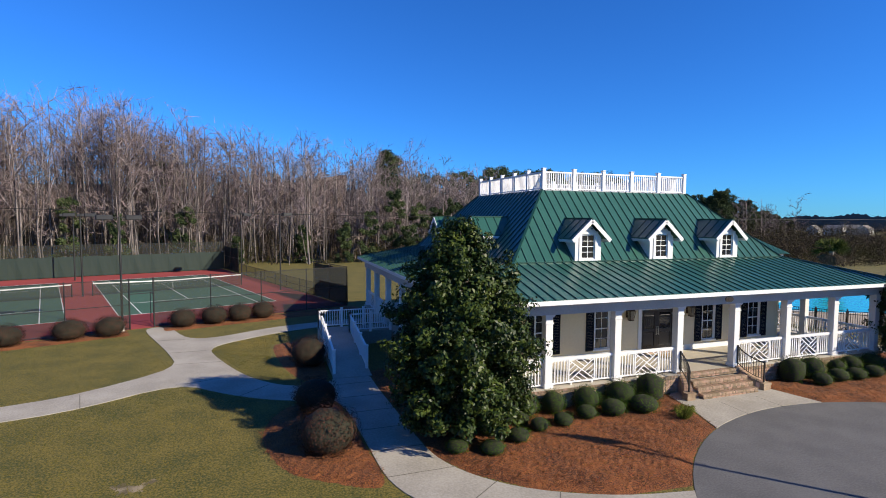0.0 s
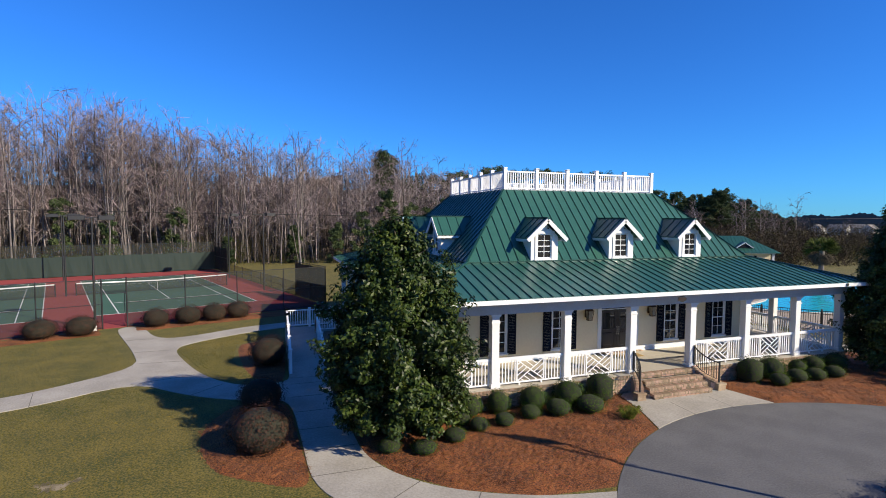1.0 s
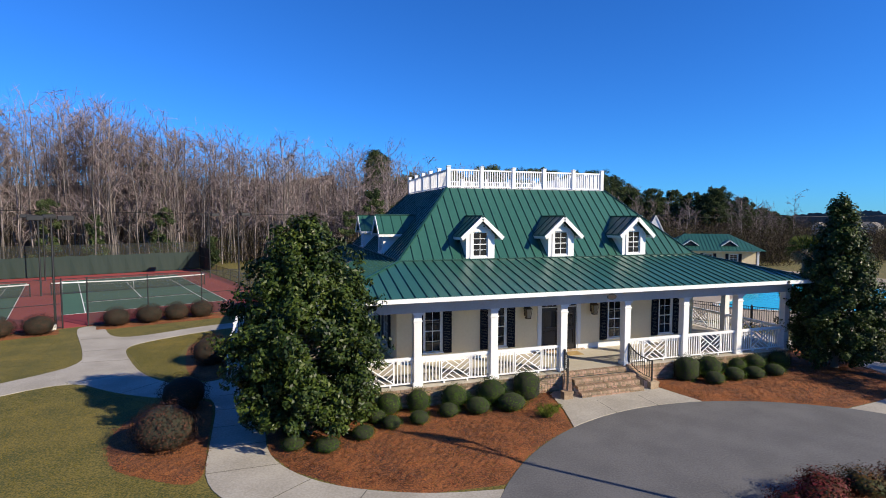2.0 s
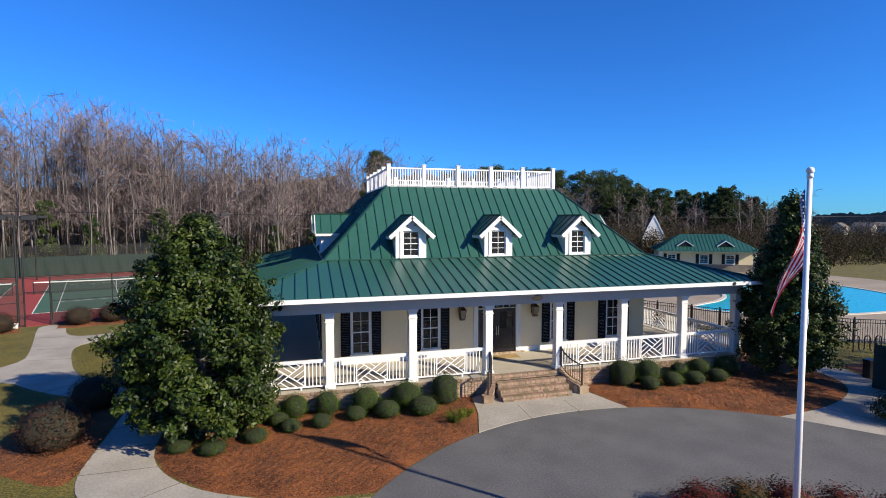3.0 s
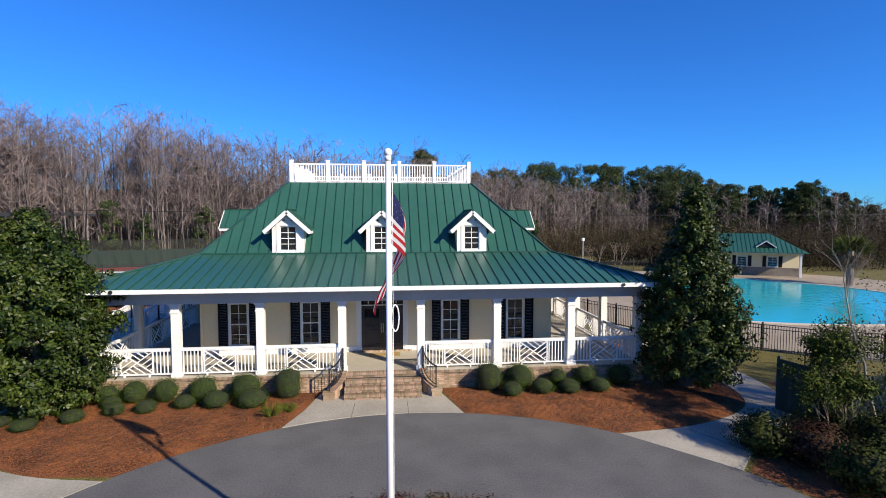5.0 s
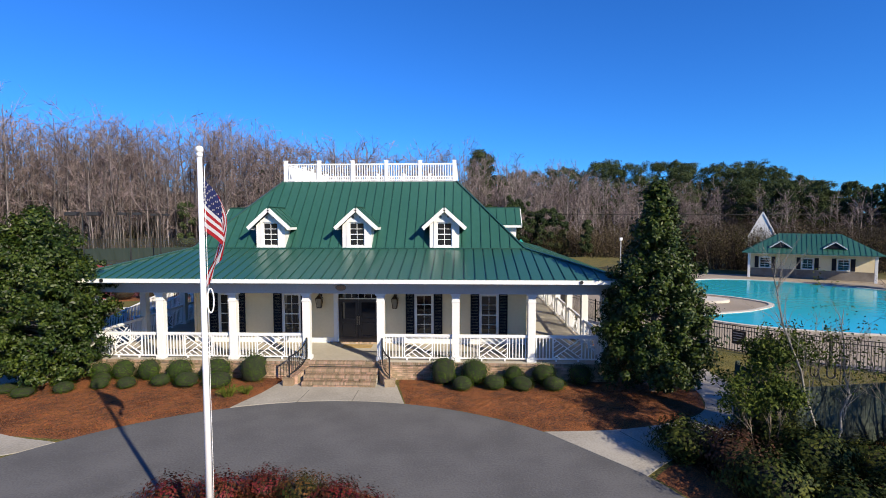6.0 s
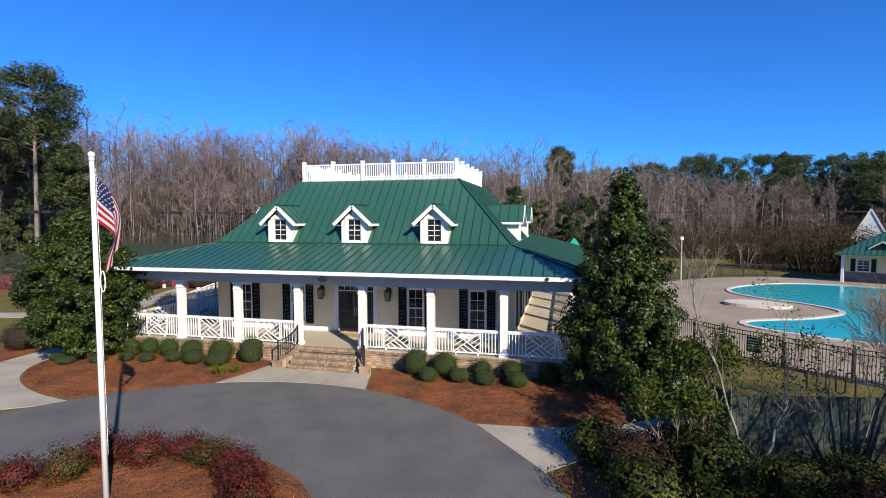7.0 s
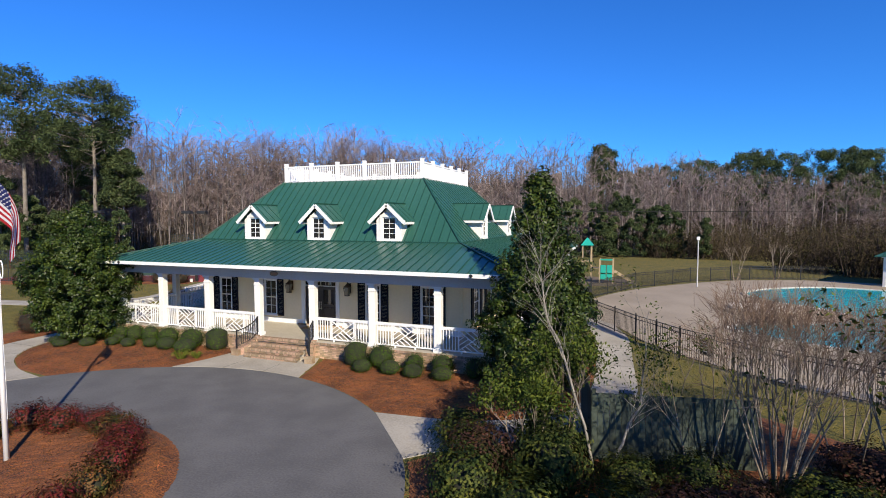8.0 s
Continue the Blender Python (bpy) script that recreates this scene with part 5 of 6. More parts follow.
lawn_d = [(15.2, -0.6), (15.2, 3.0), (15.0, 7.6), (16.8, 5.0), (18.6, 3.2), (20.4, 1.8), (22.6, 0.6), (28, -0.5), (28, -4), (20.5, -2.2), (18.4, -0.7)]
blades = np.concatenate([scatter(lawn_a, 45000, 0.0, 6), scatter(lawn_b, 12000, 0.0, 7), scatter(lawn_c, 7000, 0.0, 8), scatter(lawn_d, 10000, 0.0, 9)])
brng = np.random.RandomState(62)
bn = brng.normal(0, 1, (len(blades), 3))
bn[:, 2] = np.abs(bn[:, 2]) * 0.5 + 0.2
tagged(new("grass_blades", leaf_cloud("grass_blades", blades, bn, 0.055, BLADE, 63, aspect=0.2, tilt=0.3)), "short dormant grass blades in the lawn", "grass", kind="stuff")

# ---- brick steps with cheek walls and iron rails ----
steps = thing("brick_steps", "tan brick entrance steps with low flared cheek walls", "steps", (0.05, -0.24, 0))
HALF, RISE, TREAD = 1.42, DECK / 4, 0.255
for k in range(3):
    z1 = DECK - RISE * (k + 1)
    y1 = -TREAD * k
    bm = B()
    box(bm, -HALF, HALF, y1 - TREAD, y1 + 0.1, -0.05, z1 - 0.055)
    part("step_core", bm, MORTAR, steps)
nose = B()
box(nose, -0.030, 0.030, -0.128, 0.128, -0.05, 0.05)
NOSE = data_of(nose, BRICK, "nosing_brick")
face = B()
box(face, -0.098, 0.098, -0.012, 0.012, -0.03, 0.03)
FACE = data_of(face, BRICK, "face_brick")
for k in range(4):
    z1 = DECK - RISE * k
    y = -TREAD * k
    n = int(2 * HALF / 0.068)
    for i in range(n):
        x = -HALF + (i + 0.5) * 2 * HALF / n
        at_place(part("brick", NOSE, None, steps), pose(x, y - TREAD / 2 if k else 0.0, z1 - (0.05 if k else 0.046)))
    m = int(2 * HALF / 0.208)
    for i in range(m):
        x = -HALF + (i + 0.5) * 2 * HALF / m
        at_place(part("brick", FACE, None, steps), pose(x, (y - TREAD if k else -0.135), z1 - 0.14))


def cheek(sx):
    """A cheek wall that bows outward as it comes down, with a brick cap and a curved iron handrail."""
    path = []
    for k in range(9):
        f = k / 8
        path.append(Vector((sx * (HALF + 0.12 + 0.42 * f * f), 0.07 - 0.90 * f, 0.80 - 0.50 * f * (2 - f) ** 0.5)))
    bm = B()
    cap_at = []
    for a, b in zip(path, path[1:]):
        d = (b - a)
        s = Vector((d.y, -d.x, 0)).normalized() * 0.14
        q = [bm.verts.new((p.x + e * s.x, p.y + e * s.y, z)) for p in (a, b) for e in (-1, 1) for z in (-0.05, p.z - 0.06)]
        for f in ((0, 1, 3, 2), (4, 6, 7, 5), (0, 4, 5, 1), (2, 3, 7, 6), (1, 5, 7, 3)):
            bm.faces.new([q[i] for i in f])
    bmesh.ops.recalc_face_normals(bm, faces=bm.faces[:])
    wall = part("cheek_wall", bm, BRICK_S, steps)
    total = 20
    cb = B()
    box(cb, -0.16, 0.16, -0.031, 0.031, -0.06, 0.0)
    CB = data_of(cb, BRICK, "cap_brick")
    for k in range(total):
        f = (k + 0.5) / total * 8
        i = int(f)
        p = path[i].lerp(path[i + 1], f - i)
        d = path[i + 1] - path[i]
        at_place(part("brick", CB, None, wall), pose(*p, 0, 0, math.degrees(math.atan2(d.y, d.x)) + 90))
    bm = B()
    top = [Vector((p.x - sx * 0.02, p.y, p.z + 0.80)) for k, p in enumerate(path)]
    bot = [Vector((p.x - sx * 0.02, p.y, p.z + 0.12)) for p in path]
    for a, b in zip(top, top[1:]):
        bar(bm, a, b, 0.045, 0.036)
    rail = part("handrail", bm, IRON, steps, "black iron handrail")
    bm = B()
    for a, b in zip(bot, bot[1:]):
        bar(bm, a, b, 0.025, 0.02)
    part("bottom_rail", bm, IRON, rail)
    for k in (0, 8):
        bm = B()
        box(bm, top[k].x - 0.025, top[k].x + 0.025, top[k].y - 0.025, top[k].y + 0.025, path[k].z - 0.02, top[k].z + 0.04)
        part("post", bm, IRON, rail)
    for k in range(11):
        f = (k + 1) / 12 * 8
        i = int(f)
        a, b = bot[i].lerp(bot[i + 1], f - i), top[i].lerp(top[i + 1], f - i)
        bm = B()
        bar(bm, a, b, 0.016, 0.016)
        part("picket", bm, IRON, rail)
    bm = B()
    p = path[8]
    box(bm, p.x - 0.19, p.x + 0.19, p.y - 0.15, p.y + 0.10, -0.05, 0.22)
    part("end_pier", bm, BRICK_S, steps)
    bm = B()
    box(bm, p.x - 0.21, p.x + 0.21, p.y - 0.17, p.y + 0.1, 0.22, 0.30)
    part("pier_cap", bm, BRICK_S, steps)


cheek(-1)
cheek(1)

# door mat, lanterns and the plaque over the entrance
MATCOIR = mat("coir_mat", (0.30, 0.20, 0.08), (0.42, 0.29, 0.12), 0.95, 12, bump=0.6)
bm = B()
box(bm, -0.55, 0.75, WY0 - 0.95, WY0 - 0.35, DECK + 0.002, DECK + 0.02, 0.006)
solo("door_mat", bm, MATCOIR, "tan coir door mat before the entrance", "mat")
bm = B()
for k in range(26):
    x = -1.25 + k * 0.1
    box(bm, x - 0.045, x + 0.045, WY0 - 0.16, WY0 - 0.06, DECK + 0.001, DECK + 0.055)
tagged(part("door_sill", bm, BRICK_S, house, "brick sill before the door"), kind="stuff")
AMBER = glass_mat("lantern_glass", (0.25, 0.22, 0.16), 0.1)
COPPER = mat("aged_copper", (0.045, 0.028, 0.018), (0.085, 0.052, 0.032), 0.4, 6, metal=0.6, bump=0.1)
for x in (-1.72, 1.72):
    lan = thing("wall_lantern", "aged copper carriage lantern beside the door", "lantern", (x, WY0, 2.40), group="lanterns at the entrance")
    lan.scale = (1.25, 1.25, 1.25)
    bm = B()
    box(bm, -0.06, 0.06, -0.03, 0, 0.05, 0.45)
    bar(bm, (0, -0.02, 0.36), (0, -0.2, 0.52), 0.03)
    bar(bm, (0, -0.2, 0.52), (0, -0.2, 0.44), 0.025)
    part("bracket", bm, COPPER, lan)
    bm = B()
    for a in (-1, 1):
        for b in (-1, 1):
            bar(bm, (a * 0.07, -0.2 + b * 0.07, 0), (a * 0.11, -0.2 + b * 0.11, 0.32), 0.018)
    box(bm, -0.08, 0.08, -0.28, -0.12, -0.03, 0)
    part("cage", bm, COPPER, lan)
    bm = B()
    rod(bm, (0, -0.2, 0.32), (0, -0.2, 0.45), 0.17, 0.03, 4)
    part("cap", bm, COPPER, lan)
    bm = B()
    rod(bm, (0, -0.2, 0.005), (0, -0.2, 0.315), 0.085, 0.13, 4)
    part("glass", bm, AMBER, lan)
plq = thing("plaque", "small dark rounded plaque hanging under the porch eave", "plaque", (0.12, EY0 + 0.10, 3.77))
bm = B()
rod(bm, (0, 0.01, 0), (0, -0.02, 0), 1, 1, 24)
for v in bm.verts:
    v.co.x *= 0.21
    v.co.z *= 0.12
part("board", bm, IRON, plq)
bm = B()
for k in range(4):
    box(bm, -0.15 + k * 0.085, -0.10 + k * 0.085, -0.026, -0.021, -0.045, 0.045)
part("bar", bm, COPPER, plq)

# ---- side ramp ----
RAMPFLOOR = CONCRETE
ramp = thing("side_ramp", "concrete access ramp with white railings to the side porch", "ramp")
bm = B()
v = [bm.verts.new(p) for p in ((-14.5, 5.6, 0.022), (-12.85, 5.6, 0.022), (-12.85, 11.3, DECK), (-14.5, 11.3, DECK), (-14.5, 5.6, -0.1), (-12.85, 5.6, -0.1), (-12.85, 11.3, -0.1), (-14.5, 11.3, -0.1))]
for f in ((0, 1, 2, 3), (4, 7, 6, 5), (0, 4, 5, 1), (1, 5, 6, 2), (2, 6, 7, 3), (3, 7, 4, 0)):
    bm.faces.new([v[i] for i in f])
part("slope", bm, RAMPFLOOR, ramp)
bm = B()
box(bm, -14.5, -10.63, 11.3, 12.85, -0.1, DECK - 0.003)
part("landing", bm, RAMPFLOOR, ramp)


def ramp_rail(a, b, n_post):
    a, b = Vector(a), Vector(b)
    bm = B()
    for z, w, h in ((0.95, 0.09, 0.05), (0.12, 0.05, 0.05)):
        bar(bm, a + Vector((0, 0, z)), b + Vector((0, 0, z)), w, h)
    rail = part("railing", bm, VINYL, ramp)
    for k in range(n_post + 1):
        p = a.lerp(b, k / n_post)
        bm = B()
        box(bm, p.x - 0.06, p.x + 0.06, p.y - 0.06, p.y + 0.06, p.z - 0.05, p.z + 1.04)
        box(bm, p.x - 0.08, p.x + 0.08, p.y - 0.08, p.y + 0.08, p.z + 1.04, p.z + 1.08)
        part("post", bm, VINYL, rail)
    n = int((b - a).length / 0.13)
    for k in range(n):
        at_place(part("baluster", BALUSTER, None, rail), Matrix.Translation(a.lerp(b, (k + 0.5) / n)))


ramp_rail((-14.42, 6.1, 0.07), (-14.42, 11.3, DECK), 3)
ramp_rail((-14.42, 11.3, DECK), (-14.42, 12.77, DECK), 1)
ramp_rail((-14.42, 12.77, DECK), (-10.7, 12.77, DECK), 3)
ramp_rail((-12.93, 6.4, 0.10), (-12.93, 11.3, DECK), 3)
ramp_rail((-12.93, 11.3, DECK), (-10.7, 11.3, DECK), 2)

# ---- flag ----
pole = thing("flagpole", "white metal flagpole with rope, standing in the island", "flagpole", (0.22, -11.35, 0))
POLE = mat("white_pole", (0.70, 0.70, 0.70), (0.78, 0.78, 0.78), 0.35, 2, bump=0.0)
bm = B()
rod(bm, (0, 0, 0), (0, 0, 7.50), 0.064, 0.042, 14)
part("mast", bm, POLE, pole, smooth=True)
bm = B()
ball(bm, (0, 0, 7.60), 0.068, 12)
rod(bm, (0, 0, 7.47), (0, 0, 7.54), 0.052, 0.052, 12)
part("finial", bm, POLE, pole, smooth=True)
bm = B()
for k in range(12):
    z0, z1 = 1.2 + k * 0.51, 1.2 + (k + 1) * 0.51
    rod(bm, (0.066, 0.03 + 0.008 * math.sin(k), z0), (0.066, 0.03 + 0.008 * math.sin(k + 1), z1), 0.005, n=5)
part("halyard", bm, POLE, pole, "thin white rope")
bm = B()
for k in range(14):
    a0, a1 = math.tau * k / 14, math.tau * (k + 1) / 14
    rod(bm, (0.10 + 0.06 * math.cos(a0), 0.05, 4.95 + 0.22 * math.sin(a0)), (0.10 + 0.06 * math.cos(a1), 0.05, 4.95 + 0.22 * math.sin(a1)), 0.012, n=5)
part("rope_coil", bm, POLE, pole)
FR = mat("flag_red", (0.42, 0.012, 0.022), (0.50, 0.02, 0.03), 0.8, 4, bump=0.1)
FW = mat("flag_white", (0.74, 0.73, 0.72), (0.80, 0.79, 0.78), 0.8, 4, bump=0.1)
FB = mat("flag_blue", (0.014, 0.022, 0.11), (0.02, 0.03, 0.14), 0.8, 4, bump=0.1)
for m in (FR, FW, FB):                       # thin cloth lets the sun through
    fn, fl = m.node_tree.nodes, m.node_tree.links
    bs = fn["Principled BSDF"]
    tl, mixn = fn.new("ShaderNodeBsdfTranslucent"), fn.new("ShaderNodeMixShader")
    mixn.inputs[0].default_value = 0.6
    fl.new(bs.inputs["Base Color"].links[0].from_socket, tl.inputs["Color"])
    fl.new(bs.outputs[0], mixn.inputs[1])
    fl.new(tl.outputs[0], mixn.inputs[2])
    fl.new(mixn.outputs[0], fn["Material Output"].inputs["Surface"])
flag = thing("flag", "striped red, white and blue flag hanging limp from the pole", "flag", (0.22, -11.35, 0), 91)


def flag_at(u, v):
    """Place on the drooping cloth: u along the fly, v down the hoist."""
    top = (0.05 + 0.42 * u ** 1.05, 7.28 - 1.35 * u ** 1.25)
    low = (0.05 + 0.36 * u ** 0.9, 6.2 - 1.0 * u ** 1.15)
    x, z = top[0] + (low[0] - top[0]) * v, top[1] + (low[1] - top[1]) * v
    y = -0.27 * min(1.0, 3 * u) * math.sin(3.55 * u + 1.3 * (v - 0.5)) + 0.05 * math.sin(11 * v + 5 * u) * u
    return (0.02 + x * (1.12 - 0.1 * u), y, z - 0.28 * u ** 6)


def cloth(name, u0, u1, v0, v1, material, label=""):
    bm = B()
    n, m = 18, 3
    g = [[bm.verts.new(flag_at(u0 + (u1 - u0) * i / n, v0 + (v1 - v0) * j / m)) for j in range(m + 1)] for i in range(n + 1)]
    for i in range(n):
        for j in range(m):
            bm.faces.new((g[i][j], g[i + 1][j], g[i + 1][j + 1], g[i][j + 1]))
    part(name, bm, material, flag, label, smooth=True)


for k in range(13):
    cloth("stripe", 0.40 if k < 7 else 0.0, 1.0, k / 13, (k + 1) / 13, FW if k % 2 else FR)
cloth("canton", 0.0, 0.40, 0.0, 7 / 13, FB)
bm = B()
for r in range(5):
    for c in range(6):
        p = Vector(flag_at(0.035 + c * 0.066, (0.06 + r * 0.105) * 7 / 7))
        for s in (-1, 1):
            q = [bm.verts.new((p.x + 0.022 * math.cos(a), p.y + s * 0.012, p.z + 0.022 * math.sin(a))) for a in (0.3, 1.55, 2.8, 4.1, 5.3)]
            bm.faces.new(q)
tagged(part("star", bm, FW, flag), kind="stuff")

# ---- tennis courts ----
UA = radians(19)
U, V = Vector((math.cos(UA), math.sin(UA))), Vector((-math.sin(UA), math.cos(UA)))
O = Vector((-16.46, 27.57))
CZ = 0.004


def court(s, r):
    """Court coordinates: s to the left of the first court's near right corner, r away from the house."""
    p = O - U * s + V * r
    return (p.x, p.y)


RED = mat("court_red", (0.22, 0.028, 0.026), (0.28, 0.040, 0.036), 0.85, 0.6, bump=0.1)
GREEN = mat("court_green", (0.030, 0.085, 0.055), (0.042, 0.110, 0.072), 0.85, 0.6, bump=0.1)
LINE = mat("court_line", (0.66, 0.66, 0.64), (0.74, 0.74, 0.72), 0.8, 3, bump=0)
NET = mesh_fabric("net_cord", (0.010, 0.010, 0.010), 0.45)
WIRE = mesh_fabric("chain_link", (0.018, 0.022, 0.020), 0.42)
SCREEN = mesh_fabric("wind_screen", (0.007, 0.021, 0.016), 0.95)
S0, S1, R0, R1 = -3.7, 33.0, -5.25, 29.3
flat("court_surface", [court(S0, R0), court(S1, R0), court(S1, R1), court(S0, R1)][::-1], CZ, RED, "red hard-court surround", "tennis court")
for c0 in (0.0, 13.9):
    flat("court_play", [court(c0, 0), court(c0 + 10.97, 0), court(c0 + 10.97, 23.77), court(c0, 23.77)][::-1], CZ + 0.008, GREEN, "green hard tennis court with white lines", "tennis court")
    bm = B()
    W = 0.06

    def line(s0, r0, s1, r1):
        a, b = Vector((*court(c0 + s0, r0), CZ + 0.013)), Vector((*court(c0 + s1, r1), CZ + 0.013))
        bar(bm, a, b, W, 0.004)

    for s in (0, 10.97, 1.37, 9.60):
        line(s, 0, s, 23.77)
    line(0, 0, 10.97, 0)
    line(0, 23.77, 10.97, 23.77)
    for r in (5.49, 18.28):
        line(1.37, r, 9.60, r)
    line(5.485, 5.49, 5.485, 18.28)
    solo("court_lines", bm, LINE, "white painted court lines", "court lines", kind="structure")
    net = thing("tennis_net", "black tennis net with white top band between dark posts", "tennis net", group="tennis nets")
    a, b = Vector((*court(c0 - 0.75, 11.885), CZ)), Vector((*court(c0 + 11.7, 11.885), CZ))
    for p in (a, b):
        bm = B()
        rod(bm, p, p + Vector((0, 0, 1.09)), 0.045, n=10)
        part("post", bm, IRON, net)
    bm = B()
    mid = a.lerp(b, 0.5)
    for p, q, h0, h1 in ((a, mid, 1.06, 0.92), (mid, b, 0.92, 1.06)):
        bar(bm, p + Vector((0, 0, h0)), q + Vector((0, 0, h1)), 0.03, 0.10)
    part("band", bm, LINE, net, "white headband")
    bm = B()
    for p, q, h0, h1 in ((a, mid, 1.03, 0.89), (mid, b, 0.89, 1.03)):
        bm.faces.new([bm.verts.new(w) for w in (p + Vector((0, 0, 0.03)), q + Vector((0, 0, 0.03)), q + Vector((0, 0, h1)), p + Vector((0, 0, h0)))])
    part("netting", bm, NET, net)
    bm = B()
    bar(bm, mid + Vector((0, 0, 0.02)), mid + Vector((0, 0, 0.9)), 0.06, 0.01)
    part("centre_strap", bm, LINE, net)


def court_fence(p, q, h, screen=None, gap=None, label="black chain-link fence with dark posts", skip_wire=False):
    a, b = Vector((*court(*p), CZ)), Vector((*court(*q), CZ))
    f = thing("court_fence", label, "fence")
    length = (b - a).length
    n = max(1, round(length / 3.05))
    for k in range(n + 1):
        w = a.lerp(b, k / n)
        bm = B()
        rod(bm, w, w + Vector((0, 0, h + 0.05)), 0.035, n=8)
        part("post", bm, IRON, f)
    for z in (0.08, h * 0.5, h):
        bm = B()
        bar(bm, a + Vector((0, 0, z)), b + Vector((0, 0, z)), 0.035)
        part("rail", bm, IRON, f)
    bm = B()
    bm.faces.new([bm.verts.new(w) for w in (a, b, b + Vector((0, 0, h)), a + Vector((0, 0, h)))])
    part("wire_mesh", bm, WIRE, f)
    if screen:
        d = (b - a).normalized()
        o = Vector((-d.y, d.x, 0)) * 0.06
        bm = B()
        n = max(2, int(length / 0.6))
        top = [bm.verts.new(a.lerp(b, k / n) + o + Vector((0, 0, screen + 0.04 * math.sin(k * 1.7)))) for k in range(n + 1)]
        low = [bm.verts.new(a.lerp(b, k / n) + o * (1 + 0.5 * math.sin(k * 2.1)) + Vector((0, 0, 0.06))) for k in range(n + 1)]
        for k in range(n):
            bm.faces.new((low[k], low[k + 1], top[k + 1], top[k]))
        part("wind_screen", bm, SCREEN, f, "dark green wind screen")


G0, G1 = 9.6, 10.9
court_fence((S0, R0), (G0, R0), 3.05)
court_fence((G1, R0), (S1, R0), 3.05)
court_fence((S0, R1), (S1, R1), 3.6, 2.3, label="chain-link fence hung with dark green wind screen")
court_fence((S0, R1), (S0, R1 - 6.2), 3.6, 3.0, label="chain-link fence corner with dark green wind screen")
court_fence((S0, R1 - 6.2), (S0, R0 + 6.2), 1.2, label="low black chain-link fence")
court_fence((S0, R0 + 6.2), (S0, R0), 3.05, 2.9, label="chain-link fence corner with dark green wind screen")
gate = thing("court_gate", "open black chain-link court gate frame", "gate")
for s in (G0, G1):
    p = Vector((*court(s, R0), CZ))
    bm = B()
    rod(bm, p, p + Vector((0, 0, 3.1)), 0.045, n=8)
    part("post", bm, IRON, gate)
bm = B()
a, b = Vector((*court(G0, R0), CZ)), Vector((*court(G1, R0), CZ))
for z in (2.15, 3.05):
    bar(bm, a + Vector((0, 0, z)), b + Vector((0, 0, z)), 0.04)
part("lintel", bm, IRON, gate)
bm = B()
c = a + Vector((*(V * 1.25), 0))
for z in (0.15, 2.05):
    bar(bm, a + Vector((0, 0, z)), c + Vector((0, 0, z)), 0.035)
bar(bm, c + Vector((0, 0, 0.15)), c + Vector((0, 0, 2.05)), 0.035)
part("gate_leaf", bm, IRON, gate)
BIN = mat("white_plastic", (0.62, 0.62, 0.6), (0.72, 0.72, 0.7), 0.5, 4, bump=0)
bm = B()
p = Vector(court(11.35, R0 - 0.35))
rod(bm, (p.x, p.y, -0.05), (p.x, p.y, 0.32), 0.13, 0.16, 14)
solo("bucket", bm, BIN, "white plastic bucket beside the court gate", "bucket")


def light_pole(s, r, h, heads):
    p = court(s, r)
    t = thing("court_light", "dark court light pole with flat lamp heads", "light pole", (p[0], p[1], CZ), math.degrees(UA), group="court lights")
    bm = B()
    rod(bm, (0, 0, 0), (0, 0, h), 0.075, 0.05, 10)
    part("pole", bm, IRON, t)
    bm = B()
    bar(bm, (-0.9, 0, h - 0.05), (0.9, 0, h - 0.05), 0.05)
    part("arm", bm, IRON, t)
    for x in heads:
        bm = B()
        box(bm, x - 0.42, x + 0.42, -0.18, 0.5, h - 0.20, h + 0.10, 0.03)
        part("lamp_head", bm, IRON, t)


light_pole(11.25, R0 + 0.35, 6.85, (-0.75, 0.75))
light_pole(12.4, 11.9, 7.0, (-0.75, 0.75))
light_pole(12.4, 25.5, 7.0, (-0.75, 0.75))
light_pole(-2.6, 6.0, 7.2, (0.7,))
light_pole(-2.6, 18.0, 7.2, (0.7,))
light_pole(26.5, 2.0, 7.0, (-0.75, 0.75))
strip = [court(S0 - 0.5, R0 - 0.15), court(G0 - 0.1, R0 - 0.15), court(G0 - 0.1, R0 - 2.0), court(4, R0 - 2.2), court(S0 - 0.5, R0 - 2.4)]
mound("planting_bed", strip, -0.02, 0.06, MULCH, "pine-straw strip along the court fence", "mulch bed", cell=0.2, seed=8)
strip = [court(G1 + 0.1, R0 - 0.15), court(S1, R0 - 0.15), court(S1, R0 - 2.3), court(20, R0 - 2.2), court(G1 + 0.1, R0 - 1.9)]
mound("planting_bed", strip, -0.02, 0.06, MULCH, "pine-straw strip along the court fence", "mulch bed", cell=0.2, seed=9)

# ---- pool ----
POOLDECK = mat("pool_deck", (0.235, 0.192, 0.138), (0.315, 0.262, 0.195), 0.85, 1.2, bump=0.15)
COPING = mat("pool_coping", (0.46, 0.42, 0.35), (0.55, 0.51, 0.44), 0.8, 2, bump=0.1)
TILE = mat("pool_plaster", (0.05, 0.36, 0.46), (0.08, 0.44, 0.54), 0.6, 1, bump=0)
WATER = bpy.data.materials.new("pool_water")
WATER.use_nodes = True
_n, _l = WATER.node_tree.nodes, WATER.node_tree.links
_p = _n["Principled BSDF"]
_p.inputs["Base Color"].default_value = (0.020, 0.40, 0.48, 1)
_p.inputs["Roughness"].default_value = 0.12
_w = _n.new("ShaderNodeTexNoise")
_w.inputs["Scale"].default_value = 1.6
_b = _n.new("ShaderNodeBump")
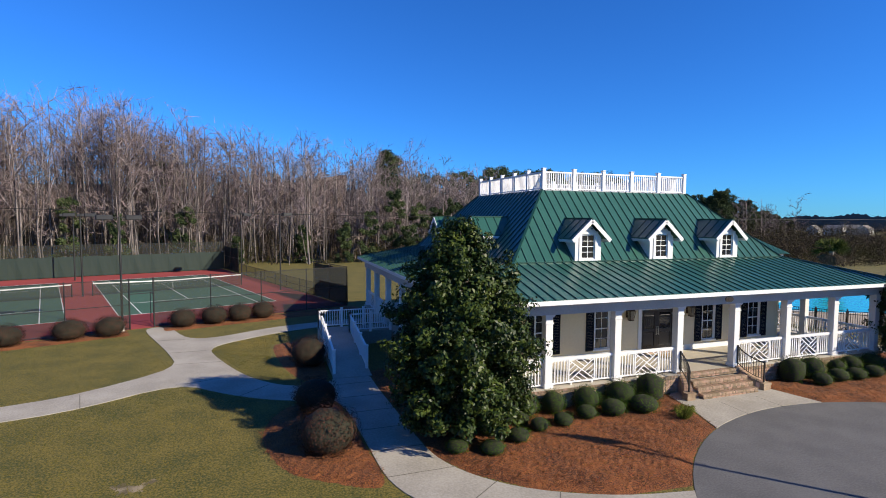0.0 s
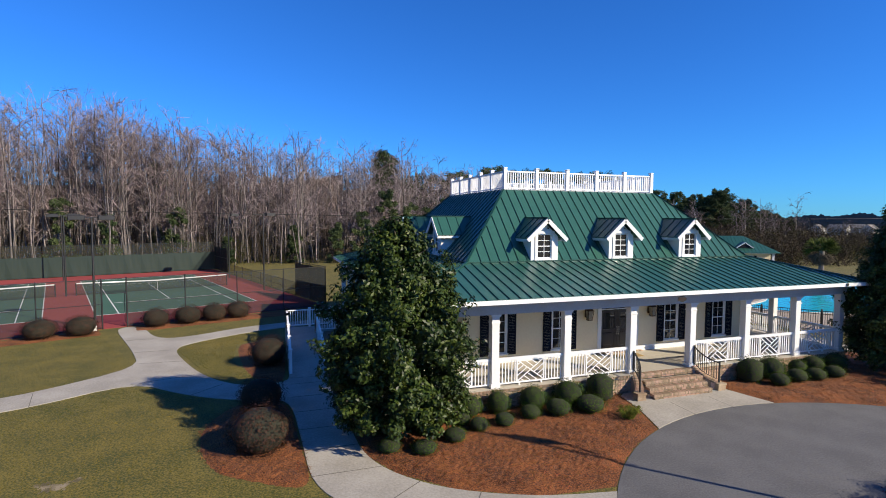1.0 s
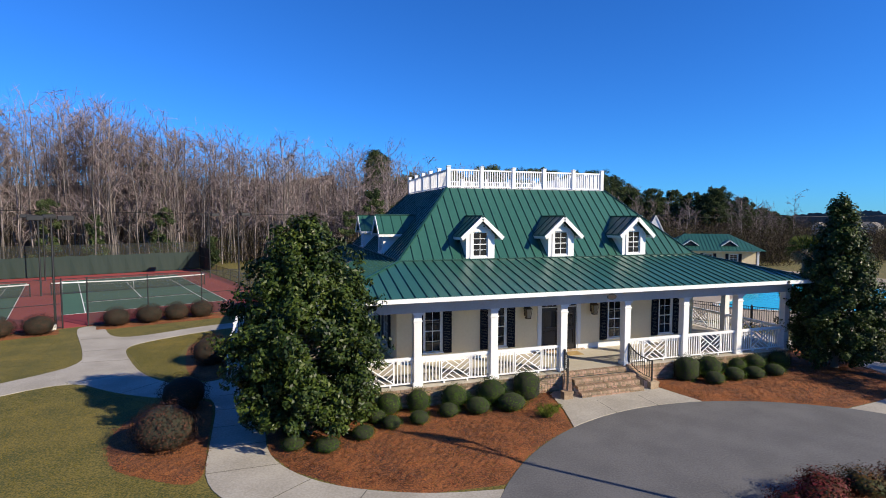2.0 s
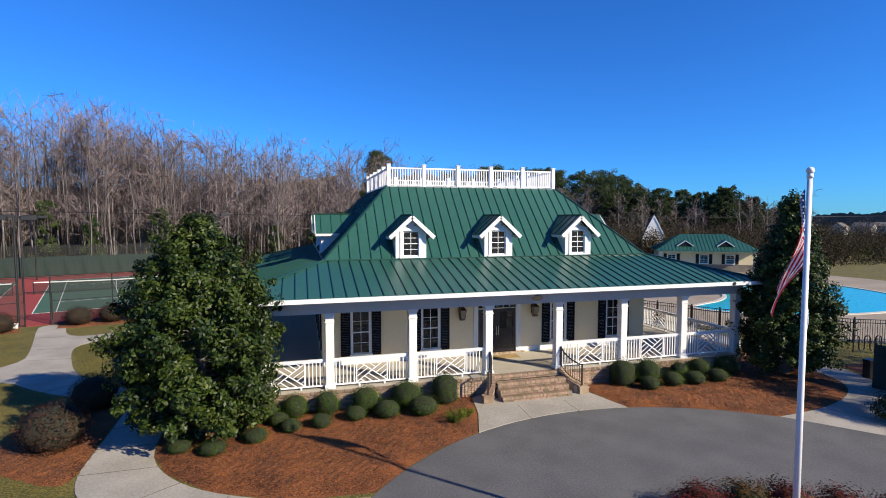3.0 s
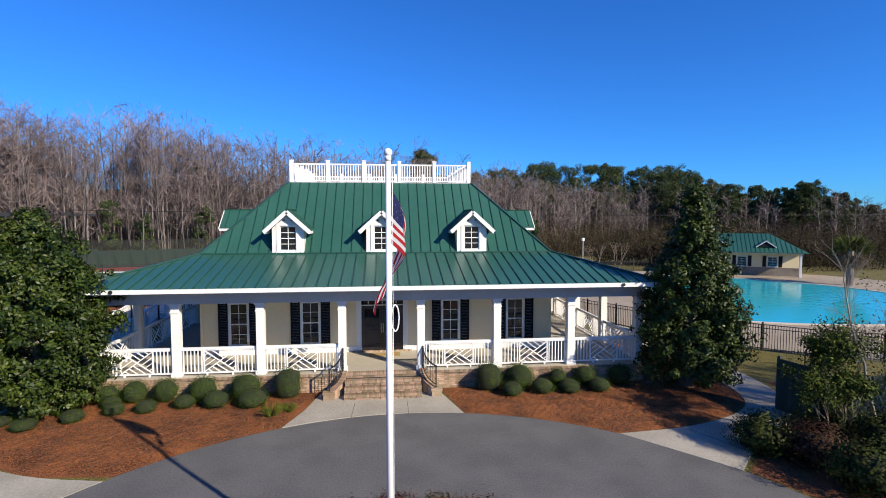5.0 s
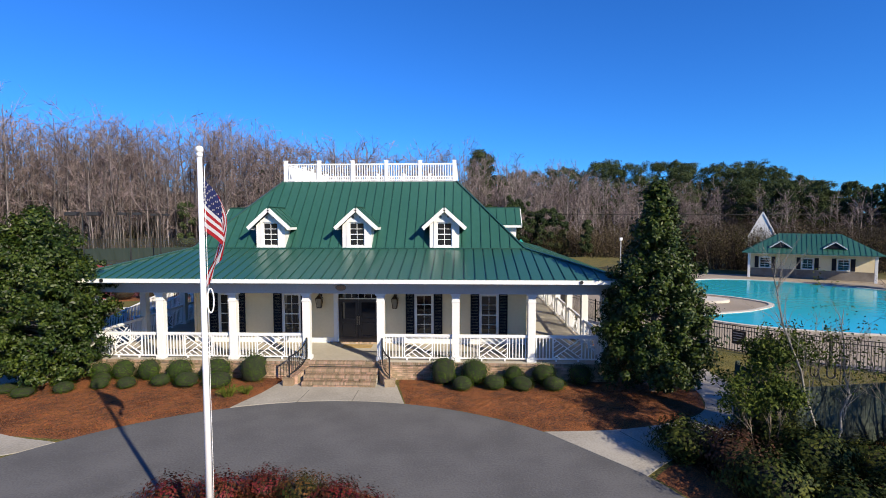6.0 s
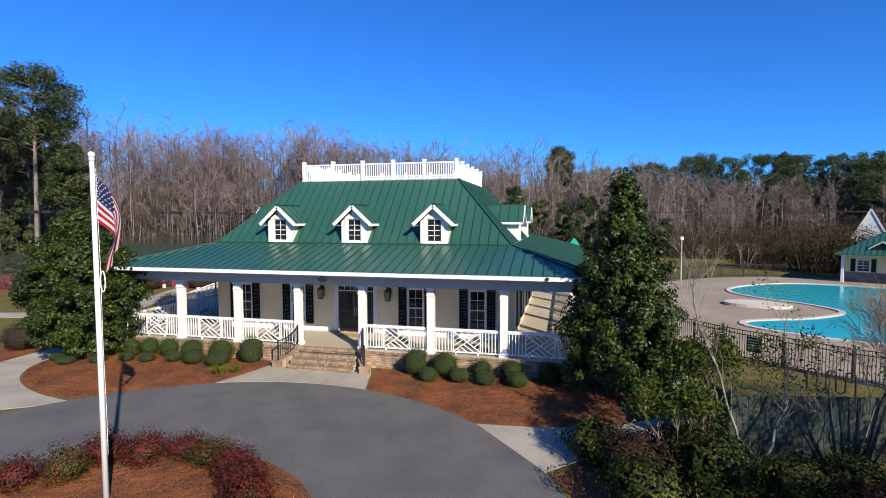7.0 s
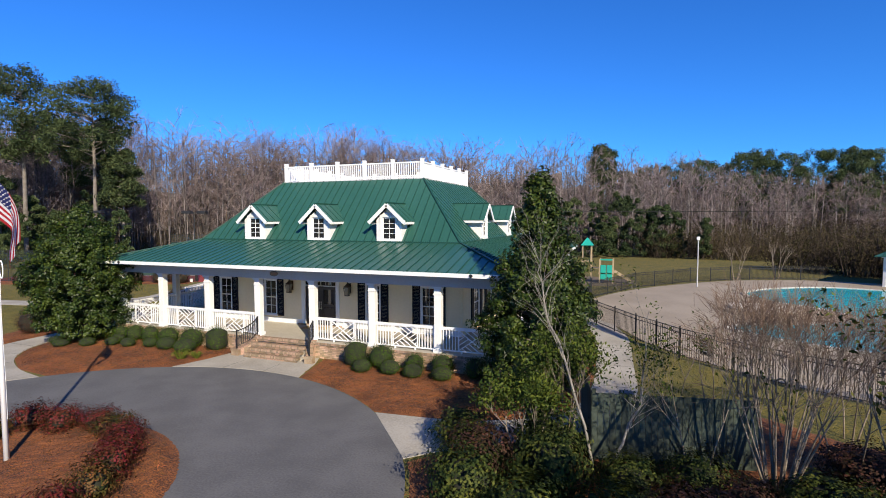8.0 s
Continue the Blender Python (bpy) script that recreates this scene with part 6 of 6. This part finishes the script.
_b.inputs["Strength"].default_value, _b.inputs["Distance"].default_value = 0.25, 0.05
_tc = _n.new("ShaderNodeTexCoord")
_l.new(_tc.outputs["Object"], _w.inputs["Vector"])
_l.new(_w.outputs[0], _b.inputs["Height"])
_l.new(_b.outputs[0], _p.inputs["Normal"])
pool = smooth_loop([(24.3, 29.6), (27.5, 32.6), (31.5, 34.2), (36, 32.6), (40.5, 28), (43.5, 21.5), (41.5, 13), (35, 8.6), (29, 8.0), (23.6, 9.4), (20.4, 11.8), (20.6, 13.8), (24.6, 15.5), (27.6, 18.2), (26.8, 21.2), (24.6, 23.6), (23.4, 26.5)], 5)
deck = [(12.2, 15.0), (14.2, 11.0), (15.5, 8.0), (17.2, 5.5), (19.0, 3.7), (20.8, 2.2), (23, 1.2), (30, 0.2), (40, 1.5), (49, 8), (53, 20), (50, 33), (44, 36), (33, 40), (25.5, 38), (20.5, 34), (15.5, 28), (12.2, 21)]
flat("pool_deck", smooth_loop(deck, 3), 0.014, POOLDECK, "tan concrete pool deck", "pool deck")
cop = B()
for k in range(len(pool)):
    a, b = pool[k], pool[(k + 1) % len(pool)]
    bar(cop, (*a, 0.055), (*b, 0.055), 0.34, 0.07)
solo("pool_coping", cop, COPING, "pale coping round the free-form pool", "pool edge", kind="structure")
bm = B()
prism(bm, pool, -0.2, 0.042)
bmesh.ops.triangulate(bm, faces=[f for f in bm.faces if len(f.verts) > 4])
solo("water", bm, WATER, "bright turquoise swimming pool water", "pool", kind="structure")
bm = B()
prism(bm, smooth_loop([(21.3, 19.6), (23.8, 18.6), (25.2, 19.6), (23.6, 21.4), (21.6, 21.2)], 5), 0.02, 0.22)
solo("splash_pad", bm, COPING, "low pale round pad on the pool deck", "platform")

PICK = B()
box(PICK, -0.010, 0.010, -0.010, 0.010, 0.04, 1.32)
PICKET = data_of(PICK, IRON, "picket")


def iron_fence(pts, label, as_parts=True, h=1.37):
    f = thing("pool_fence", label, "fence")
    joined = []
    for a, b in zip(pts, pts[1:]):
        a, b = Vector((*a, 0)), Vector((*b, 0))
        for z in (0.12, 1.12, 1.30):
            bm = B()
            bar(bm, a + Vector((0, 0, z)), b + Vector((0, 0, z)), 0.03, 0.035)
            part("rail", bm, IRON, f)
        bm = B()
        box(bm, a.x - 0.032, a.x + 0.032, a.y - 0.032, a.y + 0.032, -0.05, h + 0.05)
        part("post", bm, IRON, f)
        n = int((b - a).length / 0.115)
        for k in range(n):
            p = a.lerp(b, (k + 0.5) / n)
            if as_parts:
                at_place(part("picket", PICKET, None, f), Matrix.Translation(p))
            else:
                joined.append((p.x, p.y, 0.04, p.x, p.y, 1.32, 0.012, 0.012))
    if joined:
        tagged(part("picket", tubes("picket", joined, IRON, 4), None, f), kind="stuff")


def resample(pts, step):
    out = [Vector(pts[0])]
    for a, b in zip(pts, pts[1:]):
        a, b = Vector(a), Vector(b)
        n = max(1, round((b - a).length / step))
        out += [a.lerp(b, (k + 1) / n) for k in range(n)]
    return [tuple(p) for p in out]


iron_fence(resample([(13.0, 11.6), (15.1, 7.9), (16.9, 5.3), (18.7, 3.5), (20.5, 2.0), (22.7, 0.9), (28, -0.2)], 1.9), "black iron picket fence along the pool deck")
iron_fence(resample([(28, -0.2), (40, 0.8), (50, 7)], 2.4), "black iron picket fence beyond the pool walk", False)
iron_fence(resample([(13.0, 11.6), (11.9, 15.0), (12.0, 21.5), (15.2, 28.6), (20.2, 34.8), (26, 39), (33, 41)], 2.4), "black iron picket fence behind the pool", False)
TANWOOD = mat("weathered_boards", (0.085, 0.064, 0.040), (0.155, 0.118, 0.075), 0.9, 3, bump=0.3)
sgn = thing("sign_board", "dark square notice board fixed to the pool fence", "sign", (17.85, 4.25, 0), -45)
bm = B()
box(bm, -0.3, 0.3, -0.05, -0.02, 0.45, 1.1)
part("board", bm, IRON, sgn)
bm = B()
for k in range(4):
    box(bm, -0.24, 0.2 - 0.05 * k, -0.056, -0.051, 0.96 - k * 0.12, 1.0 - k * 0.12)
part("bar", bm, GREY_TRIM_SHADE, sgn)

# bike rack
rack = thing("bike_rack", "black wave-shaped steel bike rack on the grass", "bike rack", (18.35, 0.5, 0), -17)
bm = B()
curve = []
for s in range(3):
    x = s * 0.55
    curve += [Vector((x, 0, 0.02 if s == 0 else 0.28))] + [Vector((x + 0.14 - 0.14 * math.cos(math.pi * k / 8), 0, 0.72 + 0.16 * math.sin(math.pi * k / 8))) for k in range(9)]
    if s < 2:
        curve += [Vector((x + 0.28 + 0.135 - 0.135 * math.cos(math.pi * k / 8), 0, 0.25 - 0.14 * math.sin(math.pi * k / 8))) for k in range(9)]
curve.append(Vector((1.38, 0, 0.02)))
for a, b in zip(curve, curve[1:]):
    if (b - a).length > 1e-4:
        rod(bm, a, b, 0.032, n=8)
part("tube", bm, IRON, rack)

# screened enclosure beside the pool walk
DARKGREEN = mat("green_stained_boards", (0.026, 0.038, 0.028), (0.052, 0.068, 0.052), 0.8, 4, bump=0.3, obj_var=0.25)
enc = thing("board_screen", "dark green board screen round utility equipment", "fence", (13.95, -6.05, 0), 11)
LEN, DEP, HT = 3.9, 2.4, 1.78
n = 27
bd = B()
box(bd, -0.068, 0.068, -0.012, 0.012, 0.02, HT)
BOARD = data_of(bd, DARKGREEN, "board")
for k in range(n):
    at_place(part("board", BOARD, None, enc), pose((k + 0.5) * LEN / n, 0, 0))
n = 17
for k in range(n):
    at_place(part("board", BOARD, None, enc), pose(0, (k + 0.5) * DEP / n, 0, 0, 0, 90))
for x in (0.05, LEN - 0.05):
    for y in (0.06, DEP - 0.06) if x < 1 else (0.06,):
        bm = B()
        box(bm, x - 0.05, x + 0.05, y - 0.045, y + 0.045, -0.05, HT + 0.08)
        part("post", bm, DARKGREEN, enc)
bm = B()
for z in (0.35, 1.35):
    box(bm, 0.1, LEN - 0.1, 0.014, 0.05, z, z + 0.09)
part("rail", bm, DARKGREEN, enc)
bin_ = thing("utility_box", "black utility box beside the pool walk", "utility box", (14.75, -2.7, 0))
bm = B()
box(bm, -0.2, 0.2, -0.15, 0.15, 0, 0.75, 0.03)
part("body", bm, IRON, bin_)
bm = B()
box(bm, -0.22, 0.22, -0.17, 0.17, 0.75, 0.80, 0.02)
part("lid", bm, IRON, bin_)

# pool house
ph = thing("pool_house", "small cream pool house with green metal hip roof", "building", (35.8, 36.6, 0), -31)
L, D, H = 11.0, 6.0, 2.75
STONE = mat("stone_skirt", (0.13, 0.11, 0.09), (0.24, 0.21, 0.175), 0.9, 4, bump=0.5)
bm = B()
box(bm, 0, L, 1.4, D, 0, H)
part("wall", bm, WALL, ph)
bm = B()
box(bm, -0.02, L + 0.02, 1.36, 1.40, 0, 0.95)
part("stone_skirt", bm, STONE, ph)
for x in (1.6, 5.4, 8.4):
    window(ph, 0.95, 1.1, pose(x, 1.38, 1.05), trim=WHITE)
    for s in (-1, 1):
        bm = B()
        box(bm, x + s * 0.78 - 0.18, x + s * 0.78 + 0.18, 1.34, 1.38, 1.0, 2.25)
        part("shutter", bm, SHUTTER, ph)
for x in (0.15, 10.85):
    bm = B()
    box(bm, x - 0.12, x + 0.12, 0.1, 0.34, 0, H - 0.15, 0.01)
    part("porch_post", bm, WHITE, ph)
bm = B()
box(bm, -0.1, L + 0.1, 0.08, 0.36, H - 0.15, H)
part("beam", bm, WHITE, ph)
for k in range(17):
    bm = B()
    x = 0.2 + k * (L - 0.4) / 16
    box(bm, x - 0.06, x + 0.06, -0.45, 0.2, H - 0.12, H + 0.02)
    part("rafter_tail", bm, WHITE, ph)
house_keep = house
house = ph
o, zr = 0.5, 4.75
roof_face("roof_slope", (-o, -o, H), (L + o, -o, H), (2.8, D / 2, zr), (L - 2.8, D / 2, zr), 0.42)
roof_face("roof_slope", (L + o, -o, H), (L + o, D + o, H), (L - 2.8, D / 2, zr), (L - 2.8, D / 2 + 0.01, zr), 0.42)
roof_face("roof_slope", (L + o, D + o, H), (-o, D + o, H), (L - 2.8, D / 2, zr), (2.8, D / 2, zr), 0.42)
roof_face("roof_slope", (-o, D + o, H), (-o, -o, H), (2.8, D / 2 + 0.01, zr), (2.8, D / 2, zr), 0.42)
for x in (3.0, 7.6):
    bm = B()
    v = [bm.verts.new(p) for p in ((x - 0.9, 0.3, 3.33), (x + 0.9, 0.3, 3.33), (x, 0.3, 3.95), (x, 1.55, 3.98))]
    bm.faces.new((v[0], v[1], v[2]))
    part("vent_gable", bm, SHUTTER, ph)
    for s in (-1, 1):
        bm = B()
        bar(bm, (x + s * 1.0, 0.25, 3.30), (x, 0.25, 4.0), 0.05, 0.13)
        part("gable_trim", bm, WHITE, ph)
        bm = B()
        q = [(x + s * 1.02, 0.22, 3.36), (x, 0.22, 4.06), (x, 1.75, 4.06), (x + s * 1.02, 0.6, 3.36)]
        slab3(bm, q, 0.04)
        part("gable_roof", bm, ROOF, ph)
house = house_keep

# palm
palm = thing("palm_tree", "small fan palm with a skirt of dry fronds", "palm tree", (45.0, 25.0, 0))
palm.scale = (1.3, 1.3, 1.3)
bm = B()
rod(bm, (0, 0, 0), (0, 0, 2.6), 0.24, 0.19, 9)
part("trunk", bm, BARK, palm)
rng = np.random.RandomState(8)
for nm, m, cnt, dry in (("frond", SAPLEAF, 44, False), ("dry_frond", TANWOOD, 26, True)):
    segs = []
    for k in range(cnt):
        a = rng.rand() * math.tau
        e = rng.uniform(-0.1, 1.1) if not dry else rng.uniform(-1.3, -0.6)
        d = np.array((math.cos(a) * math.cos(e), math.sin(a) * math.cos(e), math.sin(e)))
        b = np.array((0, 0, 2.6))
        c = b + d * (0.8 if not dry else 0.5)
        for q in range(12):
            dd = d + rng.normal(0, 0.35, 3)
            dd /= np.linalg.norm(dd)
            t = c + dd * 0.75
            t[2] -= 0.15
            segs.append((*c, *t, 0.03, 0.008))
        segs.append((*b, *c, 0.02, 0.02))
    part(nm, tubes(nm, segs, m, 3), None, palm)

# lamp post, playground, far house
lp = thing("lamp_post", "thin grey lamp post behind the pool", "street lamp", (20.4, 31.0, 0))
bm = B()
rod(bm, (0, 0, 0), (0, 0, 4.2), 0.06, 0.045, 8)
part("pole", bm, GREY_TRIM_SHADE, lp)
bm = B()
box(bm, -0.13, 0.13, -0.13, 0.13, 4.2, 4.5, 0.03)
part("lamp_head", bm, WHITE, lp)
PLAYWOOD = mat("tan_play_timber", (0.26, 0.20, 0.12), (0.38, 0.30, 0.19), 0.8, 4, bump=0.2)
TEAL = mat("teal_plastic", (0.01, 0.26, 0.20), (0.015, 0.32, 0.25), 0.45, 2, bump=0)
fort = thing("play_fort", "tan wooden play fort with teal panels and a small teal roof", "playground", (10.75, 32.9, 0), 0)
for x, y, h in ((-0.4, -0.4, 3.5), (0.4, -0.4, 3.5), (-0.4, 0.4, 3.5), (0.4, 0.4, 3.5), (1.3, -1.9, 2.3), (2.5, -1.9, 2.3), (1.3, -0.7, 2.3), (2.5, -0.7, 2.3)):
    bm = B()
    box(bm, x - 0.055, x + 0.055, y - 0.055, y + 0.055, 0, h)
    part("post", bm, PLAYWOOD, fort)
for x0, x1, y0, y1, z in ((-0.5, 0.5, -0.5, 0.5, 1.9), (1.2, 2.6, -2.0, -0.6, 0.9), (0.5, 1.2, -0.9, -0.3, 1.3)):
    bm = B()
    box(bm, x0, x1, y0, y1, z, z + 0.1)
    part("platform", bm, PLAYWOOD, fort)
bm = B()
rod(bm, (0, 0, 3.5), (0, 0, 4.25), 0.85, 0.04, 4)
part("roof", bm, TEAL, fort, "teal pyramid roof")
for x in (1.62, 2.18):
    bm = B()
    box(bm, x - 0.25, x + 0.25, -2.0, -1.95, 0.35, 1.75, 0.02)
    part("panel", bm, TEAL, fort)
bm = B()
bar(bm, (1.3, -1.9, 2.25), (2.5, -1.9, 2.25), 0.08, 0.14)
part("beam", bm, TEAL, fort)
bm = B()
for q in (-0.25, 0.25):
    bar(bm, (2.6, -1.3 + q, 1.15), (4.1, -1.3 + q, 0.25), 0.04, 0.2)
slab3(bm, [(2.6, -1.55, 1.05), (4.1, -1.55, 0.15), (4.1, -1.05, 0.15), (2.6, -1.05, 1.05)], 0.04)
part("slide", bm, PLAYWOOD, fort, "tan plastic slide")
bm = B()
prism(bm, smooth_loop([(8.5, 30.0), (13.6, 29.5), (15.2, 34.0), (9.5, 36.5)], 4), -0.1, 0.003)
solo("play_area", bm, TANWOOD, "tan bark ground of the playground", "playground", kind="structure")

far_house = thing("house", "white gabled house half hidden by brush", "house", (44.0, 48.3, 0), -26)
bm = B()
v = [bm.verts.new((x, y, z)) for y in (0, 1.6) for x, z in ((-1.5, -0.2), (1.5, -0.2), (1.5, 4.1), (0, 7.2), (-1.5, 4.1))]
bm.faces.new(v[0:5])
bm.faces.new(v[5:10][::-1])
for k in range(5):
    j = (k + 1) % 5
    bm.faces.new((v[k], v[j], v[5 + j], v[5 + k]))
bmesh.ops.recalc_face_normals(bm, faces=bm.faces[:])
part("wall", bm, WHITE, far_house)
SHINGLE = mat("brown_shingle", (0.09, 0.075, 0.06), (0.15, 0.125, 0.10), 0.9, 4, bump=0.3)
for sx in (-1, 1):
    bm = B()
    slab3(bm, [(0, -0.02, 7.30), (sx * 1.68, -0.02, 3.83), (sx * 1.68, 1.7, 3.83), (0, 1.7, 7.30)], 0.1)
    part("roof", bm, SHINGLE, far_house)
    bm = B()
    bar(bm, (0, -0.05, 7.22), (sx * 1.66, -0.05, 3.80), 0.05, 0.16)
    part("rake_board", bm, WHITE, far_house)

# bare patch in the lawn
SOIL = mat("bare_soil", (0.095, 0.075, 0.036), (0.25, 0.20, 0.125), 0.95, 9, bump=0.5, coarse=2.0)
mound("soil_patch", smooth_loop([(-21.2, -1.45), (-20.7, -1.2), (-20.35, -1.38), (-20.0, -1.1), (-19.7, -1.5), (-20.05, -1.75), (-19.8, -2.1), (-20.45, -2.05), (-20.9, -2.25), (-20.85, -1.85)], 5), -0.016, 0.018, SOIL, "bare sandy patch in the lawn", "soil", cell=0.07, seed=12, rough=0.02)

# joints across the footpaths
JOINT = mat("path_joint", (0.09, 0.08, 0.065), (0.15, 0.135, 0.11), 0.95, 8, bump=0)
for k, (ax, ay, bx, by) in enumerate(((-14.2, -3.2, -12.25, -3.2), (-14.28, -1.6, -12.7, -1.6), (-14.35, 0.0, -12.75, 0.0), (-14.42, 1.6, -12.83, 1.6), (-14.5, 3.2, -12.92, 3.2), (-14.5, 4.8, -12.94, 4.8), (-13.0, -5.35, -11.5, -4.3), (-11.2, -6.85, -10.2, -5.3),
                                      (-22.9, 15.3, -21.55, 15.3), (-21.8, 12.3, -20.15, 12.3), (-21.2, 10.0, -19.2, 9.9), (-23.5, 4.95, -24.0, 6.65), (-26.5, 4.25, -26.9, 5.9), (-29.5, 3.75, -29.9, 5.35), (-20.4, 6.8, -18.4, 7.4), (-18.2, 4.6, -17.1, 5.7),
                                      (9.5, -4.9, 10.3, -6.6), (11.6, -4.15, 12.6, -5.35), (13.0, -3.1, 14.6, -3.2), (13.6, 0.2, 15.2, 0.2), (13.5, 3.0, 15.0, 3.0), (13.3, 6.0, 14.9, 6.0), (-1.0, -2.9, -0.95, -1.6), (0.9, -2.8, 0.9, -1.6))):
    bm = B()
    bar(bm, (ax, ay, 0.008), (bx, by, 0.008), 0.022, 0.010)
    solo("path_joint", bm, JOINT, "dark expansion joint across the footpath", "joint", kind="structure")

# overhead cable before the woods
TIMBER = mat("weathered_pole", (0.06, 0.045, 0.032), (0.12, 0.09, 0.065), 0.95, 3, bump=0.3)
CABLE = mat("black_cable", (0.012, 0.012, 0.013), (0.02, 0.02, 0.02), 0.7, 3, bump=0)
line = thing("power_line", "thin black overhead cable strung before the woods", "cable", (0, 58, 0))
for x in (-58, 150):
    bm = B()
    rod(bm, (x, 0, -0.5), (x, 0, 8.2), 0.14, 0.10, 10)
    part("pole", bm, TIMBER, line)
bm = B()
for k in range(24):
    xs = [-58 + 208 * q / 24 for q in (k, k + 1)]
    zs = [7.9 - 0.9 * (1 - ((x - 46) / 104) ** 2) for x in xs]
    rod(bm, (xs[0], 0, zs[0]), (xs[1], 0, zs[1]), 0.035, n=5)
part("cable", bm, CABLE, line)


def distant_house(x, y, w, turn):
    """Small pale gabled house far across the brush."""
    t = thing("house", "small pale gabled house far across the brush", "house", (x, y, 0), turn, "distant houses")
    t.scale = (0.6, 0.6, 0.62)
    bm = B()
    box(bm, -w / 2, w / 2, -4, 4, -0.2, 5.4)
    part("wall", bm, WHITEWALL, t)
    for s in (-1, 1):
        bm = B()
        q = [(-w / 2 - 0.4, s * 4.5, 5.1), (w / 2 + 0.4, s * 4.5, 5.1), (w / 2 + 0.4, 0, 8.3), (-w / 2 - 0.4, 0, 8.3)]
        up = [bm.verts.new(p) for p in q]
        dn = [bm.verts.new((p[0], p[1], p[2] - 0.2)) for p in q]
        bm.faces.new(up if s < 0 else up[::-1])
        bm.faces.new(dn[::-1] if s < 0 else dn)
        for k in range(4):
            bm.faces.new((up[k], up[(k + 1) % 4], dn[(k + 1) % 4], dn[k]))
        bmesh.ops.recalc_face_normals(bm, faces=bm.faces)
        part("roof", bm, GREYROOF, t)
    for s in (-1, 1):
        bm = B()
        a = [bm.verts.new((s * w / 2 - e, p, z)) for e in (0.1, -0.02) for p, z in ((-4, 5.3), (4, 5.3), (0, 8.1))]
        bm.faces.new(a[:3])
        bm.faces.new(a[3:])
        for k in range(3):
            bm.faces.new((a[k], a[(k + 1) % 3], a[3 + (k + 1) % 3], a[3 + k]))
        bmesh.ops.recalc_face_normals(bm, faces=bm.faces)
        part("gable", bm, WHITEWALL, t)
    for px in (-w * 0.3, 0, w * 0.3):
        for z in (1.0, 3.4):
            bm = B()
            box(bm, px - 0.5, px + 0.5, -4.04, -3.98, z, z + 1.4)
            part("window", bm, GLASS, t)


WHITEWALL = mat("pale_siding", (0.50, 0.49, 0.46), (0.60, 0.59, 0.56), 0.9, 2, bump=0.1)
GREYROOF = mat("grey_shingles", (0.16, 0.145, 0.13), (0.25, 0.23, 0.21), 0.95, 3, bump=0.2)
for x, y, w, turn in ((204, 138, 10, 20), (226, 144, 12, -75), (240, 140, 11, 15), (262, 160, 12, -60)):
    distant_house(x, y, w, turn)
